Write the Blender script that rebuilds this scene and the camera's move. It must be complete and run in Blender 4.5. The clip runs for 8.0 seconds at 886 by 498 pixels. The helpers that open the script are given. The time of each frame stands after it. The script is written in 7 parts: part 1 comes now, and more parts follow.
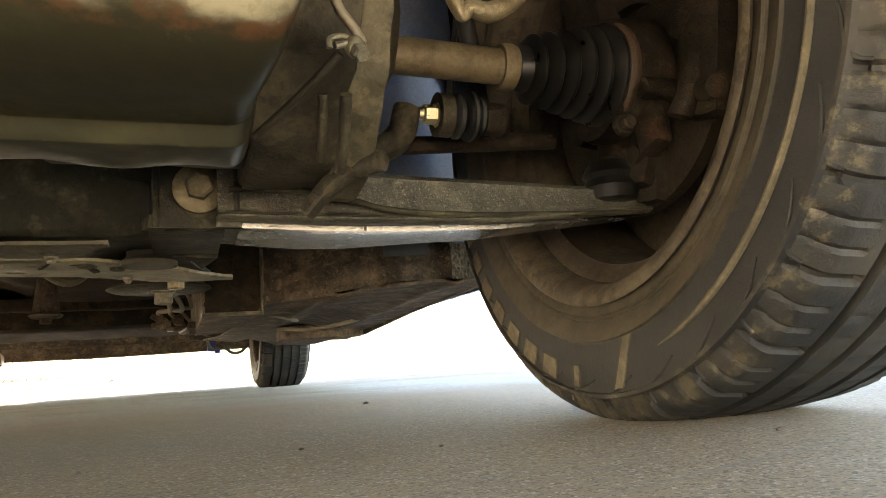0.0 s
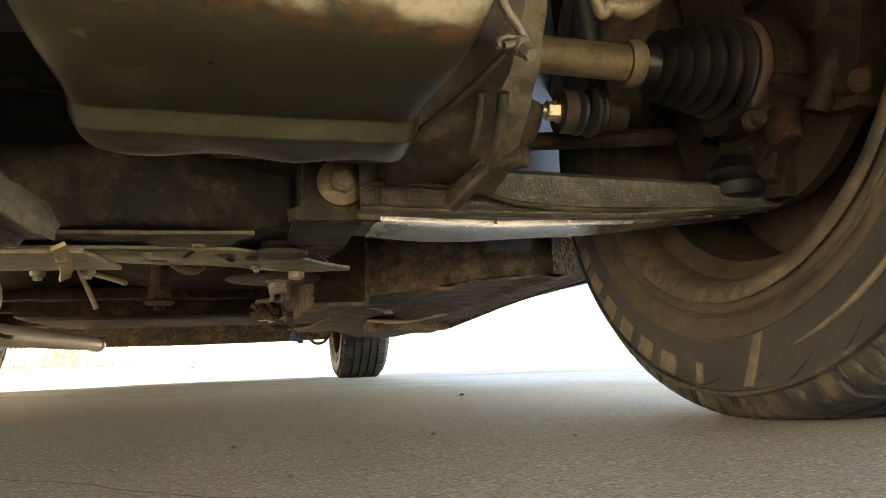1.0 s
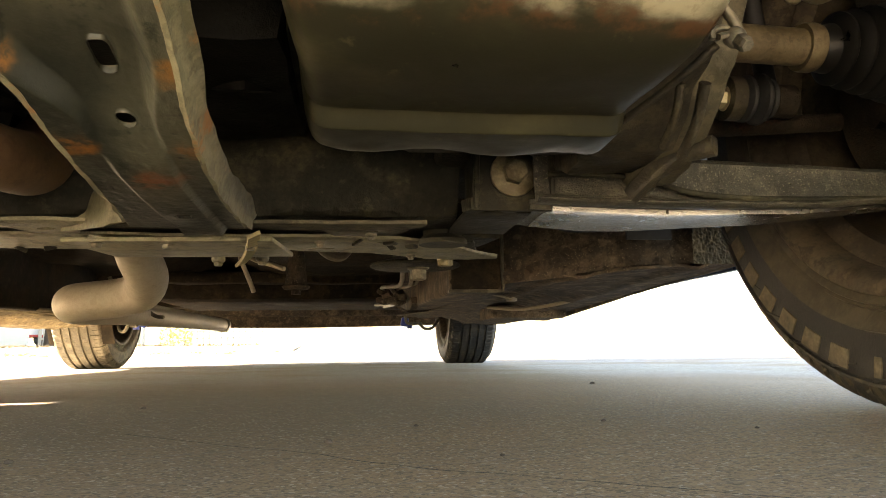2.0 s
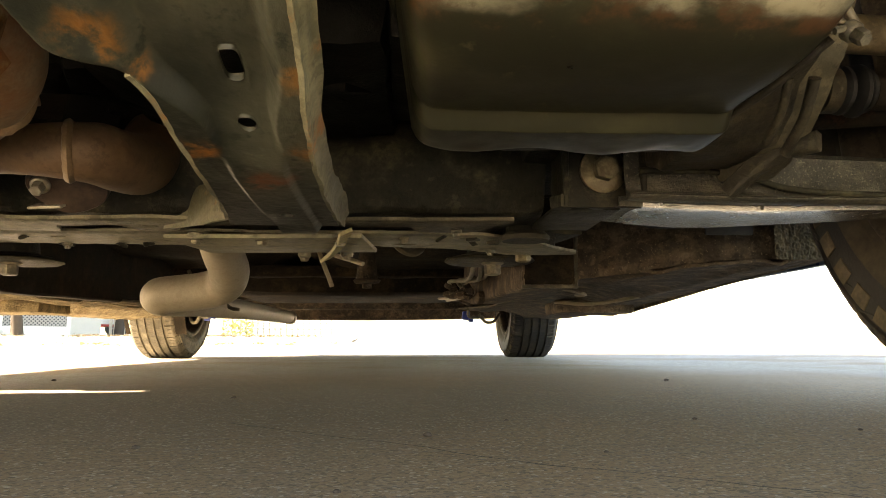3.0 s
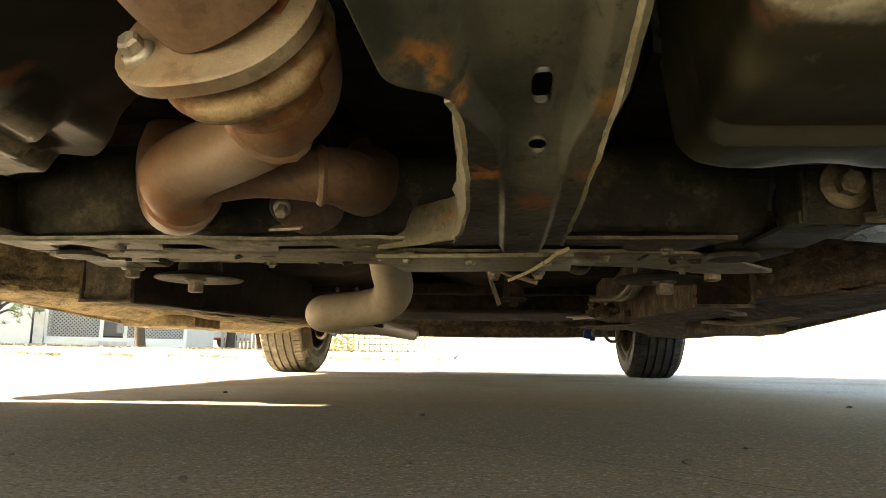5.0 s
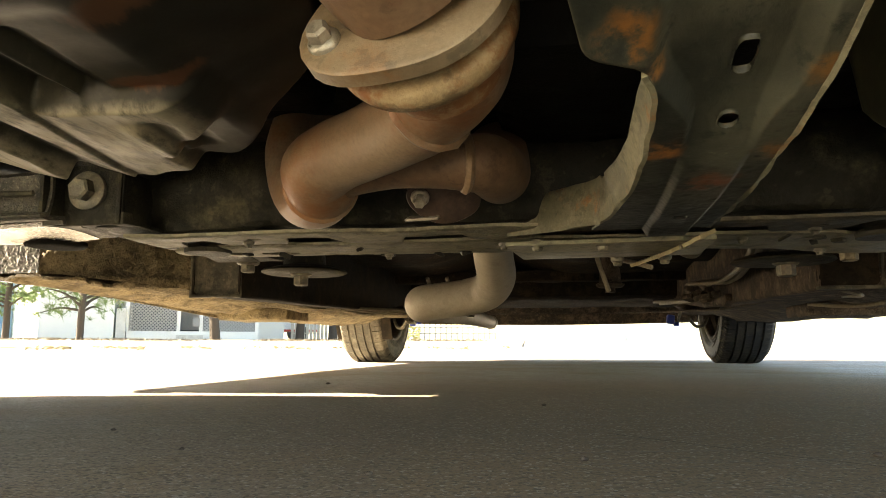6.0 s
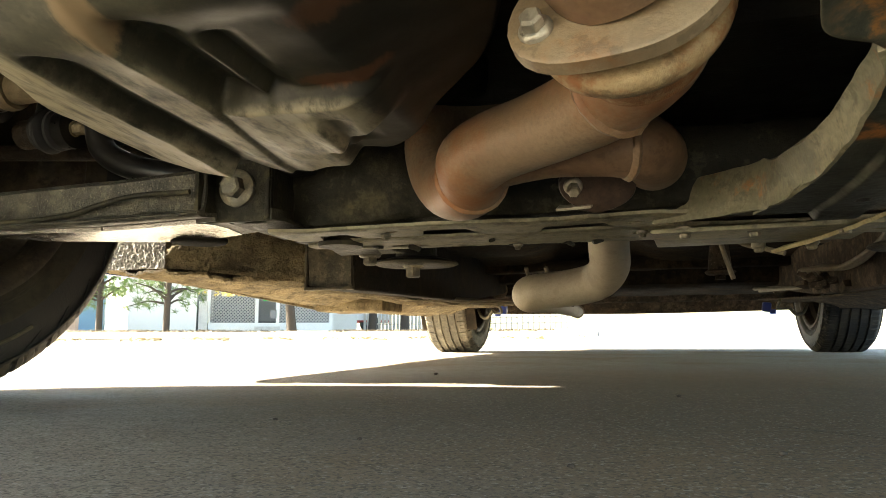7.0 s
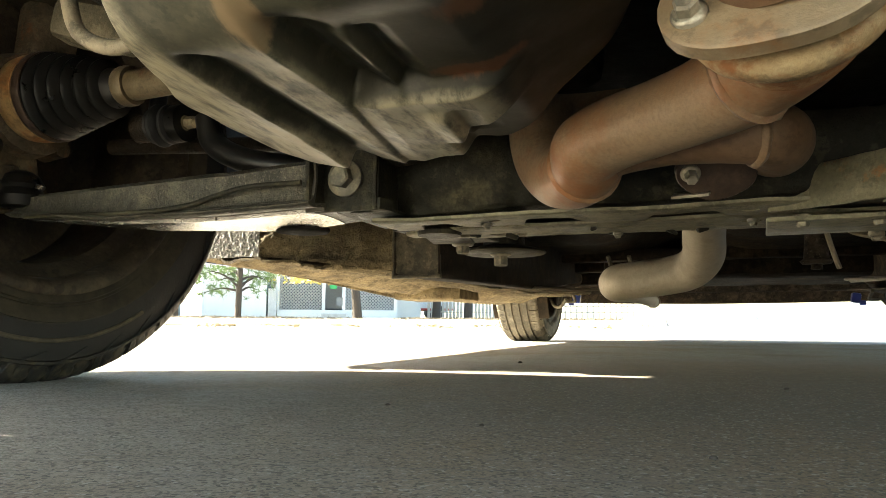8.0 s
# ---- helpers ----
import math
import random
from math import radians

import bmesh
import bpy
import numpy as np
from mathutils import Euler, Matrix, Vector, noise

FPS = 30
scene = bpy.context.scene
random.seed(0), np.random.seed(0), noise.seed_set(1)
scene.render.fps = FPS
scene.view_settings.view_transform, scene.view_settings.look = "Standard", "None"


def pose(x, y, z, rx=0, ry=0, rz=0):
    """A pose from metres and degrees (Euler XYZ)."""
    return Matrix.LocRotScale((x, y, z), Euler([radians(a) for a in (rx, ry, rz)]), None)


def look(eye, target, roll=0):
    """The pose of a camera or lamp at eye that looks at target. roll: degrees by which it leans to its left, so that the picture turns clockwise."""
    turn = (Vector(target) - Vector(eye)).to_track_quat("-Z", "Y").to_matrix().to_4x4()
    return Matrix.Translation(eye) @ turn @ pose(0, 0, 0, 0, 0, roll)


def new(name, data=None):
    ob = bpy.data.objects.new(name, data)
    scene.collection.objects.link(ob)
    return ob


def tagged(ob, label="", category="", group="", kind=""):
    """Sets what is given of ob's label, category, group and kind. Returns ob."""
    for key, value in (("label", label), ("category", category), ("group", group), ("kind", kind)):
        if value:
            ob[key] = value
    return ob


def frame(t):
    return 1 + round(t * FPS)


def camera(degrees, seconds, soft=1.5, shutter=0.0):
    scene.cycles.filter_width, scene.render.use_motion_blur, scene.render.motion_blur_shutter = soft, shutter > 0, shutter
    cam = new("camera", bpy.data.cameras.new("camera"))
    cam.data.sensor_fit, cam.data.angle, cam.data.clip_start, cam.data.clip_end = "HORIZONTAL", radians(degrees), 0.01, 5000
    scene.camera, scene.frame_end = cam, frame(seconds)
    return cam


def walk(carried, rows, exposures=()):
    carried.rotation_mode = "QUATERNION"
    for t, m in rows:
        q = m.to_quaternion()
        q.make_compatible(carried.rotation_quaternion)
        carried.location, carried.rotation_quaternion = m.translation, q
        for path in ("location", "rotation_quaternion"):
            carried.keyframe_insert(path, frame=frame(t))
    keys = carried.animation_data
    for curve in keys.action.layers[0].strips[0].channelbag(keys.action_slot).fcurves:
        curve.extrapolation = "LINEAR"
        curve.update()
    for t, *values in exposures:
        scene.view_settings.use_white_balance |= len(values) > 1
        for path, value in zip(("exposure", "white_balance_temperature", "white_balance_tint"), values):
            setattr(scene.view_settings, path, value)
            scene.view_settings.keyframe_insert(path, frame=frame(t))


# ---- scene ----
cam = camera(64.9, 8.0, 0.75)
PATH = [
    (0, (0.361, -0.492, 0.055), (1.068, 1.352, 0.372), -3.9),
    (0.5, (0.327, -0.491, 0.055), (0.951, 1.38, 0.386), -3.1),
    (1, (0.312, -0.49, 0.053), (0.838, 1.413, 0.37), -2.2),
    (1.5, (0.278, -0.491, 0.056), (0.661, 1.449, 0.354), -1.4),
    (1.7, (0.265, -0.491, 0.054), (0.597, 1.459, 0.349), -1.1),
    (2.8, (0.2321, -0.4959, 0.0545), (0.372, 1.48, 0.322), -0.25),
    (3, (0.225, -0.496, 0.056), (0.336, 1.483, 0.325), -0.1),
    (3.5, (0.189, -0.494, 0.057), (0.18, 1.486, 0.34), 0.2),
    (4, (0.171, -0.493, 0.06), (0.105, 1.482, 0.365), 0.5),
    (4.5, (0.155, -0.494, 0.059), (0.037, 1.478, 0.374), 0.7),
    (4.7, (0.144, -0.4955, 0.058), (0.008, 1.475, 0.379), 0.8),
    (5.8, (0.0887, -0.4862, 0.0585), (-0.197, 1.466, 0.34), 0.3),
    (6, (0.072, -0.488, 0.059), (-0.265, 1.464, 0.34), -0.0),
    (6.2, (0.057, -0.4899, 0.0597), (-0.315, 1.456, 0.334), -0.1),
    (6.5, (0.043, -0.49, 0.062), (-0.392, 1.443, 0.332), -0.3),
    (7, (0.012, -0.498, 0.06), (-0.516, 1.415, 0.313), -0.3),
    (7.5, (-0.009, -0.506, 0.058), (-0.635, 1.381, 0.279), 0.0),
    (8, (-0.021, -0.511, 0.06), (-0.721, 1.349, 0.28), 0.3),
]
EXPOSURES = [(0.0, 4.7, 8300, 14), (1.5, 4.4, 8900, 15), (3.0, 3.97, 9100, 14), (4.5, 3.55, 9000, 11), (6.0, 3.5, 8100, 10), (8.0, 3.6, 7000, 4)]
walk(cam, [(t, look(eye, target, roll)) for t, eye, target, roll in PATH], EXPOSURES)

# ---- light ----
SUN_TRAVEL = Vector((1.0, 0.06, -0.55)).normalized()
world = bpy.data.worlds.new("world")
scene.world = world
world.use_nodes = True
wn = world.node_tree.nodes
sky = wn.new("ShaderNodeTexSky")
sky.sky_type = "NISHITA"
sky.sun_disc = False
sky.sun_elevation = math.asin(-SUN_TRAVEL.z)
sky.sun_rotation = math.atan2(-SUN_TRAVEL.x, -SUN_TRAVEL.y)
world.node_tree.links.new(sky.outputs[0], wn["Background"].inputs[0])
wn["Background"].inputs[1].default_value = 0.08
sun_data = bpy.data.lights.new("sun", "SUN")
sun_data.energy = 5.0
sun_data.angle = radians(0.5)
sun_data.color = (1.0, 0.93, 0.83)
sun = new("sun", sun_data)
sun.matrix_world = Matrix.Translation((-6, 0, 6)) @ SUN_TRAVEL.to_track_quat("-Z", "Y").to_matrix().to_4x4()


# ---- materials ----
def node_kit(name):
    m = bpy.data.materials.new(name)
    m.use_nodes = True
    return m, m.node_tree.nodes, m.node_tree.links, m.node_tree.nodes["Principled BSDF"]


def noise_node(n, l, co, scale, detail=6.0, rough=0.6, stretch=None):
    t = n.new("ShaderNodeTexNoise")
    t.inputs["Scale"].default_value = scale
    t.inputs["Detail"].default_value = detail
    t.inputs["Roughness"].default_value = rough
    if stretch:
        mp = n.new("ShaderNodeMapping")
        mp.inputs["Scale"].default_value = stretch
        l.new(co, mp.inputs[0])
        l.new(mp.outputs[0], t.inputs["Vector"])
    else:
        l.new(co, t.inputs["Vector"])
    return t.outputs[0]


def ramp(n, l, src, a, b):
    r = n.new("ShaderNodeMapRange")
    r.inputs["From Min"].default_value = a
    r.inputs["From Max"].default_value = b
    r.interpolation_type = "SMOOTHSTEP"
    l.new(src, r.inputs["Value"])
    return r.outputs["Result"]


def blend(n, l, fac, a, b):
    m = n.new("ShaderNodeMix")
    m.data_type = "RGBA"
    for sock, v in ((m.inputs[0], fac), (m.inputs[6], a), (m.inputs[7], b)):
        if isinstance(v, bpy.types.NodeSocket):
            l.new(v, sock)
        elif isinstance(v, tuple):
            sock.default_value = (*v, 1.0)
        else:
            sock.default_value = v
    return m.outputs[2]


def grimy(name, base, dust, rust=None, rough=0.6, metal=0.0, scale=16.0, amount=(0.4, 0.65), bump=0.3, fine=260.0,
          rust_at=(0.55, 0.68), rust_scale=9.0, speck=None, bump_size=0.002, coat=0.0, stretch=None, grain=0.5, speck_scale=950.0, speck_at=(0.64, 0.74), smear=0.0, edge=0.0, spec=0.5):
    """Painted or bare metal with dust, stains and rust at two scales."""
    m, n, l, p = node_kit(name)
    co = n.new("ShaderNodeTexCoord").outputs["Object"]
    big = noise_node(n, l, co, scale, 8.0, 0.65, stretch)
    small = noise_node(n, l, co, fine, 4.0, 0.7)
    col = blend(n, l, ramp(n, l, big, *amount), base, dust)
    dim = n.new("ShaderNodeMath")
    dim.operation = "MULTIPLY"
    dim.inputs[1].default_value = grain
    l.new(ramp(n, l, small, 0.35, 0.75), dim.inputs[0])
    col = blend(n, l, dim.outputs[0], col, tuple(c * 0.5 for c in base))
    if rust:
        r = noise_node(n, l, co, rust_scale, 9.0, 0.72)
        col = blend(n, l, ramp(n, l, r, *rust_at), col, rust)
    mid = noise_node(n, l, co, 55.0, 7.0, 0.68)
    if smear:
        # dark greasy smears with ragged edges, and pale dust spots between them
        for lo, hi, tone, amount in ((0.53, 0.60, tuple(c * 0.28 for c in base), smear), (0.44, 0.36, tuple(min(1.0, c * 1.25) for c in dust), smear * 0.6)):
            k = n.new("ShaderNodeMath")
            k.operation = "MULTIPLY"
            l.new(ramp(n, l, mid, lo, hi), k.inputs[0])
            k.inputs[1].default_value = amount
            col = blend(n, l, k.outputs[0], col, tone)
    if edge:
        # dust and bare metal on the worn edges
        k = n.new("ShaderNodeMath")
        k.operation = "MULTIPLY"
        l.new(ramp(n, l, n.new("ShaderNodeNewGeometry").outputs["Pointiness"], 0.55, 0.72), k.inputs[0])
        k.inputs[1].default_value = edge
        col = blend(n, l, k.outputs[0], col, tuple(min(1.0, c * 1.5) for c in dust))
    if speck:
        sp = noise_node(n, l, co, speck_scale, 2.0, 0.6)
        col = blend(n, l, ramp(n, l, sp, *speck_at), col, speck)
    l.new(col, p.inputs["Base Color"])
    rr = n.new("ShaderNodeMapRange")
    l.new(big, rr.inputs["Value"])
    rr.inputs["From Min"].default_value, rr.inputs["From Max"].default_value = 0.3, 0.7
    rr.inputs["To Min"].default_value, rr.inputs["To Max"].default_value = max(0.05, rough - 0.15), min(1.0, rough + 0.2)
    l.new(rr.outputs[0], p.inputs["Roughness"])
    p.inputs["Metallic"].default_value = metal
    p.inputs["Coat Weight"].default_value = coat
    p.inputs["Specular IOR Level"].default_value = spec
    bp = n.new("ShaderNodeBump")
    bp.inputs["Strength"].default_value = bump
    bp.inputs["Distance"].default_value = bump_size
    add = n.new("ShaderNodeMath")
    add.operation = "ADD"
    l.new(big, add.inputs[0])
    l.new(small, add.inputs[1])
    add2 = n.new("ShaderNodeMath")
    add2.operation = "MULTIPLY_ADD"
    add2.inputs[1].default_value = 1.4
    l.new(mid, add2.inputs[0])
    l.new(add.outputs[0], add2.inputs[2])
    l.new(add2.outputs[0], bp.inputs["Height"])
    l.new(bp.outputs[0], p.inputs["Normal"])
    return m


def plain(name, col, rough=0.6, metal=0.0, vary=0.15, scale=40.0):
    return grimy(name, col, tuple(min(1.0, c * (1 + vary)) for c in col), None, rough, metal, scale, (0.3, 0.7), 0.15)


RUST = (0.30, 0.105, 0.025)


def pan_material():
    """Glossy black pan: a dark floor, a front painted pale for the light it reflects, a rust line between the two."""
    m, n, l, p = node_kit("black_pan_paint")
    co = n.new("ShaderNodeTexCoord").outputs["Object"]
    sep = n.new("ShaderNodeSeparateXYZ")
    l.new(co, sep.inputs[0])
    big = noise_node(n, l, co, 13.0, 7.0, 0.6, (1.0, 1.6, 1.0))
    fine = noise_node(n, l, co, 60.0, 6.0, 0.65)
    col = blend(n, l, ramp(n, l, big, 0.50, 0.85), (0.020, 0.019, 0.010), (0.068, 0.062, 0.032))
    col = blend(n, l, ramp(n, l, fine, 0.60, 0.80), col, (0.10, 0.090, 0.050))
    shift = n.new("ShaderNodeMath")
    shift.operation = "MULTIPLY_ADD"
    l.new(big, shift.inputs[0])
    shift.inputs[1].default_value = 0.035
    l.new(sep.outputs[1], shift.inputs[2])
    y = shift.outputs[0]
    # reflected light on the curved front, put in as a mottled pale colour
    lit_front = blend(n, l, ramp(n, l, fine, 0.46, 0.60), (0.29, 0.255, 0.17), (0.18, 0.155, 0.10))
    lit_front = blend(n, l, ramp(n, l, big, 0.54, 0.60), lit_front, (0.03, 0.028, 0.02))
    col = blend(n, l, ramp(n, l, y, -0.226, -0.236), col, lit_front)
    line = n.new("ShaderNodeMath")
    line.operation = "MULTIPLY"
    l.new(ramp(n, l, y, -0.233, -0.228), line.inputs[0])
    l.new(ramp(n, l, y, -0.219, -0.224), line.inputs[1])
    line2 = n.new("ShaderNodeMath")
    line2.operation = "MULTIPLY"
    l.new(line.outputs[0], line2.inputs[0])
    l.new(ramp(n, l, noise_node(n, l, co, 30.0, 6.0, 0.7), 0.42, 0.58), line2.inputs[1])
    col = blend(n, l, line2.outputs[0], col, (0.075, 0.036, 0.016))
    l.new(col, p.inputs["Base Color"])
    rr = n.new("ShaderNodeMapRange")
    l.new(fine, rr.inputs["Value"])
    rr.inputs["To Min"].default_value, rr.inputs["To Max"].default_value = 0.20, 0.48
    p.inputs["Specular IOR Level"].default_value = 0.38
    l.new(rr.outputs[0], p.inputs["Roughness"])
    bp = n.new("ShaderNodeBump")
    bp.inputs["Strength"].default_value = 0.12
    bp.inputs["Distance"].default_value = 0.002
    l.new(fine, bp.inputs["Height"])
    l.new(bp.outputs[0], p.inputs["Normal"])
    return m


def tyre_material():
    """Black rubber: brown dust on the inner band of the sidewall and on the shoulder, wiped bare between them and on the tread."""
    m, n, l, p = node_kit("worn_tyre_rubber")
    co = n.new("ShaderNodeTexCoord").outputs["Object"]
    sep = n.new("ShaderNodeSeparateXYZ")
    l.new(co, sep.inputs[0])
    flat = n.new("ShaderNodeCombineXYZ")
    l.new(sep.outputs[1], flat.inputs[1])
    l.new(sep.outputs[2], flat.inputs[2])
    reach = n.new("ShaderNodeVectorMath")
    reach.operation = "LENGTH"
    l.new(flat.outputs[0], reach.inputs[0])
    big = noise_node(n, l, co, 14.0, 7.0, 0.65)
    mid = noise_node(n, l, co, 60.0, 6.0, 0.7)
    fine = noise_node(n, l, co, 420.0, 4.0, 0.7)
    wob = n.new("ShaderNodeMath")
    wob.operation = "MULTIPLY_ADD"
    wob.inputs[1].default_value = 0.010
    l.new(mid, wob.inputs[0])
    l.new(reach.outputs["Value"], wob.inputs[2])
    r = wob.outputs[0]
    col = blend(n, l, ramp(n, l, big, 0.35, 0.75), (0.0105, 0.0105, 0.0105), (0.024, 0.023, 0.0215))
    dust = blend(n, l, ramp(n, l, mid, 0.35, 0.65), (0.046, 0.036, 0.022), (0.080, 0.065, 0.040))

    def lay(mask_a, mask_b, amount, grit):
        nonlocal col
        k = n.new("ShaderNodeMath")
        k.operation = "MULTIPLY"
        l.new(mask_a, k.inputs[0])
        if mask_b is None:
            k.inputs[1].default_value = 1.0
        else:
            l.new(mask_b, k.inputs[1])
        k2 = n.new("ShaderNodeMath")
        k2.operation = "MULTIPLY"
        l.new(k.outputs[0], k2.inputs[0])
        l.new(grit, k2.inputs[1])
        k3 = n.new("ShaderNodeMath")
        k3.operation = "MULTIPLY"
        l.new(k2.outputs[0], k3.inputs[0])
        k3.inputs[1].default_value = amount
        col = blend(n, l, k3.outputs[0], col, dust)
    lay(ramp(n, l, r, 0.229, 0.226), None, 0.75, ramp(n, l, big, 0.15, 0.55))
    lay(ramp(n, l, r, 0.266, 0.270), ramp(n, l, r, 0.290, 0.284), 0.8, ramp(n, l, mid, 0.50, 0.62))
    lay(ramp(n, l, r, 0.262, 0.268), None, 0.30, ramp(n, l, big, 0.45, 0.65))
    col = blend(n, l, ramp(n, l, fine, 0.62, 0.90), col, (0.09, 0.078, 0.058))
    l.new(col, p.inputs["Base Color"])
    rr = n.new("ShaderNodeMapRange")
    l.new(big, rr.inputs["Value"])
    rr.inputs["To Min"].default_value, rr.inputs["To Max"].default_value = 0.45, 0.75
    l.new(rr.outputs[0], p.inputs["Roughness"])
    p.inputs["Specular IOR Level"].default_value = 0.35
    bp = n.new("ShaderNodeBump")
    bp.inputs["Strength"].default_value = 0.4
    bp.inputs["Distance"].default_value = 0.0015
    add = n.new("ShaderNodeMath")
    add.operation = "ADD"
    l.new(mid, add.inputs[0])
    l.new(fine, add.inputs[1])
    l.new(add.outputs[0], bp.inputs["Height"])
    l.new(bp.outputs[0], p.inputs["Normal"])
    return m


def member_material():
    """Black-olive paint under a dust film, with orange rust in patches of their own and along the worn edges."""
    m, n, l, p = node_kit("rusting_member_paint")
    co = n.new("ShaderNodeTexCoord").outputs["Object"]
    big = noise_node(n, l, co, 11.0, 8.0, 0.62, (1.0, 0.6, 1.0))
    mid = noise_node(n, l, co, 55.0, 7.0, 0.68)
    fine = noise_node(n, l, co, 300.0, 4.0, 0.7)
    col = blend(n, l, ramp(n, l, big, 0.36, 0.64), (0.015, 0.0165, 0.0105), (0.078, 0.075, 0.049))
    col = blend(n, l, ramp(n, l, mid, 0.55, 0.66), col, (0.020, 0.021, 0.013))
    col = blend(n, l, ramp(n, l, mid, 0.36, 0.26), col, (0.17, 0.155, 0.10))
    warp = n.new("ShaderNodeVectorMath")
    warp.operation = "MULTIPLY_ADD"
    tint = n.new("ShaderNodeTexNoise")
    tint.inputs["Scale"].default_value, tint.inputs["Detail"].default_value = 42.0, 6.0
    l.new(co, tint.inputs["Vector"])
    l.new(tint.outputs["Color"], warp.inputs[0])
    warp.inputs[1].default_value = (0.026, 0.040, 0.0)
    l.new(co, warp.inputs[2])
    for (x, y, z), r, tone in (((0.1605, -0.090, 0.147), 0.0190, (0.20, 0.060, 0.020)), ((0.1290, -0.126, 0.153), 0.0150, (0.29, 0.110, 0.024)), ((0.1250, -0.186, 0.170), 0.0140, (0.25, 0.105, 0.026)),
                               ((0.1100, -0.205, 0.176), 0.0180, (0.23, 0.10, 0.026)), ((0.1860, -0.120, 0.151), 0.0120, (0.22, 0.10, 0.028)), ((0.1920, -0.180, 0.168), 0.0140, (0.20, 0.095, 0.028)), ((0.0960, -0.196, 0.174), 0.0120, (0.30, 0.125, 0.028))):
        d = n.new("ShaderNodeVectorMath")
        d.operation = "DISTANCE"
        l.new(warp.outputs[0], d.inputs[0])
        d.inputs[1].default_value = (x, y, z)
        k = n.new("ShaderNodeMath")
        k.operation = "MULTIPLY"
        l.new(ramp(n, l, d.outputs["Value"], r, r * 0.45), k.inputs[0])
        l.new(ramp(n, l, mid, 0.60, 0.42), k.inputs[1])
        col = blend(n, l, k.outputs[0], col, tone)
    worn = n.new("ShaderNodeMath")
    worn.operation = "MULTIPLY"
    l.new(ramp(n, l, n.new("ShaderNodeNewGeometry").outputs["Pointiness"], 0.52, 0.66), worn.inputs[0])
    worn.inputs[1].default_value = 0.5
    col = blend(n, l, worn.outputs[0], col, blend(n, l, ramp(n, l, big, 0.46, 0.54), (0.33, 0.29, 0.18), (0.30, 0.12, 0.03)))
    l.new(col, p.inputs["Base Color"])
    rr = n.new("ShaderNodeMapRange")
    l.new(mid, rr.inputs["Value"])
    rr.inputs["To Min"].default_value, rr.inputs["To Max"].default_value = 0.28, 0.62
    l.new(rr.outputs[0], p.inputs["Roughness"])
    bp = n.new("ShaderNodeBump")
    bp.inputs["Strength"].default_value, bp.inputs["Distance"].default_value = 0.3, 0.0015
    add = n.new("ShaderNodeMath")
    add.operation = "ADD"
    l.new(mid, add.inputs[0])
    l.new(fine, add.inputs[1])
    l.new(add.outputs[0], bp.inputs["Height"])
    l.new(bp.outputs[0], p.inputs["Normal"])
    return m


def sump_material():
    """Oily black sump paint with tan dust on its low faces and outer side, one crusted brown patch and reddish stains;
    catalyst shade painted over its inner side.
    """
    # edge also paints in the bright line along each rib crest
    m = grimy("oily_pan_paint", (0.045, 0.042, 0.026), (0.125, 0.112, 0.069), None, 0.42, 0.0, 11, (0.44, 0.80), 0.06, grain=0.35, smear=0.35, edge=0.5, bump_size=0.001, spec=0.32)
    n, l = m.node_tree.nodes, m.node_tree.links
    p = next(k for k in n if k.type == "BSDF_PRINCIPLED")
    co = n.new("ShaderNodeTexCoord").outputs["Object"]
    sep = n.new("ShaderNodeSeparateXYZ")
    l.new(co, sep.inputs[0])
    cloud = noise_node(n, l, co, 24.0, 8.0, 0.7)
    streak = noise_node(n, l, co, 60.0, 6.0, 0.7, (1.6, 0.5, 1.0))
    col = p.inputs["Base Color"].links[0].from_socket

    def calc(op, a, b):
        k = n.new("ShaderNodeMath")
        k.operation = op
        for sock, v in zip(k.inputs, (a, b)):
            if isinstance(v, bpy.types.NodeSocket):
                l.new(v, sock)
            else:
                sock.default_value = v
        return k.outputs[0]

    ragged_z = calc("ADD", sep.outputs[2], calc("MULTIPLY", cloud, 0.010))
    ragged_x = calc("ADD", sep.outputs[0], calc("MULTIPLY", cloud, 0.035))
    # greasy inner side, taken near black by x for the catalyst's shade
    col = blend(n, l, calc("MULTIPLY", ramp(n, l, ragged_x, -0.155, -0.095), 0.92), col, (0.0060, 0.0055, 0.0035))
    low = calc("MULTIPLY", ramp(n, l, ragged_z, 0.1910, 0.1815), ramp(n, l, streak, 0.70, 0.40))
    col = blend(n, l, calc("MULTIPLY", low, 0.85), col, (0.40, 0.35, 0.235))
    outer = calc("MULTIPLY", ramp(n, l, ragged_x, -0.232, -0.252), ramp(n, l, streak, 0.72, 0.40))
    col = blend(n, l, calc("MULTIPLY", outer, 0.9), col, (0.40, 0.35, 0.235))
    for x, y, rx, ry, tone, amount in ((-0.199, -0.278, 0.010, 0.022, (0.24, 0.165, 0.090), 0.9), (-0.100, -0.250, 0.030, 0.014, (0.095, 0.042, 0.020), 0.7), (-0.125, -0.186, 0.026, 0.008, (0.12, 0.050, 0.022), 0.8)):
        dx = calc("DIVIDE", calc("SUBTRACT", sep.outputs[0], x), rx)
        dy = calc("DIVIDE", calc("SUBTRACT", sep.outputs[1], y), ry)
        r = calc("ADD", calc("MULTIPLY", dx, dx), calc("MULTIPLY", dy, dy))
        r = calc("ADD", r, calc("MULTIPLY", streak, 2.4))
        col = blend(n, l, calc("MULTIPLY", ramp(n, l, r, 2.3, 1.6), amount), col, tone)
    l.new(col, p.inputs["Base Color"])
    return m


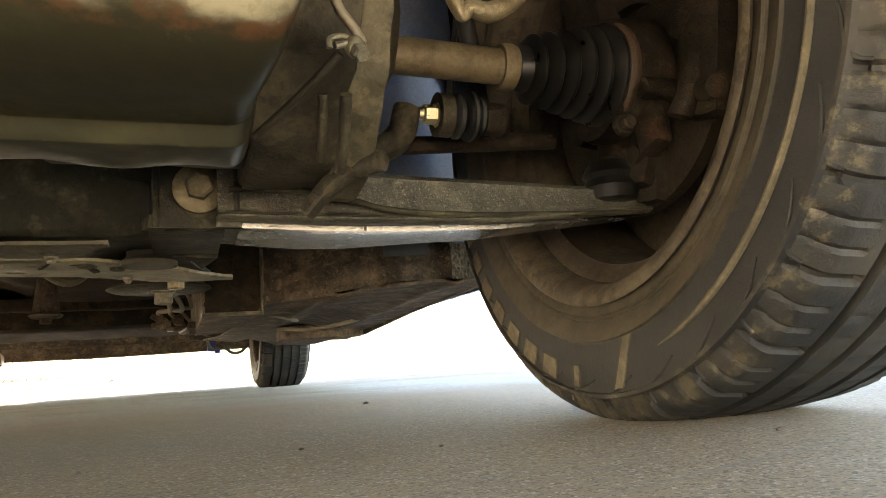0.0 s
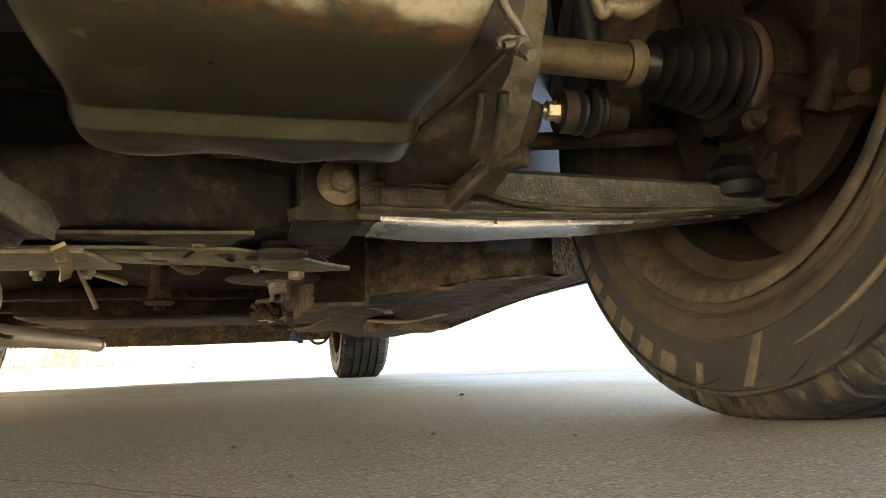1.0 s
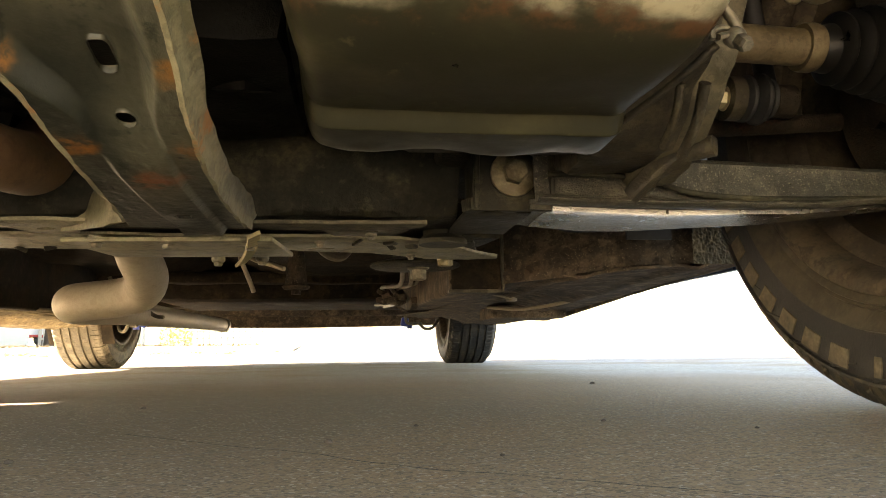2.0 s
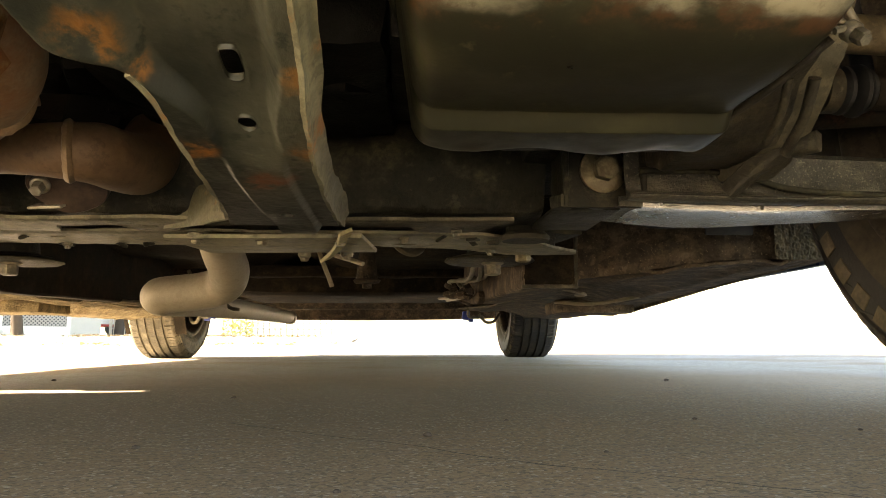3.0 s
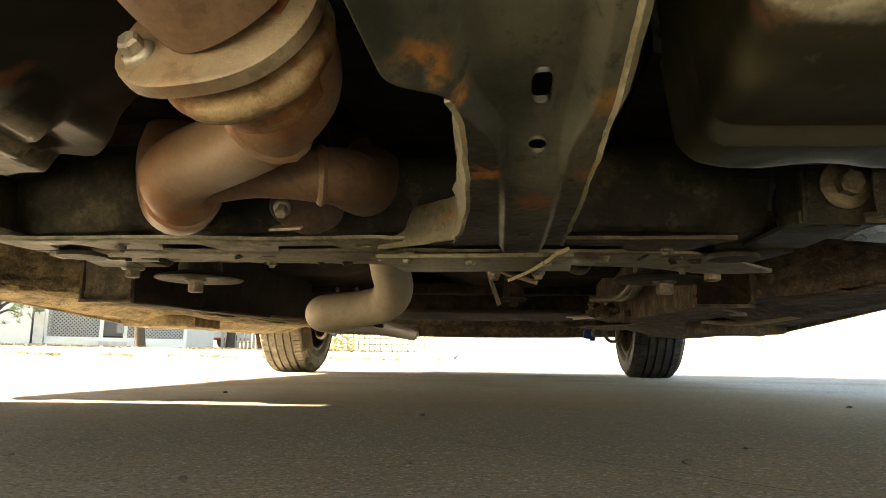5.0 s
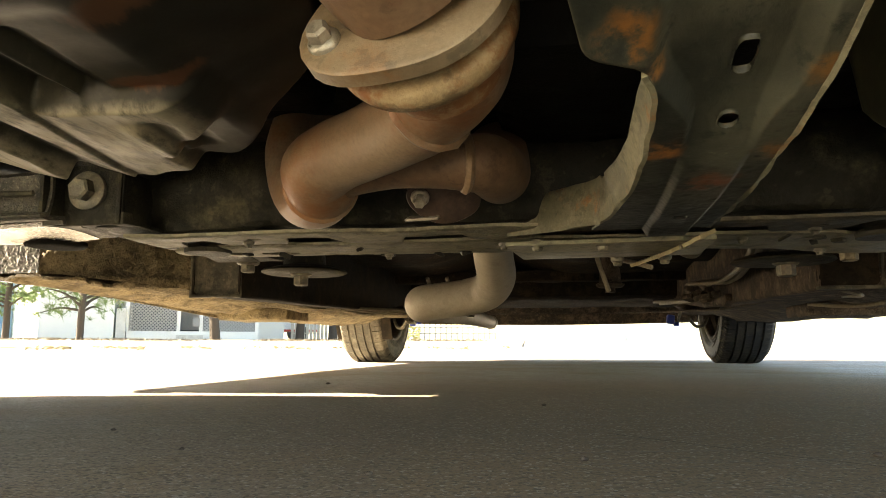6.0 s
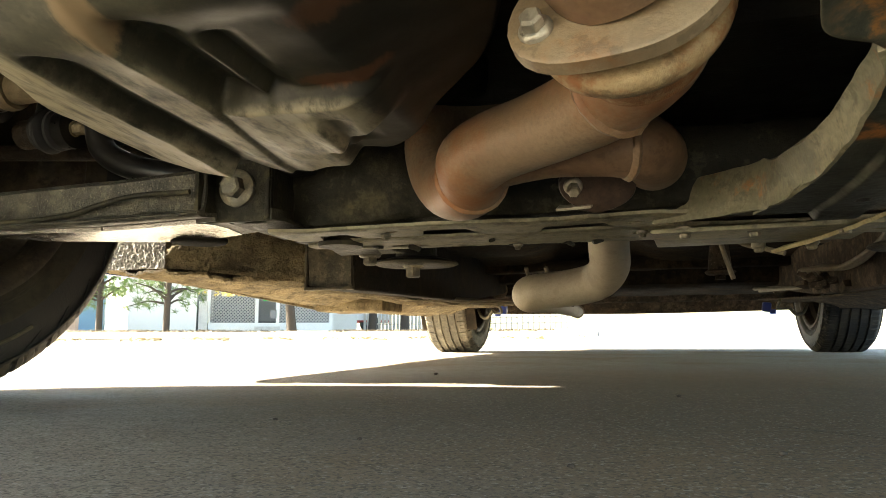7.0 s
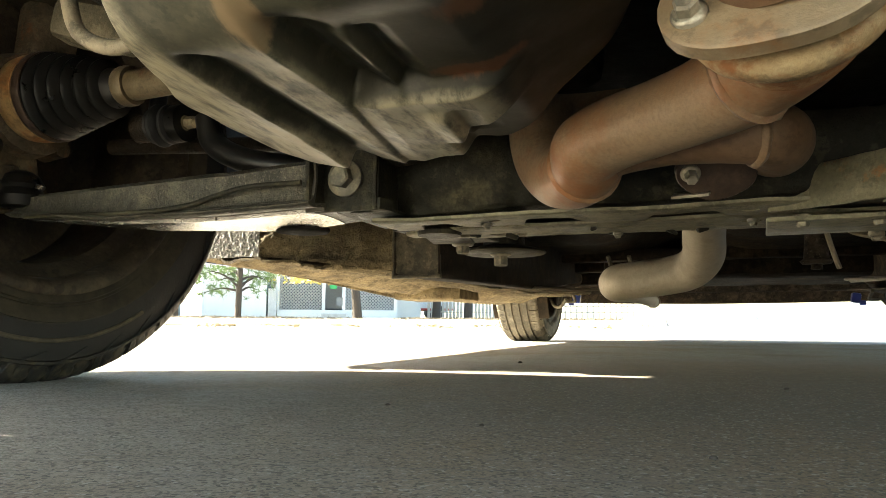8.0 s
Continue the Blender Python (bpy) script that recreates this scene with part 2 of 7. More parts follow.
M_PAN = pan_material()
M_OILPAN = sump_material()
M_CAST = grimy("dusty_cast_aluminium", (0.19, 0.165, 0.118), (0.30, 0.25, 0.17), None, 0.55, 0.25, 24, (0.35, 0.65), 0.35, grain=0.4, smear=0.5, edge=0.4)
# near black: the shade of the gaps between parts is in this colour
M_BLOCK = grimy("shaded_block", (0.008, 0.0075, 0.006), (0.022, 0.019, 0.014), None, 0.5, 0.0, 20, (0.5, 0.75), 0.4, spec=0.12)
M_MEMBER = member_material()
M_FRAME = grimy("dusty_frame_paint", (0.075, 0.066, 0.046), (0.22, 0.185, 0.12), None, 0.6, 0.05, 26, (0.42, 0.72), 0.5, grain=0.5, smear=0.5, edge=0.7, spec=0.25)
M_PLATE = grimy("dusty_plate_paint", (0.20, 0.18, 0.112), (0.33, 0.295, 0.19), (0.09, 0.065, 0.035), 0.5, 0.1, 20, (0.38, 0.68), 0.4, rust_at=(0.62, 0.72), rust_scale=18, grain=0.5, smear=0.55, edge=0.6)
M_ARM = grimy("oily_arm_paint", (0.060, 0.055, 0.041), (0.19, 0.169, 0.119), None, 0.40, 0.1, 42, (0.45, 0.75), 0.9, speck=(0.22, 0.198, 0.142), speck_scale=640.0, speck_at=(0.57, 0.70), grain=0.5, smear=0.5, edge=0.5)
M_EXHAUST = grimy("heat_tinted_steel", (0.275, 0.175, 0.098), (0.37, 0.275, 0.178), (0.29, 0.115, 0.042), 0.46, 0.15, 6, (0.35, 0.65), 0.12, rust_at=(0.44, 0.66), rust_scale=8, fine=340, grain=0.45, smear=0.14, edge=0.3)
M_FLANGE = grimy("dusty_flange_steel", (0.23, 0.162, 0.092), (0.33, 0.25, 0.155), (0.25, 0.125, 0.05), 0.5, 0.15, 12, (0.35, 0.65), 0.2, rust_at=(0.54, 0.70), rust_scale=14, grain=0.3, smear=0.4, edge=0.3)
M_ORANGE = grimy("orange_rusted_steel", (0.29, 0.18, 0.075), (0.37, 0.275, 0.15), (0.25, 0.10, 0.03), 0.65, 0.05, 16, (0.38, 0.62), 0.3, rust_at=(0.46, 0.60), rust_scale=18, grain=0.45, smear=0.5)
M_CAT = grimy("heat_browned_shell", (0.17, 0.10, 0.055), (0.26, 0.165, 0.095), (0.15, 0.07, 0.04), 0.5, 0.15, 10, (0.4, 0.7), 0.1, rust_scale=9, grain=0.3, smear=0.3)
M_PIPE = grimy("dull_aluminised_steel", (0.35, 0.295, 0.21), (0.42, 0.36, 0.265), (0.22, 0.12, 0.055), 0.55, 0.1, 9, (0.35, 0.65), 0.08, rust_at=(0.66, 0.74), rust_scale=20, grain=0.25, smear=0.15)
M_OLDIRON = grimy("dark_rusted_iron", (0.050, 0.030, 0.020), (0.095, 0.060, 0.040), (0.10, 0.040, 0.022), 0.5, 0.1, 30, (0.4, 0.7), 0.3, smear=0.3, edge=0.4)
# dusty iron, lightened for sun leaking in past the wheel
M_LITIRON = grimy("lit_dusty_cast_iron", (0.085, 0.066, 0.042), (0.19, 0.15, 0.095), (0.16, 0.075, 0.034), 0.6, 0.05, 34, (0.42, 0.70), 0.7, rust_scale=24, smear=0.5, edge=0.4, spec=0.25)
M_SHAFT = grimy("rusty_shaft_steel", (0.145, 0.110, 0.062), (0.215, 0.170, 0.102), (0.13, 0.066, 0.028), 0.5, 0.25, 30, (0.35, 0.65), 0.25, rust_scale=24, rust_at=(0.58, 0.70), grain=0.4, smear=0.35)
M_OILY = grimy("oil_wet_steel", (0.30, 0.29, 0.26), (0.42, 0.40, 0.36), None, 0.16, 0.75, 30, (0.4, 0.7), 0.2, smear=0.5)
M_CASE = grimy("oil_darkened_casting", (0.034, 0.029, 0.020), (0.115, 0.095, 0.060), None, 0.5, 0.1, 24, (0.45, 0.75), 0.6, grain=0.5, smear=0.5, edge=0.5, spec=0.25)
M_WALL = grimy("grimy_black_frame", (0.021, 0.0195, 0.012), (0.115, 0.10, 0.058), None, 0.55, 0.0, 22, (0.48, 0.76), 0.6, grain=0.5, smear=0.4, edge=0.8, spec=0.25)
M_LIP = grimy("rusting_member_lip", (0.13, 0.12, 0.07), (0.33, 0.295, 0.185), (0.34, 0.15, 0.045), 0.5, 0.05, 14, (0.36, 0.66), 0.3, rust_at=(0.54, 0.64), rust_scale=16, grain=0.4, smear=0.4, edge=0.8)
M_BOOT = grimy("black_boot_rubber", (0.0075, 0.0072, 0.0065), (0.019, 0.017, 0.013), None, 0.36, 0.0, 30, (0.5, 0.8), 0.1, grain=0.2, spec=0.4)
M_TYRE = tyre_material()
# lighter tyre: dust plus the bounce from sunlit ground, both in the colour
M_TYRE_LIT = grimy("lit_dusty_tyre_rubber", (0.10, 0.086, 0.062), (0.25, 0.215, 0.155), None, 0.75, 0.0, 13, (0.40, 0.72), 0.35, fine=420, grain=0.4, smear=0.3, edge=0.3, spec=0.25)
M_LETTER = grimy("dusty_raised_rubber", (0.075, 0.060, 0.037), (0.125, 0.102, 0.063), None, 0.8, 0.0, 60, (0.4, 0.6), 0.2, smear=0.3)
M_RIM = grimy("brown_dusted_rim_steel", (0.045, 0.035, 0.024), (0.115, 0.091, 0.059), (0.04, 0.028, 0.018), 0.55, 0.1, 18, (0.42, 0.72), 0.3, grain=0.4, smear=0.5, spec=0.25)
M_KNUCKLE = grimy("greasy_cast_iron", (0.018, 0.0135, 0.009), (0.058, 0.043, 0.027), (0.070, 0.034, 0.018), 0.6, 0.05, 34, (0.45, 0.74), 0.8, rust_scale=30, smear=0.5, edge=0.4, spec=0.2)
M_TAN = grimy("dusty_undercoat", (0.15, 0.115, 0.064), (0.34, 0.27, 0.155), (0.07, 0.05, 0.028), 0.9, 0.0, 18, (0.36, 0.66), 1.0, bump_size=0.006, speck=(0.06, 0.046, 0.028), rust_at=(0.60, 0.70), rust_scale=22, smear=0.45, edge=0.6, speck_scale=420.0, spec=0.2)
# grey coating, its base raised for light bounced off the ground
M_COARSE = grimy("coarse_stone_guard", (0.34, 0.335, 0.315), (0.47, 0.46, 0.43), (0.09, 0.08, 0.065), 0.95, 0.0, 200, (0.4, 0.6), 0.5, fine=420, bump_size=0.002, rust_at=(0.60, 0.68), rust_scale=170, spec=0.08)
M_BROWN = grimy("brown_dusted_underbody", (0.070, 0.054, 0.039), (0.25, 0.19, 0.13), (0.085, 0.058, 0.038), 0.85, 0.0, 18, (0.42, 0.76), 0.8, speck=(0.30, 0.24, 0.165), speck_scale=420.0, smear=0.5, edge=0.6, spec=0.15)
# dusty undercoat, darkened for the shade in the underbody's recesses
M_DARK = grimy("shaded_floor_undercoat", (0.018, 0.0135, 0.009), (0.070, 0.050, 0.030), None, 0.85, 0.0, 10, (0.45, 0.75), 0.5, smear=0.4, edge=0.5, spec=0.12)
M_BLUE = grimy("dusty_blue_paint", (0.10, 0.14, 0.22), (0.17, 0.19, 0.235), None, 0.4, 0.0, 20, (0.4, 0.7), 0.15, speck=(0.4, 0.4, 0.4))
M_PAINT = plain("blue_body_paint", (0.055, 0.085, 0.17), 0.3)
M_DULL = grimy("dull_flanged_bolt", (0.16, 0.128, 0.075), (0.30, 0.25, 0.155), None, 0.45, 0.4, 90, (0.42, 0.62), 0.3)
M_CAST2 = grimy("oily_cast_flange", (0.072, 0.062, 0.039), (0.175, 0.147, 0.092), None, 0.55, 0.1, 24, (0.4, 0.7), 0.5, grain=0.4, smear=0.55, edge=0.5, spec=0.3)
M_ZINC = plain("zinc_plated_steel", (0.62, 0.55, 0.38), 0.32, 0.85, 0.2, 90)
M_STEEL = grimy("worn_bolt_steel", (0.36, 0.32, 0.24), (0.46, 0.41, 0.32), None, 0.4, 0.5, 120, (0.4, 0.6), 0.2, smear=0.4)
M_OLDBOLT = grimy("dusty_bolt_steel", (0.13, 0.12, 0.09), (0.3, 0.26, 0.18), None, 0.5, 0.4, 60, (0.4, 0.6), 0.3)
M_BUSH = grimy("dusty_bush_rubber", (0.016, 0.015, 0.012), (0.035, 0.031, 0.022), None, 0.9, 0.0, 60, (0.45, 0.75), 0.3, spec=0.06)
M_BLACK = plain("black_rubber", (0.02, 0.02, 0.02), 0.55)
M_CABLE = plain("dusty_brake_line", (0.22, 0.18, 0.12), 0.55, 0.3)
M_BLUECAP = plain("blue_plastic", (0.03, 0.06, 0.32), 0.4)
M_GLASS_DARK = plain("tinted_car_glass", (0.02, 0.025, 0.03), 0.08)


def concrete_material():
    """Broomed concrete: coarse sand grain, brush lines across, brown stains, dark pits and painted shade below the
    engine.
    """
    m, n, l, p = node_kit("broomed_concrete")
    co = n.new("ShaderNodeTexCoord").outputs["Object"]
    turn = n.new("ShaderNodeMapping")
    turn.inputs["Rotation"].default_value = (0, 0, radians(-15))
    l.new(co, turn.inputs[0])
    co2 = turn.outputs[0]
    lines = noise_node(n, l, co2, 1.0, 3.0, 0.5, (3.0, 150.0, 1.0))
    grains = []
    for size in (600.0, 1150.0):
        vo = n.new("ShaderNodeTexVoronoi")
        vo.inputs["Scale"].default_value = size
        l.new(co, vo.inputs["Vector"])
        sp = n.new("ShaderNodeSeparateColor")
        l.new(vo.outputs["Color"], sp.inputs[0])
        grains.append(sp.outputs[0])
    sand, grit = grains
    mid = noise_node(n, l, co, 34.0, 8.0, 0.7)
    stain = noise_node(n, l, co, 2.4, 6.0, 0.6)
    col = blend(n, l, ramp(n, l, mid, 0.3, 0.7), (0.38, 0.345, 0.29), (0.485, 0.45, 0.385))
    col = blend(n, l, ramp(n, l, stain, 0.42, 0.68), col, (0.33, 0.25, 0.16))
    # brown tint beside the wheel, ragged at its edge
    spot = n.new("ShaderNodeVectorMath")
    spot.operation = "DISTANCE"
    l.new(co, spot.inputs[0])
    spot.inputs[1].default_value = (0.46, 0.25, 0.0)
    sway = n.new("ShaderNodeMath")
    sway.operation = "MULTIPLY_ADD"
    l.new(stain, sway.inputs[0])
    sway.inputs[1].default_value = 0.6
    l.new(spot.outputs["Value"], sway.inputs[2])
    wash = n.new("ShaderNodeMath")
    wash.operation = "MULTIPLY"
    l.new(ramp(n, l, sway.outputs[0], 1.35, 0.55), wash.inputs[0])
    wash.inputs[1].default_value = 0.9
    col = blend(n, l, wash.outputs[0], col, (0.30, 0.190, 0.100))
    # shade below the engine, painted in as a ragged dark patch
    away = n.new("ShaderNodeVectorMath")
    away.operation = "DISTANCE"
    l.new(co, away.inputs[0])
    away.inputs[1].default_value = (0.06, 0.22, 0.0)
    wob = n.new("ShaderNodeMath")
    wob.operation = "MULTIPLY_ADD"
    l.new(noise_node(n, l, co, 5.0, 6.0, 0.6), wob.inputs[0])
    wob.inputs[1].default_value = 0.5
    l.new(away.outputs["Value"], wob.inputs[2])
    engine_shade = n.new("ShaderNodeMath")
    engine_shade.operation = "MULTIPLY"
    l.new(ramp(n, l, wob.outputs[0], 0.84, 0.42), engine_shade.inputs[0])
    engine_shade.inputs[1].default_value = 0.66
    col = blend(n, l, engine_shade.outputs[0], col, (0.15, 0.118, 0.078))
    for src, a, b_, amount, tone in ((sand, 0.62, 1.0, 0.80, (0.10, 0.090, 0.075)), (sand, 0.15, 0.0, 0.45, (0.62, 0.585, 0.52)), (grit, 0.5, 1.0, 0.55, (0.14, 0.127, 0.105)), (lines, 0.54, 0.70, 0.45, (0.20, 0.18, 0.155))):
        k = n.new("ShaderNodeMath")
        k.operation = "MULTIPLY"
        l.new(ramp(n, l, src, a, b_), k.inputs[0])
        k.inputs[1].default_value = amount
        col = blend(n, l, k.outputs[0], col, tone)
    l.new(col, p.inputs["Base Color"])
    p.inputs["Roughness"].default_value = 0.85
    add = n.new("ShaderNodeMath")
    add.operation = "MULTIPLY_ADD"
    add.inputs[1].default_value = 1.6
    l.new(lines, add.inputs[0])
    l.new(grit, add.inputs[2])
    bp = n.new("ShaderNodeBump")
    bp.inputs["Strength"].default_value = 0.36
    bp.inputs["Distance"].default_value = 0.0014
    l.new(add.outputs[0], bp.inputs["Height"])
    l.new(bp.outputs[0], p.inputs["Normal"])
    return m


M_CONCRETE = concrete_material()
M_LAWN = grimy("dry_pale_lawn", (0.36, 0.31, 0.2), (0.46, 0.42, 0.3), None, 0.95, 0, 3, (0.35, 0.65), 0.6, fine=60, bump_size=0.02)
M_WHITE = plain("white_house_paint", (0.66, 0.66, 0.64), 0.6, 0, 0.05, 3)
M_LATTICE = plain("white_lattice_paint", (0.36, 0.36, 0.35), 0.6, 0, 0.05, 5)
# dark colour that holds the shade inside the porch
M_PORCHDARK = plain("porch_shade_boards", (0.07, 0.08, 0.09), 0.8, 0, 0.2, 3)
M_BLUEHOUSE = plain("pale_blue_siding", (0.17, 0.30, 0.40), 0.7, 0, 0.1, 2)
M_ROOF = plain("grey_shingle", (0.25, 0.24, 0.23), 0.9, 0, 0.2, 6)
M_BARK = plain("brown_bark", (0.035, 0.026, 0.019), 0.95, 0, 0.5, 10)
M_NEEDLE = plain("pine_needles", (0.10, 0.15, 0.05), 0.8, 0, 0.5, 2)
M_YELLOW = plain("yellow_leaves", (0.5, 0.42, 0.14), 0.8, 0, 0.3, 4)
M_BRICK = plain("pale_brick", (0.42, 0.30, 0.24), 0.85, 0, 0.25, 8)
M_FENCE = plain("weathered_fence_wood", (0.42, 0.38, 0.33), 0.9, 0, 0.3, 4)
M_BIN = plain("blue_bin_plastic", (0.025, 0.07, 0.36), 0.5)
M_TRUCK = plain("white_truck_paint", (0.7, 0.7, 0.7), 0.3)
M_GREEN = plain("green_sign", (0.03, 0.36, 0.10), 0.5)
M_STONE = plain("pale_stone", (0.45, 0.44, 0.42), 0.9, 0, 0.3, 6)
M_LITTER = plain("dry_leaves", (0.36, 0.30, 0.19), 0.9, 0, 0.5, 20)


# ---- mesh helpers ----
def part(name, bm, material, parent=None, label="", sharp=40):
    """One mesh object out of a bmesh, under a thing or a part."""
    bmesh.ops.recalc_face_normals(bm, faces=bm.faces)
    lim = radians(sharp)
    for fc in bm.faces:
        fc.smooth = True
    for e in bm.edges:
        if len(e.link_faces) == 2 and e.calc_face_angle(0.0) > lim:
            e.smooth = False
    me = bpy.data.meshes.new(name)
    bm.to_mesh(me)
    bm.free()
    me.materials.append(material)
    ob = new(name, me)
    if parent:
        ob.parent = parent
    return tagged(ob, label)


def twin(ob, parent, m=None, mirror=False):
    """An object of its own on the mesh of ob."""
    o = new(ob.name.split(".")[0], ob.data)
    o.parent = parent
    if m:
        o.matrix_basis = m
    if "label" in ob:
        tagged(o, ob["label"])
    return o


def box(bm, c, s, rot=(0, 0, 0), bevel=0.0, taper=1.0):
    g = bmesh.ops.create_cube(bm, size=1.0)
    vs = g["verts"]
    for v in vs:
        k = taper if v.co.z < 0 else 1.0
        v.co = Vector((v.co.x * s[0] * k, v.co.y * s[1] * k, v.co.z * s[2]))
    if bevel:
        es = list({e for v in vs for e in v.link_edges})
        r = bmesh.ops.bevel(bm, geom=es, offset=bevel, segments=2, affect="EDGES", profile=0.6)
        vs = list({v for v in vs if v.is_valid} | set(r["verts"]))
    m = pose(*c, *rot)
    bmesh.ops.transform(bm, matrix=m, verts=[v for v in vs if v.is_valid])
    return bm


def spline(pts, n=8):
    """A smooth line through the points."""
    P = [Vector(p) for p in pts]
    P = [2 * P[0] - P[1]] + P + [2 * P[-1] - P[-2]]
    out = []
    for i in range(1, len(P) - 2):
        for k in range(n):
            t = k / n
            a, b, c, d = P[i - 1], P[i], P[i + 1], P[i + 2]
            out.append(0.5 * (2 * b + (c - a) * t + (2 * a - 5 * b + 4 * c - d) * t * t + (3 * b - a - 3 * c + d) * t ** 3))
    out.append(P[-2])
    return out


def tube(bm, pts, r, seg=16, n=8, cap=True, smooth=True):
    """A round tube along a line; r: one radius, or one for each given point."""
    line = spline(pts, n) if smooth else [Vector(p) for p in pts]
    if isinstance(r, (int, float)):
        rs = [r] * len(line)
    else:
        rs = []
        for i in range(len(line)):
            x = i / (len(line) - 1) * (len(r) - 1)
            k = min(int(x), len(r) - 2)
            rs.append(r[k] + (r[k + 1] - r[k]) * (x - k))
    rings, up = [], None
    for i, p in enumerate(line):
        d = (line[min(i + 1, len(line) - 1)] - line[max(i - 1, 0)]).normalized()
        if up is None:
            up = d.orthogonal().normalized()
        up = (up - d * up.dot(d)).normalized()
        side = d.cross(up)
        rings.append([bm.verts.new(p + (up * math.cos(a) + side * math.sin(a)) * rs[i]) for a in [2 * math.pi * k / seg for k in range(seg)]])
    for a, b in zip(rings, rings[1:]):
        for k in range(seg):
            bm.faces.new((a[k], a[(k + 1) % seg], b[(k + 1) % seg], b[k]))
    if cap:
        bm.faces.new(rings[0])
        bm.faces.new(rings[-1])
    return bm


def lathe(bm, profile, origin, axis, seg=32, closed=False):
    """Turns (distance along the axis, radius) round an axis."""
    z = Vector(axis).normalized()
    x = z.orthogonal().normalized()
    y = z.cross(x)
    o = Vector(origin)
    rings = [[bm.verts.new(o + z * a + (x * math.cos(t) + y * math.sin(t)) * max(r, 1e-4)) for t in [2 * math.pi * k / seg for k in range(seg)]] for a, r in profile]
    for a, b in zip(rings, rings[1:] + (rings[:1] if closed else [])):
        for k in range(seg):
            bm.faces.new((a[k], a[(k + 1) % seg], b[(k + 1) % seg], b[k]))
    if not closed:
        bm.faces.new(rings[0])
        bm.faces.new(rings[-1])
    return bm


def sheet(bm, place, nu, nv, thick=0.0, keep=None):
    """A grid of place(u, v), u and v from 0 to 1; keep(point) False leaves a gap."""
    vs = [[bm.verts.new(place(i / nu, j / nv)) for j in range(nv + 1)] for i in range(nu + 1)]
    made = []
    for i in range(nu):
        for j in range(nv):
            q = (vs[i][j], vs[i + 1][j], vs[i + 1][j + 1], vs[i][j + 1])
            if keep is None or keep(sum((v.co for v in q), Vector()) / 4):
                made.append(bm.faces.new(q))
    bmesh.ops.delete(bm, geom=[v for row in vs for v in row if not v.link_faces], context="VERTS")
    if thick:
        bmesh.ops.recalc_face_normals(bm, faces=made)
        bmesh.ops.solidify(bm, geom=made, thickness=thick)
    return bm


def plate_sheet(bm, place, nu, nv, dz, keep):
    """A grid with a flat-lying thickness dz and clean rims round its gaps."""
    grids = [[[bm.verts.new(place(i / nu, j / nv) + Vector((0, 0, h))) for j in range(nv + 1)] for i in range(nu + 1)] for h in (0.0, dz)]
    used = {}
    for i in range(nu):
        for j in range(nv):
            idx = ((i, j), (i + 1, j), (i + 1, j + 1), (i, j + 1))
            q = [grids[0][a][b_] for a, b_ in idx]
            if keep(sum((v.co for v in q), Vector()) / 4):
                bm.faces.new(q)
                bm.faces.new([grids[1][a][b_] for a, b_ in reversed(idx)])
                for k in range(4):
                    e = (idx[k], idx[(k + 1) % 4])
                    if (e[1], e[0]) in used:
                        used.pop((e[1], e[0]))
                    else:
                        used[e] = True
    for (a, b_) in used:
        bm.faces.new((grids[0][a[0]][a[1]], grids[0][b_[0]][b_[1]], grids[1][b_[0]][b_[1]], grids[1][a[0]][a[1]]))
    bmesh.ops.delete(bm, geom=[v for g in grids for row in g for v in row if not v.link_faces], context="VERTS")
    return bm


def prism(bm, outline, axis, a, b, bevel=0.0):
    """An outline drawn across an axis ("x": y, z; "y": x, z; "z": x, y), drawn out from a to b."""
    def at(p, h):
        return {"x": (h, p[0], p[1]), "y": (p[0], h, p[1]), "z": (p[0], p[1], h)}[axis]
    lo = [bm.verts.new(at(p, a)) for p in outline]
    hi = [bm.verts.new(at(p, b)) for p in outline]
    fs = [bm.faces.new(lo), bm.faces.new(hi)]
    k = len(outline)
    for i in range(k):
        fs.append(bm.faces.new((lo[i], lo[(i + 1) % k], hi[(i + 1) % k], hi[i])))
    if bevel:
        bmesh.ops.recalc_face_normals(bm, faces=fs)
        es = list({e for fc in fs for e in fc.edges})
        bmesh.ops.bevel(bm, geom=es, offset=bevel, segments=2, affect="EDGES", profile=0.6)
    return bm


def roughen(bm, amount, size, cell=0.0):
    """Uneven surface: dents and crust."""
    bmesh.ops.recalc_face_normals(bm, faces=bm.faces)
    bm.normal_update()
    moves = [(v, v.normal * amount * noise.noise(v.co / size)) for v in bm.verts]
    for v, d in moves:
        v.co += d
    return bm


def hexbolt(bm, c, axis, r=0.011, h=0.009, washer=0.017):
    """Hexagon head on a flange washer, the head on the side of the axis."""
    a = Vector(axis).normalized()
    c = Vector(c)
    lathe(bm, [(-0.004, washer * 0.9), (-0.004, washer), (0.0, washer), (0.0015, washer * 0.86), (0.002, r * 1.0)], c, a, 24)
    z = a
    x = z.orthogonal().normalized()
    y = z.cross(x)
    for s0, s1, h0, h1 in ((1.0, 1.0, 0.001, h), (1.0, 0.8, h, h + 0.0015)):
        lo = [bm.verts.new(c + z * h0 + (x * math.cos(k * math.pi / 3) + y * math.sin(k * math.pi / 3)) * r * s0) for k in range(6)]
        hi = [bm.verts.new(c + z * h1 + (x * math.cos(k * math.pi / 3) + y * math.sin(k * math.pi / 3)) * r * s1) for k in range(6)]
        for k in range(6):
            bm.faces.new((lo[k], lo[(k + 1) % 6], hi[(k + 1) % 6], hi[k]))
        bm.faces.new(hi)
    return bm


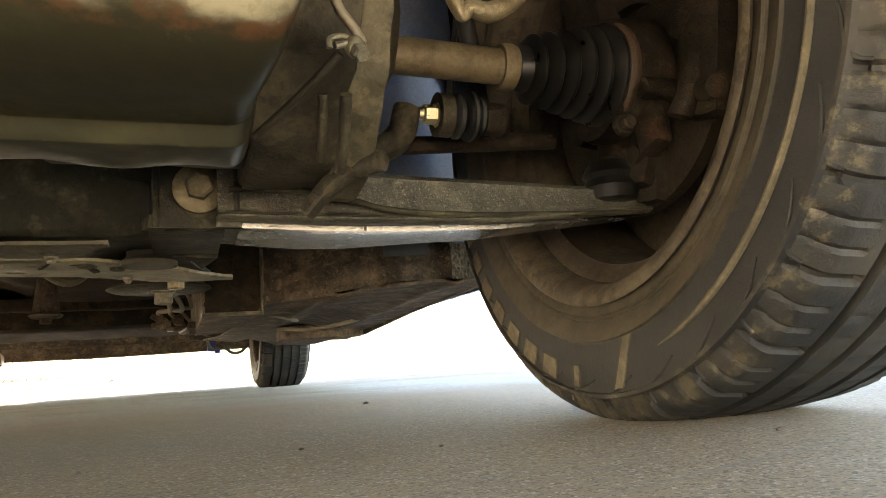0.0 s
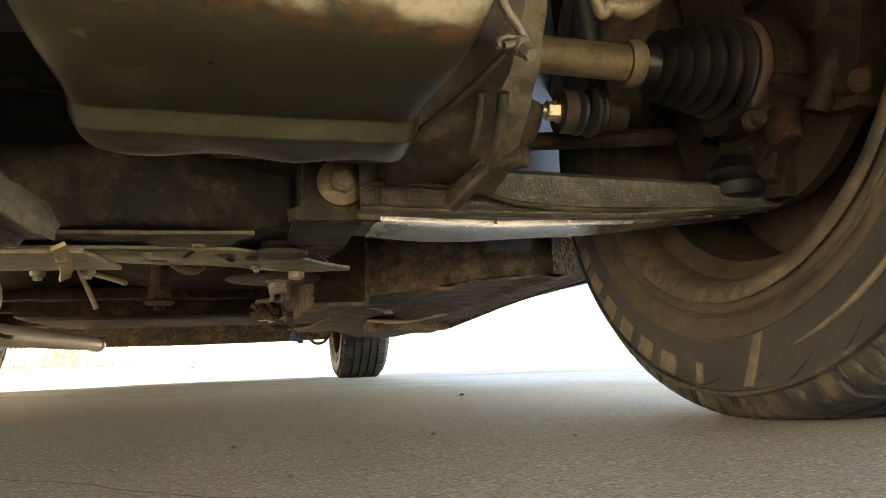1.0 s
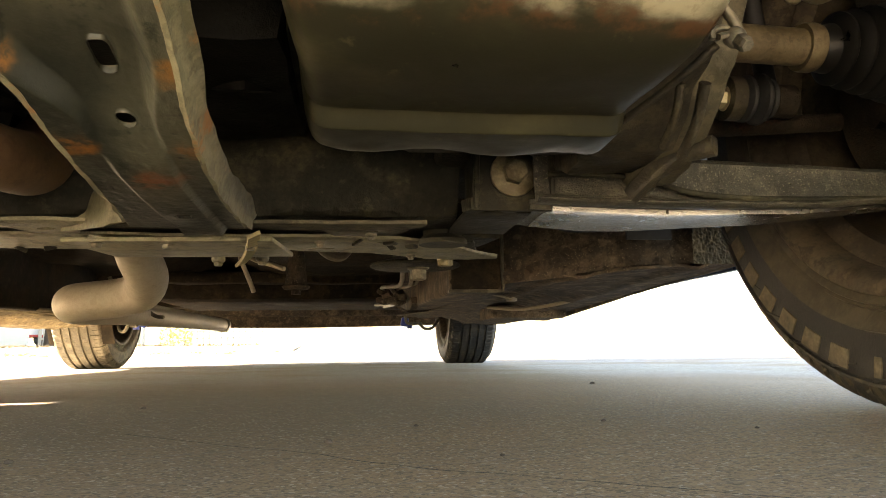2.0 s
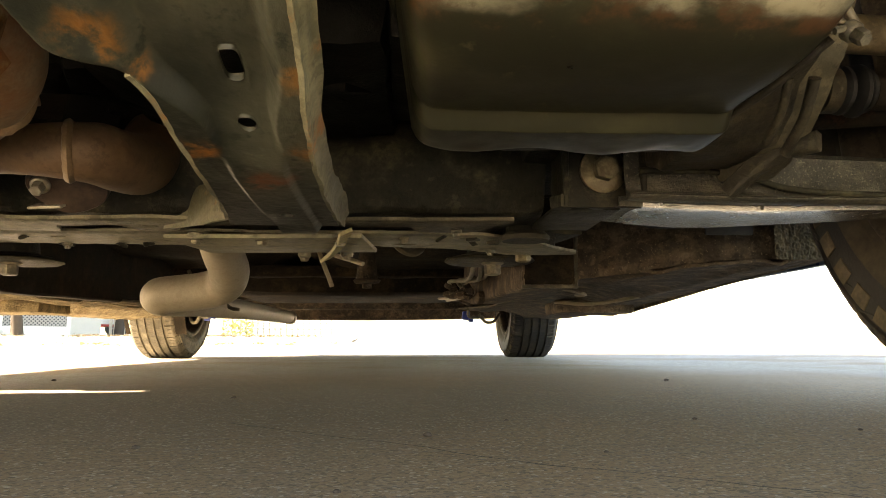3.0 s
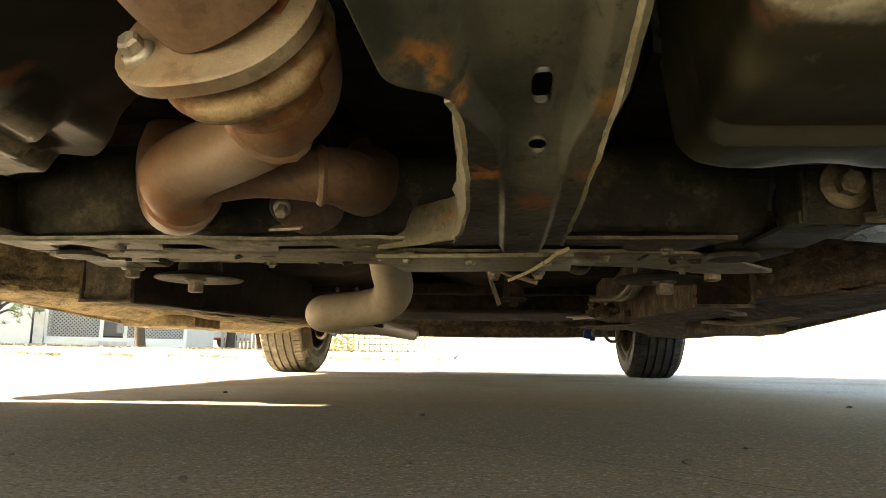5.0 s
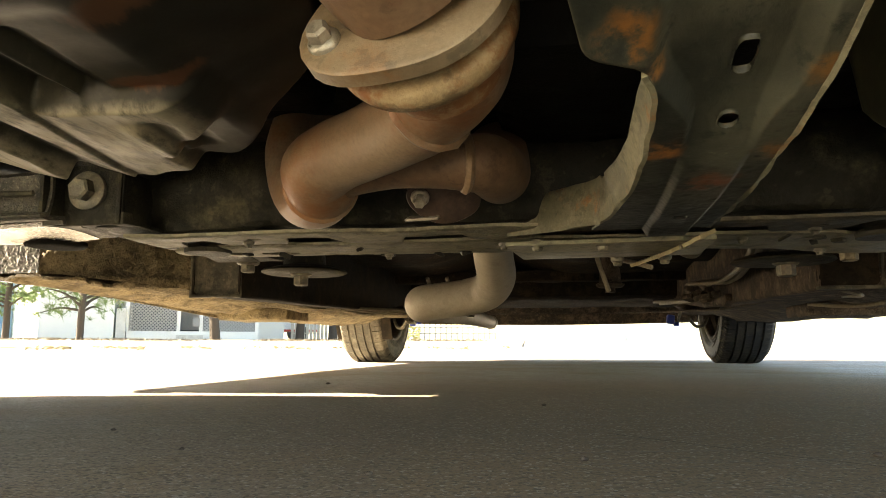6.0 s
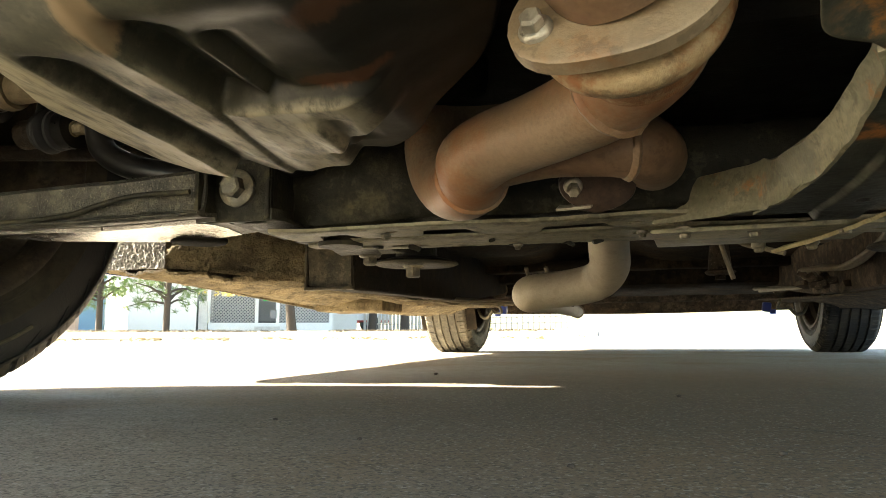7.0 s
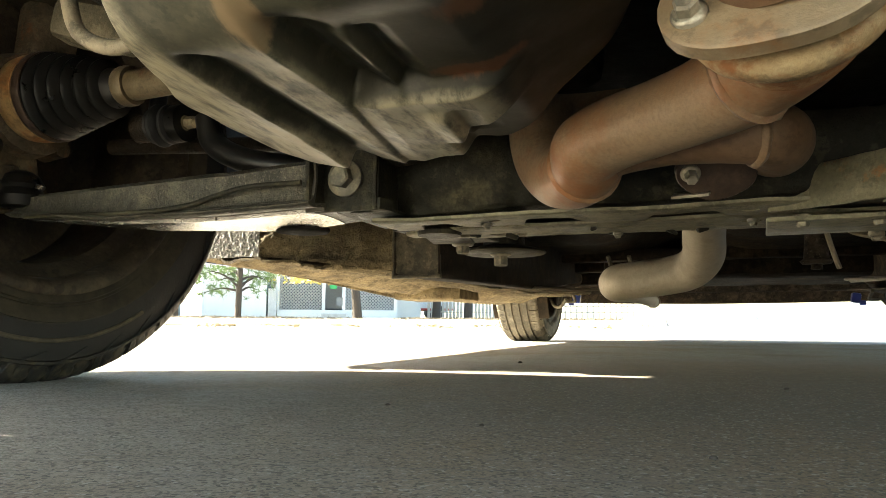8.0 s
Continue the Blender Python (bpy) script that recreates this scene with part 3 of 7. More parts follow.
def interp(x, table):
    """Straight lines between (x, value) pairs."""
    if x <= table[0][0]:
        return table[0][1]
    for (a, va), (b, vb) in zip(table, table[1:]):
        if x <= b:
            return va + (vb - va) * (x - a) / (b - a)
    return table[-1][1]


def soft(x, table, w=0.007):
    """Like interp, with the corners rounded over twice w."""
    return sum(interp(x + w * k / 4, table) * (5 - abs(k)) for k in range(-4, 5)) / 25


def ease(t):
    t = max(0.0, min(1.0, t))
    return t * t * (3 - 2 * t)


def far(azimuth, dist, z=0.0):
    """A place by its compass angle from the car's nose and its distance."""
    a = radians(azimuth)
    return Vector((math.sin(a) * dist, -0.5 + math.cos(a) * dist, z))


def ground_z(x, y):
    """Level under the car, then a gentle rise."""
    d = math.hypot(x, y + 0.5)
    return 0.0155 * max(0.0, d - 6.0) if d < 45 else 0.0155 * 39


# ---- ground ----
def ground_sheet():
    """One sheet from under the car to the horizon, finer near the car."""
    bm = bmesh.new()
    rings = [0.0, 0.4, 0.8, 1.2, 1.8, 2.5, 3.5, 5, 6, 7.5, 10, 14, 20, 28, 36, 45, 70, 150, 500, 2000]
    seg = 64
    prev = None
    mid = bm.verts.new((0, 0.5, 0))
    for r in rings[1:]:
        row = []
        for k in range(seg):
            a = 2 * math.pi * k / seg
            x, y = r * math.sin(a), 0.5 + r * math.cos(a)
            row.append(bm.verts.new((x, y, ground_z(x, y))))
        for k in range(seg):
            if prev is None:
                bm.faces.new((mid, row[k], row[(k + 1) % seg]))
            else:
                bm.faces.new((prev[k], row[k], row[(k + 1) % seg], prev[(k + 1) % seg]))
        prev = row
    return bm


ground = tagged(part("ground", ground_sheet(), M_CONCRETE), "pale broomed concrete driveway, browned and painted darker with shade beneath the car", "ground", kind="structure")


def ground_crack(pts):
    """A hairline crack: a thin dark sunken strip that wanders."""
    bm = bmesh.new()
    line = spline([(x, y, 0) for x, y in pts], 10)
    prev = None
    for i, p in enumerate(line):
        w = 0.0006 + 0.0005 * noise.noise(p * 60)
        off = 0.003 * noise.noise(p * 45 + Vector((7, 0, 0)))
        q = p + Vector((0.7, 0.7, 0)) * off
        pair = [bm.verts.new(q + Vector((0.6, 0.75, 0)) * s * w + Vector((0, 0, 0.0004))) for s in (-1, 1)]
        if prev:
            bm.faces.new((prev[0], pair[0], pair[1], prev[1]))
        prev = pair
    return bm


old_crack = [(0.10, 0.02), (0.187, -0.063), (0.232, -0.101), (0.273, -0.150), (0.337, -0.198), (0.42, -0.262), (0.52, -0.33)]
M_CRACK = plain("crack_dirt", (0.05, 0.045, 0.04), 0.9)
tagged(part("concrete_crack", ground_crack(old_crack), M_CRACK), "hairline dark crack across the concrete", "crack", kind="structure")


fine_crack = [(-0.345, -0.215), (-0.318, -0.176), (-0.300, -0.145), (-0.268, -0.105), (-0.240, -0.080), (-0.216, -0.049), (-0.19, -0.02)]
tagged(part("concrete_crack", ground_crack(fine_crack), M_CRACK), "fine dark crack across the grey concrete", "crack", kind="structure")


def pebble(c, r, seed):
    bm = bmesh.new()
    bmesh.ops.create_icosphere(bm, subdivisions=2, radius=1.0)
    for v in bm.verts:
        k = 1 + 0.35 * noise.noise(v.co * 1.3 + Vector((seed, 0, 0)))
        v.co = Vector((v.co.x * k * r * 1.3, v.co.y * k * r, v.co.z * k * r * 0.7 + r * 0.45))
    bmesh.ops.translate(bm, vec=c, verts=bm.verts)
    return bm


M_GRIT = plain("dark_grit", (0.07, 0.055, 0.045), 0.9, 0, 0.5)
for k, (x, y, r) in enumerate([(0.240, -0.060, 0.0022), (0.081, -0.101, 0.0018), (0.62, 0.55, 0.003), (0.70, -0.155, 0.0018), (0.30, 0.02, 0.0013),
                               (-0.02, -0.16, 0.0014), (0.20, -0.22, 0.0012), (-0.15, -0.10, 0.0013), (0.44, 0.02, 0.0014), (0.33, -0.13, 0.001),
                               (-0.25, -0.02, 0.0014), (0.05, 0.25, 0.002), (-0.31, 0.62, 0.003), (0.52, -0.05, 0.0012)]):
    tagged(part("grit", pebble((x, y, 0), r, k), M_GRIT), "tiny dark crumb of grit lying on the concrete", "grit", "grit on the concrete")

# ---- the car ----
car = tagged(new("car"), "old blue compact car, its dusty, rusting underside seen from below", "car")


def wheel_tyre():
    """Tyre round the x axis, inner side at minus x: four grooves, shoulder blocks, ribs on the sidewall."""
    bm = bmesh.new()
    half, R, bead = 0.092, 0.288, 0.186
    prof = []
    # sidewall from the bead out, then the tread, then back
    side = [(-0.060, 0.178), (-0.078, 0.182), (-0.080, 0.190), (-0.0840, 0.195), (-0.0862, 0.2010), (-0.0845, 0.2020), (-0.0868, 0.2045), (-0.0850, 0.2055), (-0.0875, 0.2085), (-0.0905, 0.2150), (-0.0938, 0.2205), (-0.0940, 0.2216), (-0.0914, 0.2224), (-0.0918, 0.2350), (-0.0912, 0.2500),
            (-0.0902, 0.2612), (-0.0935, 0.2622), (-0.0930, 0.2650), (-0.0890, 0.2662), (-0.0862, 0.2700), (-0.0830, 0.2760), (-0.0795, 0.2805)]
    tread = []
    x = -0.0745
    for g in (-0.046, -0.016, 0.016, 0.046):
        tread += [(x, 0), (g - 0.0045, 0), (g - 0.0037, -0.008), (g + 0.0037, -0.008), (g + 0.0045, 0)]
        x = g + 0.0046
    tread += [(0.0745, 0)]
    crown = lambda a: R - 0.0045 * (a / 0.0745) ** 2
    raw = side + [(a, crown(a) + d) for a, d in tread] + [(-a, r) for a, r in reversed(side)]
    # finer steps over the shoulders and ribs
    for (a0, r0), (a1, r1) in zip(raw, raw[1:]):
        steps = max(1, int(math.hypot(a1 - a0, r1 - r0) / 0.0024)) if max(r0, r1) > 0.250 else 1
        prof += [(a0 + (a1 - a0) * k / steps, r0 + (r1 - r0) * k / steps) for k in range(steps)]
    prof.append(raw[-1])
    seg = 640

    def cut(f, at, w):
        d = abs((f - at + 0.5) % 1.0 - 0.5)
        return max(0.0, 1 - d / w)
    rings = []
    for a, r in prof:
        row = []
        edge = abs(a)
        for k in range(seg):
            t = 2 * math.pi * k / seg
            f = (k * 32 / seg) % 1.0
            deep = 0.0
            if edge > 0.052 and r > 0.2665:
                # lateral grooves round the shoulder, two fine slits between them
                q = k % 20
                deep = 0.0040 * (q in (0, 1)) + 0.0022 * (q in (7, 13)) * (edge > 0.058)
            elif 0.252 < r <= 0.2665 and edge > 0.08:
                # each groove hooks back along the sidewall
                deep = 0.0
            elif r > 0.2825:
                deep = 0.0016 * cut((f * 3) % 1.0, 0.5 + edge * 4, 0.10) * (abs(edge - 0.016) > 0.006 and abs(edge - 0.046) > 0.006)
            rr, aa = r - deep * (1.0 if r > 0.272 else 0.35), a * (1 - (deep * 9 if r < 0.276 else 0.0))
            row.append(bm.verts.new((aa, rr * math.sin(t), rr * math.cos(t))))
        rings.append(row)
    for a, b in zip(rings, rings[1:]):
        for k in range(seg):
            bm.faces.new((a[k], a[(k + 1) % seg], b[(k + 1) % seg], b[k]))
    # flatten where it bears on the ground
    for v in bm.verts:
        if v.co.z < -0.2835:
            v.co.z = -0.2835 - (v.co.z + 0.2835) * -0.05
    return bm


def shoulder_lines():
    """Thin raised lines that hook back from the shoulder grooves along the sidewall."""
    bm = bmesh.new()
    for k in range(32):
        t0 = 2 * math.pi * (k + 0.1) / 32
        line = [Vector((-a, r * math.sin(t0 + d), r * math.cos(t0 + d))) for a, r, d in ((0.0848, 0.2735, 0.0), (0.0885, 0.2670, 0.004), (0.0915, 0.2625, 0.03), (0.0912, 0.2570, 0.09), (0.0915, 0.2515, 0.15))]
        tube(bm, line, [0.0012, 0.0014, 0.0014, 0.0011, 0.0006], 6, 4)
    return bm


def wheel_rim():
    """Pressed steel rim: inner flange, drop-centre barrel and a dished disc with slots between spokes."""
    bm = bmesh.new()
    prof = [(-0.088, 0.1905), (-0.0865, 0.1935), (-0.083, 0.192), (-0.080, 0.1835), (-0.060, 0.1815), (-0.048, 0.168), (0.0, 0.164), (0.045, 0.170), (0.062, 0.182), (0.080, 0.184), (0.086, 0.194),
            (0.090, 0.192), (0.084, 0.178), (0.060, 0.172), (0.044, 0.160), (0.0, 0.156), (-0.045, 0.159), (-0.058, 0.174), (-0.080, 0.1775), (-0.0865, 0.184)]
    lathe(bm, prof, (0, 0, 0), (1, 0, 0), 72, closed=True)
    # disc
    lathe(bm, [(0.040, 0.166), (0.046, 0.166), (0.060, 0.12), (0.066, 0.085), (0.056, 0.05), (0.056, 0.03), (0.050, 0.03), (0.050, 0.05), (0.059, 0.085), (0.052, 0.12)], (0, 0, 0), (1, 0, 0), 48, closed=True)
    return bm


def letter_bar(bm, ang, width, r0, r1, skew, x):
    """A raised bar on the sidewall between two radii."""
    n = 4
    lo, hi = [], []
    for k in range(n + 1):
        t = ang + width * (k / n - 0.5)
        for r, row, lean in ((r0, lo, -skew), (r1, hi, skew)):
            row.append(Vector((x, r * math.sin(t + lean), -r * math.cos(t + lean))))
    vs = [[bm.verts.new(p + Vector((dx, 0, 0))) for p in lo + hi] for dx in (0.0, -0.0016)]
    m = n + 1
    for k in range(n):
        bm.faces.new((vs[1][k], vs[1][k + 1], vs[1][m + k + 1], vs[1][m + k]))
        bm.faces.new((vs[0][k], vs[0][k + 1], vs[1][k + 1], vs[1][k]))
        bm.faces.new((vs[0][m + k], vs[0][m + k + 1], vs[1][m + k + 1], vs[1][m + k]))
    for k in (0, n):
        bm.faces.new((vs[0][k], vs[1][k], vs[1][m + k], vs[0][m + k]))


def sidewall_marks():
    """The maker's name as plain bars, two radial bars and a long thin arc, each a mesh of its own."""
    out = [(0.155 + 0.148 * k - (0.03 if k == 0 else 0.0), 0.030 if k == 0 else 0.090, 0.2415, 0.2580, 0.0) for k in range(8)]
    out += [(-0.150, 0.042, 0.2230, 0.2590, 0.045), (1.36, 0.042, 0.2230, 0.2590, -0.045)]
    made = []
    for q in out:
        bm = bmesh.new()
        letter_bar(bm, *q, -0.0912)
        made.append(bm)
    bm = bmesh.new()
    tube(bm, [(-0.0925, 0.2405 * math.sin(-0.33 - k * 0.1), -0.2405 * math.cos(-0.33 - k * 0.1)) for k in range(16)], [0.0005, 0.0016, 0.0022] + [0.0024] * 13, 8, 4)
    return made + [bm]


wheel_hub_mesh = bmesh.new()
lathe(wheel_hub_mesh, [(-0.01, 0.05), (-0.01, 0.068), (0.030, 0.068), (0.040, 0.06), (0.055, 0.045), (0.055, 0.02)], (0, 0, 0), (1, 0, 0), 32)
WHEELS = [(0.757, -0.017, 0.2835, 1), (-0.748, 0.030, 0.2835, -1), (0.733, 2.43, 0.2835, 1), (-0.725, 2.43, 0.2835, -1)]
hub0 = part("wheel", wheel_hub_mesh, M_KNUCKLE, car, "dusty steel wheel with a worn tyre")
tyre0 = part("tyre", wheel_tyre(), M_TYRE, hub0, "worn black tyre, dust in its tread", 30)
lines0 = tagged(part("sidewall_pattern", shoulder_lines(), M_TYRE, hub0), "thin raised lines on the tyre shoulder", kind="stuff")
rim0 = part("rim", wheel_rim(), M_RIM, hub0, "brown-dusted steel rim")
marks = [part("sidewall_bar", bm, M_LETTER, hub0, "raised pale bar on the tyre sidewall") for bm in sidewall_marks()]
for k, (x, y, z, side) in enumerate(WHEELS):
    m = pose(x, y, z, 0, 0, 0 if side > 0 else 180)
    if k:
        h = twin(hub0, car, m)
        ty = twin(tyre0, h)
        # this tyre takes the copy with bounced sunlight painted in
        if k == 3:
            ty.data = tyre0.data.copy()
            ty.data.materials[0] = M_TYRE_LIT
            tagged(ty, "worn dusty tyre, painted tan for light off the sunlit ground")
        twin(rim0, h)
        tagged(twin(lines0, h), lines0["label"], kind="stuff")
        if k < 2:
            for mk in marks[8:]:
                twin(mk, h, pose(0, 0, 0, 75, 0, 0))
    else:
        hub0.matrix_basis = m


def brake_disc():
    bm = bmesh.new()
    lathe(bm, [(-0.012, 0.07), (-0.012, 0.118), (0.0, 0.118), (0.0, 0.07)], (0, 0, 0), (1, 0, 0), 48, closed=True)
    return bm


def knuckle(s):
    """Cast steering knuckle and brake calliper, lumpy, inside the wheel."""
    bm = bmesh.new()
    X = lambda v: s * v
    lathe(bm, [(-0.03, 0.035), (-0.03, 0.052), (0.012, 0.058), (0.03, 0.05)], (X(0.728), 0, 0.287), (s, 0, 0), 24)
    box(bm, (X(0.732), -0.004, 0.222), (0.026, 0.074, 0.096), (6, 0, 8), 0.012)
    box(bm, (X(0.722), -0.016, 0.204), (0.030, 0.046, 0.034), (14, 8 * s, 20), 0.010)
    box(bm, (X(0.726), -0.040, 0.238), (0.018, 0.030, 0.060), (-16, 14 * s, 0), 0.007)
    box(bm, (X(0.728), 0.030, 0.345), (0.028, 0.060, 0.130), (-6, 0, 0), 0.012)
    bmesh.ops.subdivide_edges(bm, edges=[e for e in bm.edges if e.calc_length() > 0.02], cuts=2, use_grid_fill=True)
    return roughen(bm, 0.0028, 0.016)


def calliper(s):
    """Brake calliper towards the front of the wheel."""
    bm = bmesh.new()
    X = lambda v: s * v
    box(bm, (X(0.742), -0.104, 0.285), (0.040, 0.050, 0.130), (12, 0, 0), 0.016)
    box(bm, (X(0.735), -0.094, 0.318), (0.030, 0.034, 0.060), (12, 0, 0), 0.014)
    lathe(bm, [(-0.03, 0.006), (-0.03, 0.009), (0.02, 0.009), (0.02, 0.006)], (X(0.724), -0.095, 0.252), (s * 0.3, -0.3, 0.9), 14)
    lathe(bm, [(-0.008, 0.006), (-0.008, 0.009), (0.012, 0.009)], (X(0.722), -0.112, 0.238), (s * -0.3, -1, -0.3), 14)
    bmesh.ops.subdivide_edges(bm, edges=[e for e in bm.edges if e.calc_length() > 0.02], cuts=2, use_grid_fill=True)
    return roughen(bm, 0.0028, 0.016)


def boot(s):
    """Ribbed rubber boot of the driveshaft."""
    bm = bmesh.new()
    prof = [(0.0, 0.0172), (0.006, 0.019)]
    for k in range(6):
        a, r = 0.010 + k * 0.0132, 0.0245 + 0.0030 * k
        prof += [(a, r - 0.0050), (a + 0.0022, r + 0.0015), (a + 0.0045, r + 0.0042), (a + 0.0068, r + 0.0042), (a + 0.0092, r + 0.0012), (a + 0.0118, r - 0.0048)]
    prof += [(0.090, 0.0395), (0.102, 0.041)]
    return lathe(bm, prof, (s * 0.617, -0.012, 0.287), (s, 0, 0), 40)


SHIFT = 0.060                    # the engine and suspension sit off the middle by this much on the one side
for s, side in ((1, "l"), (-1, "r")):
    part("brake_disc", brake_disc(), M_KNUCKLE, car, "rusty brake disc").matrix_basis = pose(s * 0.748, 0, 0.287)
    # the sun side gets the lighter iron, its light painted in
    iron = M_KNUCKLE if s > 0 else M_LITIRON
    kn = part("steering_knuckle", knuckle(s), iron, car, "brown dusty cast steering knuckle")
    part("brake_calliper", calliper(s), iron, kn, "rusty brake calliper")
    for y, z, r in ((-0.052, 0.262, 0.008), (-0.030, 0.212, 0.008), (0.022, 0.196, 0.009), (0.046, 0.252, 0.009)):
        bb = bmesh.new()
        lathe(bb, [(-0.004, r * 0.5), (-0.003, r), (0.010, r * 1.1), (0.03, r * 1.3)], (s * 0.713, y, z), (s, 0.1, 0), 14)
        part("boss", roughen(bb, 0.001, 0.006), iron, kn, "greasy cast boss")
    bb = bmesh.new()
    lathe(bb, [(-0.012, 0.013), (-0.010, 0.021), (0.0, 0.025), (0.008, 0.019), (0.012, 0.022), (0.022, 0.016), (0.026, 0.010)], (s * 0.700, -0.008, 0.188), (0, 0, 1), 24)
    part("ball_joint_boot", bb, M_BOOT, kn, "black rubber ball joint boot")
    bb = bmesh.new()
    hexbolt(bb, (s * 0.695, -0.045, 0.232), (0, -1, 0), 0.0065, 0.008, 0.009)
    part("bolt", bb, M_KNUCKLE, kn)
    sh = bmesh.new()
    tube(sh, [(s * 0.43, -0.02, 0.286), (s * 0.52, -0.016, 0.287), (s * 0.606, -0.012, 0.287)], 0.0146, 24, 4)
    lathe(sh, [(0, 0.015), (0, 0.021), (0.026, 0.021), (0.026, 0.016)], (s * 0.452, -0.018, 0.287), (s, 0, 0), 28)
    shaft = part("driveshaft", sh, M_SHAFT, car, "rust-brown steel driveshaft")
    part("boot", boot(s), M_BOOT, shaft, "black ribbed rubber boot")
    for a, r, w in ((0.603, 0.0182, 0.013), (0.7010, 0.0440, 0.010)):
        rb = bmesh.new()
        lathe(rb, [(0, r - 0.003), (0, r), (w * 0.3, r + 0.0012), (w * 0.7, r + 0.0012), (w, r), (w, r - 0.003)], (s * a, -0.012, 0.287), (s, 0, 0), 36)
        part("boot_clamp", rb, M_SHAFT if r < 0.03 else M_OLDIRON, shaft, "rusty boot clamp")
    cv = bmesh.new()
    lathe(cv, [(0, 0.036), (0.003, 0.0435), (0.010, 0.0445), (0.022, 0.043), (0.03, 0.036), (0.036, 0.03)], (s * 0.711, -0.012, 0.287), (s, 0, 0), 36)
    # rusty joint, its sun-side colour brightened for the same light
    part("joint_housing", cv, M_KNUCKLE if s > 0 else M_ORANGE, shaft)
    # anti-roll bar and its link
    ab = bmesh.new()
    tube(ab, [(s * 0.27, 0.15, 0.235), (s * 0.33, 0.09, 0.218), (s * 0.41, 0.050, 0.207), (s * 0.460, 0.036, 0.210), (s * 0.502, 0.034, 0.222), (s * 0.531, 0.038, 0.240), (s * 0.541, 0.040, 0.266)], 0.0120, 16, 8)
    lathe(ab, [(-0.006, 0.008), (-0.006, 0.019), (0.006, 0.019), (0.006, 0.008)], (s * 0.573, 0.040, 0.263), (s, 0, 0), 24)
    bar = part("anti_roll_bar", ab, M_CASE if s > 0 else M_BOOT, car, "dusty black anti-roll bar")
    lk = bmesh.new()
    lathe(lk, [(0, 0.004), (0, 0.0055), (0.008, 0.0055), (0.008, 0.004)], (s * 0.547, 0.040, 0.263), (s, 0, 0), 12)
    hexbolt(lk, (s * 0.568, 0.040, 0.263), (-s, 0, 0), 0.0088 if s > 0 else 0.0062, 0.012, 0.012 if s > 0 else 0.0085)
    part("link_nut", lk, M_ZINC if s > 0 else M_DULL, bar, "bright zinc nut on the link")
    lk = bmesh.new()
    for a, r in ((0.581, 0.020), (0.593, 0.022), (0.601, 0.018)):
        lathe(lk, [(0, 0.006), (0, r - 0.004), (0.003, r), (0.006, r), (0.009, r - 0.004), (0.009, 0.006)], (s * a, 0.040, 0.263), (s, 0, 0), 24)
    part("link_bush", lk, M_BLACK, bar, "black rubber link bushes")
    lk = bmesh.new()
    lathe(lk, [(0, 0.010), (0, 0.0145), (0.018, 0.0145), (0.018, 0.010)], (s * 0.610, 0.040, 0.262), (s, 0, 0), 24)
    part("link_sleeve", lk, M_KNUCKLE, bar, "worn oily steel sleeve")
    lk = bmesh.new()
    tube(lk, [(s * 0.612, 0.045, 0.268), (s * 0.608, 0.050, 0.33), (s * 0.598, 0.055, 0.46)], 0.0085, 14, 6)
    part("link_rod", lk, M_BLACK, bar, "black link rod")
    tr = bmesh.new()
    tube(tr, [(s * 0.46, 0.12, 0.252), (s * 0.58, 0.09, 0.253), (s * 0.70, 0.075, 0.258)], 0.0085, 14, 6)
    rod = part("tie_rod", tr, M_KNUCKLE, car, "rusty steering tie rod")
    if s < 0:
        kn.location.x = 0.03
        for o in (shaft, bar, rod):
            o.location.x = SHIFT + (0.018 if o is shaft else 0.0)


def control_arm(s, web=False, start=0.33):
    """Pressed steel lower arm: front wall with a rolled lip, flat web to the rear, narrowing to the ball joint."""
    bm = bmesh.new()

    def place(u, v):
        x = 0.385 + 0.345 * u
        front = interp(u, [(0, -0.012), (0.3, -0.026), (0.7, -0.024), (1, -0.016)])
        top = interp(u, [(0, 0.198), (0.25, 0.190), (0.75, 0.186), (1, 0.186)])
        low = interp(u, [(0, 0.158), (0.3, 0.153), (0.6, 0.154), (1, 0.166)])
        back = interp(u, [(0, 0.075), (0.2, 0.085), (0.45, 0.055), (0.75, 0.028), (1, 0.012)])
        if v < 0.3:
            k = v / 0.3
            return Vector((s * x, front + 0.012 * (1 - k), top + 0.006 * (1 - ease(k * 2)) - 0.002))if k < 0.2 else Vector((s * x, front + 0.004 * math.sin(k * 3.1), top + (low + 0.006 - top) * (k - 0.2) / 0.8))
        if v < 0.5:
            k = (v - 0.3) / 0.2
            return Vector((s * x, front - 0.007 * math.sin(math.pi * k) - 0.001, low + 0.006 - 0.006 * k))
        k = (v - 0.5) / 0.5
        return Vector((s * x, front + (back - front) * k, low + 0.004 * math.sin(math.pi * k) + 0.004 * k))
    if web:
        sheet(bm, lambda u, v: place(start + (1 - start) * u, 0.60 + 0.40 * v) + Vector((0, 0, -0.0005)), 60, 18, 0.0035)
    else:
        sheet(bm, lambda u, v: place(u, 0.62 * v), 60, 34, 0.0035)
        sheet(bm, lambda u, v: place(0.36 * u, 0.60 + 0.40 * v), 30, 18, 0.0035)
    return bm


def arm_rib(s):
    """The stepped rib on the front wall of the arm."""
    bm = bmesh.new()
    tube(bm, [(s * 0.392, -0.020, 0.178), (s * 0.44, -0.027, 0.176), (s * 0.475, -0.029, 0.169), (s * 0.50, -0.030, 0.163), (s * 0.56, -0.030, 0.160), (s * 0.70, -0.026, 0.164)], 0.0022, 10, 6)
    return bm


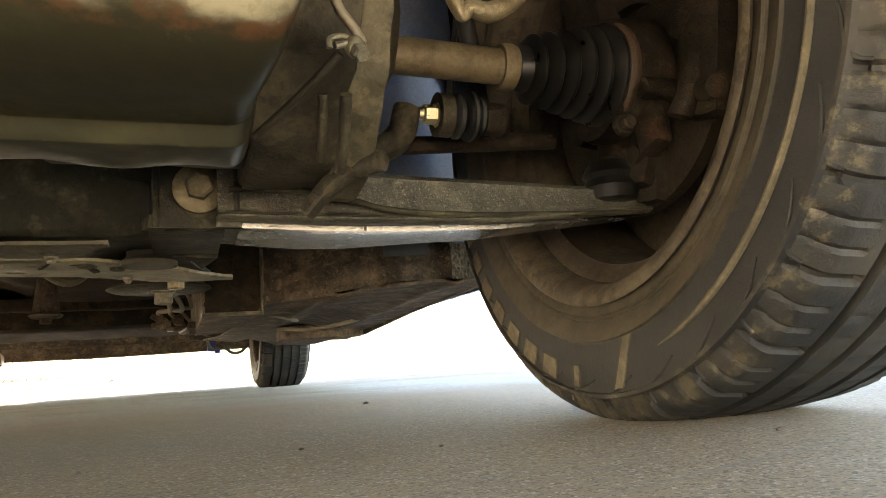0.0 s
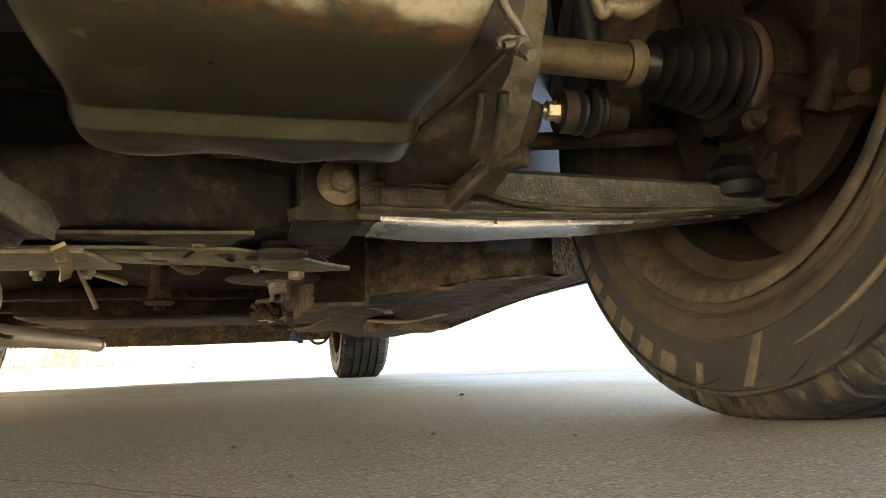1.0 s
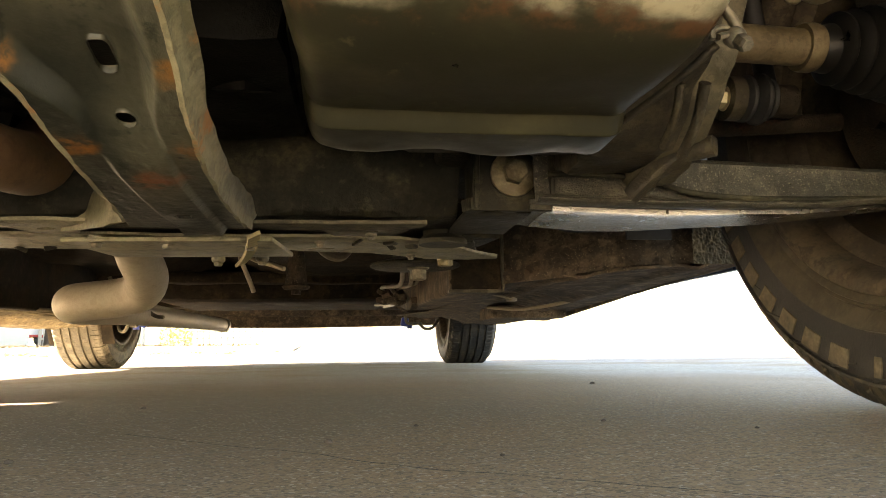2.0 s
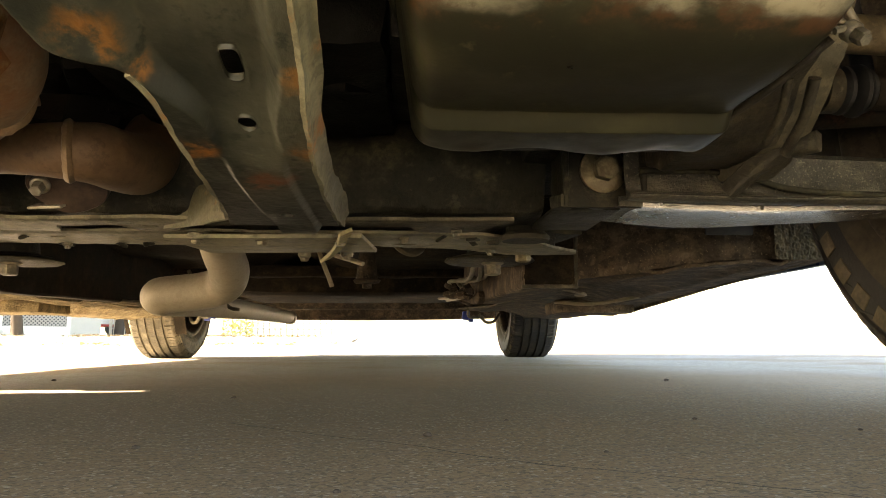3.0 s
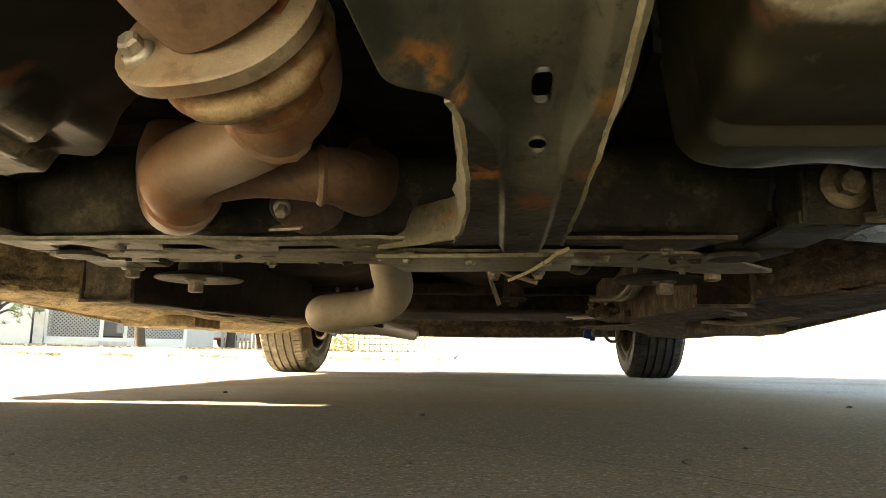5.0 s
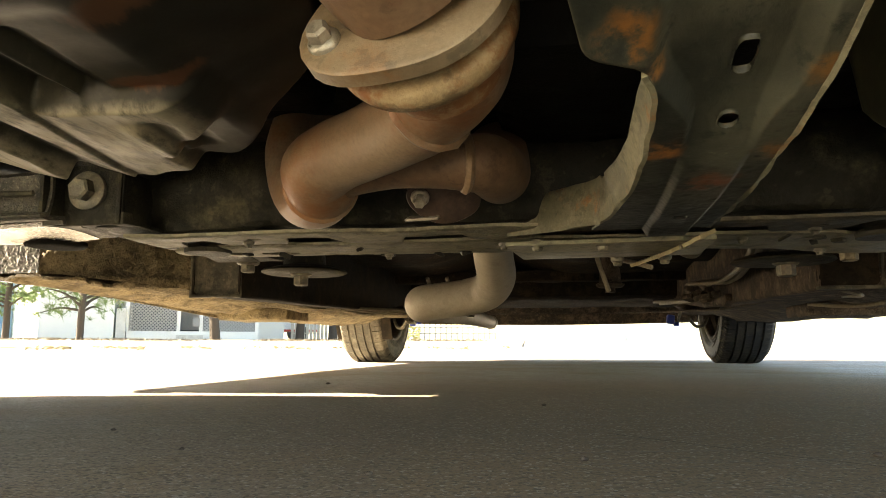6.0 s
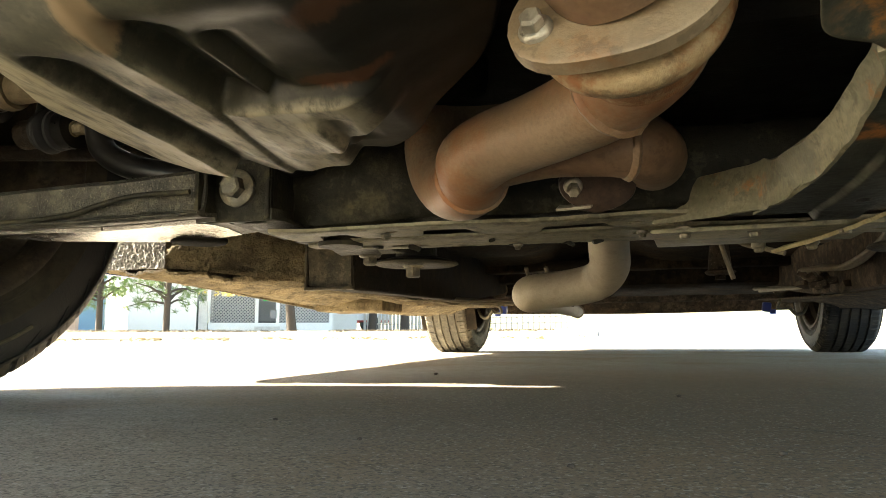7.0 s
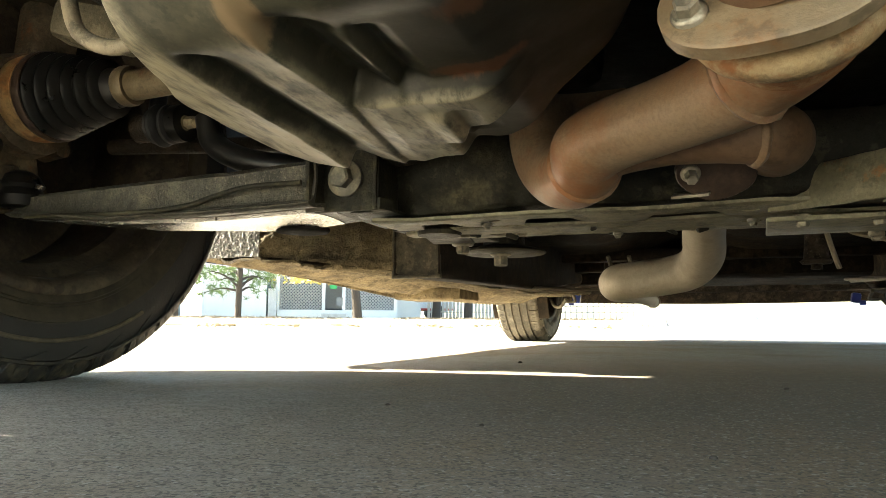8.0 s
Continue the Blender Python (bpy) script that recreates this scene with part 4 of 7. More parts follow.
for s in (1, -1):
    arm = part("control_arm", control_arm(s), M_ARM, car, "oily pressed-steel suspension arm with grit stuck on", 50)
    part("rib", arm_rib(s), M_WALL, arm)
    part("web", control_arm(s, True, 0.05), M_OILY, arm, "oil-wet flat underside of the arm", 50)
    if s < 0:
        arm.location.x = SHIFT
    rb = bmesh.new()
    lathe(rb, [(-0.001, 0.0005), (-0.001, 0.018), (0.0, 0.0255), (0.002, 0.0275), (0.005, 0.0270), (0.006, 0.024), (0.008, 0.020), (0.012, 0.018)], (s * 0.459, 0.091, 0.1590 if s > 0 else 0.1530), (0, 0, 1), 40)
    part("rear_bush", rb, M_BUSH, arm, "round black rubber bush")
    fb = bmesh.new()
    lathe(fb, [(-0.01, 0.020), (-0.01, 0.027), (0.05, 0.027), (0.05, 0.020)], (s * 0.374, 0.02, 0.185), (0, 1, 0), 28)
    part("front_bush", fb, M_BLACK, arm, "black rubber bush sleeve")


# ---- subframe ----
def bulge(x, c, w):
    return math.exp(-((x - c) / w) ** 2)


def holed_plate(front, back, x0, x1, z0, holes, nu, nv, lift=0.0, thick=0.0026):
    """A pressed strip between two edge lines, with oval holes and a lip turned up along its back."""
    bm = bmesh.new()

    def place(u, v):
        x = x0 + (x1 - x0) * u
        a, b = front(x), back(x)
        y = a + (b - a) * v
        z = z0 + 0.0016 * noise.noise(Vector((x * 9, y * 14, 3))) + 0.0006 * noise.noise(Vector((x * 60, y * 60, 8))) + lift * ease((v - 0.86) / 0.14) + 0.0012 * ease((0.10 - v) / 0.10)
        p = Vector((x, y, z))
        for hx, hy, ra, rb in holes:
            d = math.hypot((x - hx) / ra, (y - hy) / rb)
            if 0.55 < d < 1.0:
                p.x, p.y = hx + (x - hx) / d, hy + (y - hy) / d
        return p
    return plate_sheet(bm, place, nu, nv, thick, lambda p: all(math.hypot((p.x - hx) / ra, (p.y - hy) / rb) > 0.98 for hx, hy, ra, rb in holes))


def front_strip(x0, x1):
    """Narrow front flange of the crossmember, its rear edge waved by long cut-outs."""
    def back(x):
        cut = sum(ease((x - a) / 0.012) * ease((b - x) / 0.012) for a, b in ((-0.275, -0.228), (-0.176, -0.116), (-0.069, 0.000), (0.030, 0.240)))
        return 0.110 - 0.030 * min(1.0, cut) - 0.050 * ease((x - 0.280) / 0.035)
    return holed_plate(lambda x: soft(x, [(-0.30, 0.048), (-0.26, 0.056), (0.25, 0.058), (0.33, 0.050)], 0.02), back, x0, x1, 0.1528, [(-0.195, 0.080, 0.006, 0.004), (0.015, 0.085, 0.007, 0.005), (0.27, 0.086, 0.006, 0.004)], 150, 16)


def lower_plate():
    """Rear plate of the crossmember, drawn out to a tip at its far end, with oval holes."""
    return holed_plate(lambda x: soft(x, [(-0.31, 0.150), (-0.27, 0.126), (0.03, 0.122), (0.2, 0.122), (0.30, 0.132), (0.345, 0.165), (0.412, 0.252)], 0.015),
                       lambda x: soft(x, [(-0.31, 0.172), (-0.25, 0.196), (-0.1, 0.206), (0.0, 0.212), (0.2, 0.216), (0.27, 0.225), (0.31, 0.255), (0.345, 0.278), (0.38, 0.276), (0.412, 0.260)], 0.015), -0.310, 0.412, 0.1530,
                       [(-0.205, 0.165, 0.020, 0.007), (-0.155, 0.188, 0.014, 0.006), (-0.09, 0.150, 0.007, 0.004), (0.020, 0.150, 0.009, 0.005), (0.055, 0.195, 0.016, 0.006), (0.225, 0.185, 0.013, 0.006), (0.285, 0.150, 0.010, 0.006), (-0.25, 0.165, 0.012, 0.009)], 280, 34, 0.004)


def crossmember_box():
    """The beam above the plate: front wall with dents, closed at the top and the back."""
    bm = bmesh.new()
    ring = [(0.085, 0.160), (0.066, 0.1605), (0.061, 0.163), (0.057, 0.172), (0.050, 0.205), (0.075, 0.240), (0.16, 0.245), (0.225, 0.235), (0.235, 0.20), (0.225, 0.162)]
    line = spline([(0, y, z) for y, z in ring], 5)
    n = len(line) - 1

    def place(u, v):
        p = line[min(int(v * n + 0.5), n)]
        x = -0.288 + 0.628 * u
        d = 0.008 * noise.noise(Vector((x * 13, p.y * 14, p.z * 10))) + 0.004 * noise.noise(Vector((x * 45, p.y * 30, p.z * 25))) + 0.0015 * noise.noise(Vector((x * 150, p.y * 150, p.z * 150)))
        return Vector((x, p.y + d, p.z + d * 0.5))
    sheet(bm, place, 220, n)
    bmesh.ops.holes_fill(bm, edges=[e for e in bm.edges if e.is_boundary], sides=0)
    return bm


def bracket_piece(c, size, rot=(0, 0, 0), bevel=0.0015):
    """One pressed plate of the bracket at the end of the crossmember."""
    bm = bmesh.new()
    box(bm, c, size, rot, bevel)
    bmesh.ops.subdivide_edges(bm, edges=[e for e in bm.edges if e.calc_length() > 0.02], cuts=3, use_grid_fill=True)
    return roughen(bm, 0.0012, 0.01)


sub = part("crossmember", crossmember_box(), M_WALL, car, "dusty dark crossmember of the subframe", 55)
part("lower_plate", lower_plate(), M_PLATE, sub, "dusty pressed plate with oval holes")
part("front_flange", front_strip(-0.300, 0.060), M_PLATE, sub, "dusty front flange with long cut-outs")
part("front_flange", front_strip(0.062, 0.313), M_FRAME, sub, "dark front flange beside the member")
for s in (1, -1):
    br = part("mount_bracket", bracket_piece((s * 0.365, 0.095, 0.212), (0.09, 0.17, 0.02), (0, 0, 0), 0.006), M_WALL, car, "dusty bracket that holds the suspension arm")
    for nm, c, size, rot in (("face_plate", (0.374, 0.012, 0.182), (0.062, 0.005, 0.050), 0), ("cheek", (0.3975, 0.000, 0.186), (0.004, 0.030, 0.044), 0), ("cheek", (0.346, 0.030, 0.184), (0.004, 0.045, 0.052), 0),
                             ("foot", (0.366, 0.075, 0.160), (0.052, 0.10, 0.004), 0), ("stop", (0.345, 0.018, 0.162), (0.014, 0.016, 0.010), 20), ("rear_foot", (0.352, 0.205, 0.164), (0.060, 0.13, 0.012), 10),
                             ("tie_plate", (0.356, 0.215, 0.1600), (0.050, 0.10, 0.006), -12)):
        part(nm, bracket_piece((s * c[0], c[1], c[2]), size, (0, 0, s * rot)), M_WALL, br)
    bo = bmesh.new()
    hexbolt(bo, (s * 0.374, 0.006, 0.185), (0, -1, 0), 0.0098 if s > 0 else 0.0098, 0.010, 0.0178 if s > 0 else 0.016)
    part("bolt", bo, M_DULL if s > 0 else M_OLDBOLT, br, "large flanged hexagon bolt")
    bo = bmesh.new()
    lathe(bo, [(0, 0.014), (0, 0.022), (0.004, 0.0225), (0.008, 0.018), (0.022, 0.018)], (s * 0.337, 0.138, 0.150), (0, 0, 1), 24)
    part("mount_bush", bo, M_WALL, br, "subframe mounting bush")
    bo = bmesh.new()
    hexbolt(bo, (s * 0.357, 0.268, 0.156), (0, 0, -1), 0.0085, 0.009, 0.013)
    part("mount_bolt", bo, M_DULL if s > 0 else M_OLDBOLT, br, "subframe mounting bolt")
    if s < 0:
        br.location.x = SHIFT + 0.008
    # round stay plate below the floor, with its nut
    wp = bmesh.new()
    lathe(wp, [(0, 0.02), (0, 0.056), (0.002, 0.060), (0.005, 0.058), (0.012, 0.03), (0.05, 0.026)], ((0.338 if s > 0 else -0.287), (0.42 if s > 0 else 0.443), 0.162), (0, 0, 1), 36)
    stay = part("body_mount_washer", wp, M_WALL, car, "round dusty mounting washer")
    wn_ = bmesh.new()
    hexbolt(wn_, ((0.342 if s > 0 else -0.292), (0.42 if s > 0 else 0.443), 0.161), (0, 0, -1), 0.011, 0.014, 0.015)
    part("nut", wn_, M_OLDBOLT, stay)


# ---- centre member ----
CM_Z = [(-1.0, 0.40), (-0.62, 0.306), (-0.45, 0.252), (-0.30, 0.205), (-0.242, 0.183), (-0.223, 0.176), (-0.210, 0.1705), (-0.200, 0.167), (-0.187, 0.1625), (-0.163, 0.1565), (-0.13, 0.1505), (-0.11, 0.148), (-0.07, 0.1455), (-0.03, 0.1443), (0.03, 0.145)]
CM_LEFT = [(-0.66, 0.030), (-0.36, 0.050), (-0.27, 0.072), (-0.242, 0.078), (-0.223, 0.082), (-0.216, 0.094), (-0.2095, 0.106), (-0.200, 0.1115), (-0.185, 0.1135), (-0.150, 0.1138), (-0.11, 0.1128), (-0.075, 0.1098), (-0.043, 0.1065), (-0.015, 0.1025), (0.03, 0.094)]
CM_RIGHT = [(-0.66, 0.200), (-0.30, 0.1825), (-0.25, 0.1805), (-0.215, 0.1800), (-0.17, 0.1775), (-0.118, 0.1757), (0.03, 0.1754)]


def centre_web():
    """Bottom of the member: a channel pressed in above, a raised rib below, drooping flared lips, a slot and two holes."""
    bm = bmesh.new()
    holes = [(0.1485, -0.1980, 0.0044, 0.0100, 4), (0.1483, -0.1632, 0.0045, 0.0052, 2), (0.1462, -0.033, 0.0042, 0.0042, 4)]

    def place(u, v):
        y = -0.66 + 0.69 * v
        a, b = soft(y, CM_LEFT), soft(y, CM_RIGHT, 0.012)
        x = a + (b - a) * u
        z = soft(y, CM_Z, 0.014)
        up = 0.0125 * ease((-0.125 - y) / 0.08) - 0.0034 * ease((y + 0.175) / 0.07)
        wide = 0.010 * ease((-0.17 - y) / 0.04)
        flank = 0.0045 + 0.006 * ease((-0.16 - y) / 0.05)
        mid = ease((x - 0.1335 + wide * 1.6 + flank) / flank) * ease((0.1590 + wide * 0.35 + flank - x) / flank)
        z += up * mid + 0.0008 * noise.noise(Vector((x * 40, y * 30, 1))) + 0.0003 * noise.noise(Vector((x * 220, y * 200, 1)))
        flare = ease((-0.205 - y) / 0.02)
        z -= flare * 0.0050 * ease((0.16 - u) / 0.16)
        # the end of the rib dips over the foot
        z -= 0.0022 * mid * ease((y - 0.005) / 0.02)
        p = Vector((x, y, z))
        for hx, hy, ra, rb, e in holes:
            d = (abs((x - hx) / ra) ** e + abs((y - hy) / rb) ** e) ** (1 / e)
            if 0.5 < d < 1.0:
                p.x, p.y = hx + (x - hx) / d, hy + (y - hy) / d
            elif 1.0 <= d < 1.4:
                p.z += 0.0008 * (1.4 - d) / 0.4
        return p

    def keep(p):
        return all((abs((p.x - hx) / ra) ** e + abs((p.y - hy) / rb) ** e) ** (1 / e) > 0.97 for hx, hy, ra, rb, e in holes)
    return plate_sheet(bm, place, 96, 620, 0.0016, keep)


def member_wall(path, lean, height, ragged=0.0008):
    """A side wall that rises from the web's edge, its rim ragged with rust; path: x, y, z at its foot."""
    bm = bmesh.new()
    line = spline(path, 14)
    n = len(line) - 1

    def place(u, v):
        i = min(int(u * n + 0.5), n)
        p = line[i]
        h, ln = interp(u, height), interp(u, lean)
        d = ragged * noise.noise(Vector((p.x * 60, p.y * 60, v * 5))) + ragged * 0.35 * noise.noise(p * 200) * (1 - v)
        k = max(0.0, v - 0.08) / 0.92
        return Vector((p.x + ln * k ** 1.4 + d, p.y, p.z - 0.0008 * (v < 0.05) * (1 + 0.5 * noise.noise(p * 120)) + h * (1 - (1 - k) ** 1.4)))
    sheet(bm, place, n, 14, 0.0026)
    return bm


member = part("centre_member", centre_web(), M_MEMBER, car, "olive-grey pressed steel member flecked with rust", 50)
left_path = [(soft(y, CM_LEFT) + 0.0008, y, soft(y, CM_Z, 0.014) + 0.0005) for y in (-0.206, -0.195, -0.18, -0.16, -0.13, -0.10, -0.07, -0.04, -0.012)] + [(0.0960, 0.012, 0.1462), (0.079, 0.034, 0.1475), (0.054, 0.060, 0.149), (0.0290, 0.0830, 0.1505)]
part("side_wall", member_wall(left_path, [(0, -0.002), (0.25, -0.006), (0.55, -0.007), (0.75, 0.004), (1, 0.006)], [(0, 0.006), (0.12, 0.012), (0.3, 0.017), (0.55, 0.024), (0.72, 0.033), (0.9, 0.030), (0.97, 0.022), (1, 0.016)]), M_LIP, member, "flared side of the member, its edge rusting", 60)
right_path = [(soft(y, CM_RIGHT, 0.012) - 0.0008, y, soft(y, CM_Z, 0.014) + 0.0005) for y in (-0.42, -0.36, -0.30, -0.26, -0.23, -0.20, -0.18, -0.16, -0.13, -0.10, -0.07, -0.03, 0.0)] + [(0.1760, 0.040, 0.147)]
part("side_wall", member_wall(right_path, [(0, 0.009), (0.42, 0.0090), (0.55, 0.0055), (1, 0.005)], [(0, 0.016), (0.4, 0.017), (0.8, 0.018), (0.93, 0.021), (1, 0.012)], 0.0010), M_LIP, member, "ragged rusting side of the member", 60)


def member_foot():
    """Foot plate by which the member is bolted to the crossmember, with the cover over it."""
    bm = bmesh.new()
    box(bm, (0.112, 0.135, 0.1455), (0.165, 0.115, 0.004), (1.5, 0, -4), 0.0015)

    def top(u, v):
        x = 0.031 + (0.110 - 0.031) * u
        y0 = 0.092 - 0.082 * u
        return Vector((x, y0 + 0.10 * v, 0.1625 + 0.012 * u + 0.012 * math.sin(v * 2.2)))
    sheet(bm, top, 12, 8, 0.0025)
    return bm


part("foot_plate", member_foot(), M_PLATE, member, "dusty foot plate of the member")
st = bmesh.new()
strap = [(0.1785, 0.048, 0.1425), (0.1740, 0.080, 0.1420), (0.167, 0.120, 0.1415), (0.156, 0.170, 0.1410), (0.143, 0.220, 0.1410)]


def strap_place(u, v):
    p = spline(strap, 6)[min(int(u * 24 + 0.5), 24)]
    return p + Vector((0.010 * (v - 0.5), -0.004 * (v - 0.5), 0.004 * v + 0.0005 * noise.noise(p * 100)))


sheet(st, strap_place, 24, 3, 0.003)
part("edge_strip", st, grimy("yellowed_sealer", (0.34, 0.27, 0.13), (0.42, 0.35, 0.2), None, 0.8, 0, 90, (0.4, 0.6), 0.5), member, "yellowed sealer on the plate's edge")
for x, y in ((0.052, 0.088), (0.105, 0.094), (0.170, 0.097), (0.125, 0.206), (0.168, 0.196)):
    bo = bmesh.new()
    hexbolt(bo, (x, y, 0.1435), (0, 0, -1), 0.0045, 0.004, 0.0065)
    part("bolt", bo, M_OLDBOLT, member, "small dusty bolt")


# ---- gearbox ----
def gearbox_pan():
    """Pressed sump of the gearbox: round front, flat floor, a step down towards the rear."""
    bm = bmesh.new()
    prof = spline([(0, -0.287, 0.268), (0, -0.283, 0.240), (0, -0.272, 0.211), (0, -0.254, 0.1895), (0, -0.234, 0.1780), (0, -0.212, 0.1725), (0, -0.190, 0.1702), (0, -0.1705, 0.1695), (0, -0.1670, 0.1686),
                   (0, -0.1622, 0.1618), (0, -0.1590, 0.1606), (0, -0.142, 0.1602), (0, -0.1290, 0.1608), (0, -0.1200, 0.1640), (0, -0.115, 0.172), (0, -0.112, 0.21), (0, -0.11, 0.268)], 5)
    n = len(prof) - 1
    nu = 72

    def place(u, v):
        p = prof[min(int(v * n + 0.5), n)]
        k = 2 * u - 1
        e = abs(k) ** 22
        deep = ease((0.262 - p.z) / 0.09)
        a, b = 0.2285 - 0.010 * (1 - deep) - 0.006 * ease((-0.18 - p.y) / 0.08), 0.3955 + 0.022 * (1 - deep) + 0.010 * ease((-0.17 - p.y) / 0.08)
        x = a + (b - a) * u
        z = p.z + 0.016 * e * deep
        y = p.y + (0.020 * e * deep if p.y > -0.165 else -0.0) - (0.014 * e * (1 if p.y > -0.165 else -1) * 0.6)
        d = 0.0007 * noise.noise(Vector((x * 20, y * 20, z * 20))) + 0.0003 * noise.noise(Vector((x * 120, y * 120, z * 120)))
        z += 0.0014 * math.sin(x * 90) * bulge(y, -0.125, 0.01)
        return Vector((x, y, z + d))
    sheet(bm, place, nu, n)
    # ends drawn up
    for side in (0, 1):
        def cheek(u, v, side=side):
            p = place(side, u)
            return Vector((p.x + (0.012 if side else -0.012) * v, p.y, p.z + (0.27 - p.z) * v))
        sheet(bm, cheek, n, 8)
    bmesh.ops.remove_doubles(bm, verts=bm.verts, dist=0.0004)
    return bm


gpan = part("gearbox_pan", gearbox_pan(), M_PAN, car, "black gearbox sump with a rust line and greasy film", 60)


def gear_case():
    """Cast housing behind the sump, ribbed, with the flange towards the wheel."""
    bm = bmesh.new()
    prism(bm, [(-0.108, 0.188), (-0.092, 0.182), (-0.06, 0.181), (-0.035, 0.188), (-0.018, 0.215), (0.03, 0.235), (0.05, 0.28), (0.04, 0.42), (-0.24, 0.42), (-0.25, 0.30), (-0.235, 0.262), (-0.13, 0.255)], "x", 0.285, 0.405, 0.006)
    prism(bm, [(-0.116, 0.186), (-0.098, 0.174), (-0.04, 0.172), (0.03, 0.20), (0.03, 0.42), (-0.19, 0.42), (-0.19, 0.28), (-0.165, 0.222)], "x", 0.398, 0.450, 0.006)
    # end bell, shrinking to the driveshaft
    lathe(bm, [(0, 0.11), (0.02, 0.10), (0.035, 0.07), (0.05, 0.045)], (0.452, -0.03, 0.30), (1, 0, 0), 32)
    bmesh.ops.subdivide_edges(bm, edges=[e for e in bm.edges if e.calc_length() > 0.03], cuts=5, use_grid_fill=True)
    return roughen(bm, 0.0035, 0.02)


case = part("gear_case", gear_case(), M_CASE, car, "dusty cast-aluminium gearbox housing", 50)
# upper case, given the near-black colour for the shaded gap
cu = bmesh.new()
prism(cu, [(-0.115, 0.230), (-0.115, 0.262), (-0.26, 0.270), (-0.27, 0.42), (0.04, 0.42), (0.04, 0.230)], "x", 0.215, 0.284, 0.006)
part("case_cover", cu, M_BLOCK, case, "upper part of the gear case, painted near black for shade")
fl = bmesh.new()
prism(fl, [(-0.055, 0.164), (-0.080, 0.173), (-0.108, 0.190), (-0.133, 0.214), (-0.149, 0.240), (-0.158, 0.265), (-0.165, 0.32), (-0.16, 0.40), (0.03, 0.40), (0.05, 0.30), (0.02, 0.20), (-0.03, 0.168)], "x", 0.446, 0.472, 0.003)
bmesh.ops.subdivide_edges(fl, edges=[e for e in fl.edges if e.calc_length() > 0.02], cuts=3, use_grid_fill=True)
roughen(fl, 0.0035, 0.014)
part("housing_flange", fl, M_CAST2, case, "cast flange of the gearbox")
for k, (a, b, w) in enumerate((((0.434, -0.182, 0.204), (0.398, -0.136, 0.176), 0.0030), ((0.443, -0.152, 0.196), (0.447, -0.112, 0.166), 0.0045), ((0.432, -0.146, 0.198), (0.436, -0.112, 0.172), 0.0035))):
    w *= 0.75
    rb = bmesh.new()
    tube(rb, [a, tuple((Vector(a) + Vector(b)) / 2 + Vector((0, -0.004, -0.002))), b], [w, w * 0.9, w], 10, 5)
    part("rib", rb, M_CASE, case)
lug = bmesh.new()
a, b = Vector((0.462, -0.082, 0.178)), Vector((0.4365, -0.058, 0.1535))
along = (b - a).normalized()
across = along.cross(Vector((0.3, 0.8, -0.5))).normalized()
third = along.cross(across)
rows = []
for k in range(7):
    f = k / 6
    w, d = 0.0066 - 0.0012 * f, 0.0062 - 0.0022 * f
    c = a.lerp(b, f) + third * 0.002 * math.sin(f * 3.1)
    rows.append([lug.verts.new(c + across * w * p + third * d * q) for p, q in ((-1, -0.7), (-0.7, -1), (0.7, -1), (1, -0.7), (1, 0.7), (0.7, 1), (-0.7, 1), (-1, 0.7))])
for p, q in zip(rows, rows[1:]):
    for k in range(8):
        lug.faces.new((p[k], p[(k + 1) % 8], q[(k + 1) % 8], q[k]))
lug.faces.new(rows[0])
lug.faces.new(rows[-1])
lathe(lug, [(-0.012, 0.004), (-0.012, 0.0068), (0.014, 0.0068), (0.015, 0.004)], (0.468, -0.086, 0.178), (0.7, -0.7, 0.05), 16)
bmesh.ops.subdivide_edges(lug, edges=[e for e in lug.edges if e.calc_length() > 0.006], cuts=2, use_grid_fill=True)
part("lug", roughen(lug, 0.0012, 0.005), M_CASE, case, "cast lug at the foot of the housing")
bo = bmesh.new()
hexbolt(bo, (0.4400, -0.190, 0.2035), (0.15, -0.7, -0.7), 0.0040, 0.0075, 0.0052)
tube(bo, [(0.4405, -0.187, 0.2075), (0.434, -0.189, 0.2095), (0.4275, -0.190, 0.2070), (0.4270, -0.190, 0.2025)], 0.0016, 8, 5)
tube(bo, [(0.4440, -0.187, 0.2065), (0.436, -0.190, 0.2055), (0.4295, -0.191, 0.2035)], 0.0018, 8, 5)
part("bolt", bo, M_OLDBOLT, case, "small bolt with a cable clip")
hs = bmesh.new()
tube(hs, [(0.4440, -0.186, 0.2085), (0.4395, -0.187, 0.2160), (0.4330, -0.188, 0.2240), (0.4315, -0.187, 0.236), (0.437, -0.18, 0.28)], 0.0026, 10, 8)
part("breather_hose", hs, M_CAST, case, "dusty thin hose")


# ---- engine ----
def engine_block():
    bm = bmesh.new()
    box(bm, (-0.045, -0.10, 0.42), (0.50, 0.34, 0.34), (0, 0, 0), 0.03)
    box(bm, (-0.20, -0.16, 0.255), (0.24, 0.26, 0.06), (0, 0, 0), 0.012)
    box(bm, (0.12, -0.02, 0.30), (0.20, 0.20, 0.16), (0, 0, 0), 0.03)
    box(bm, (-0.02, 0.05, 0.33), (0.30, 0.12, 0.12), (0, 0, 0), 0.03)
    bmesh.ops.subdivide_edges(bm, edges=[e for e in bm.edges if e.calc_length() > 0.05], cuts=3, use_grid_fill=True)
    return roughen(bm, 0.006, 0.03)


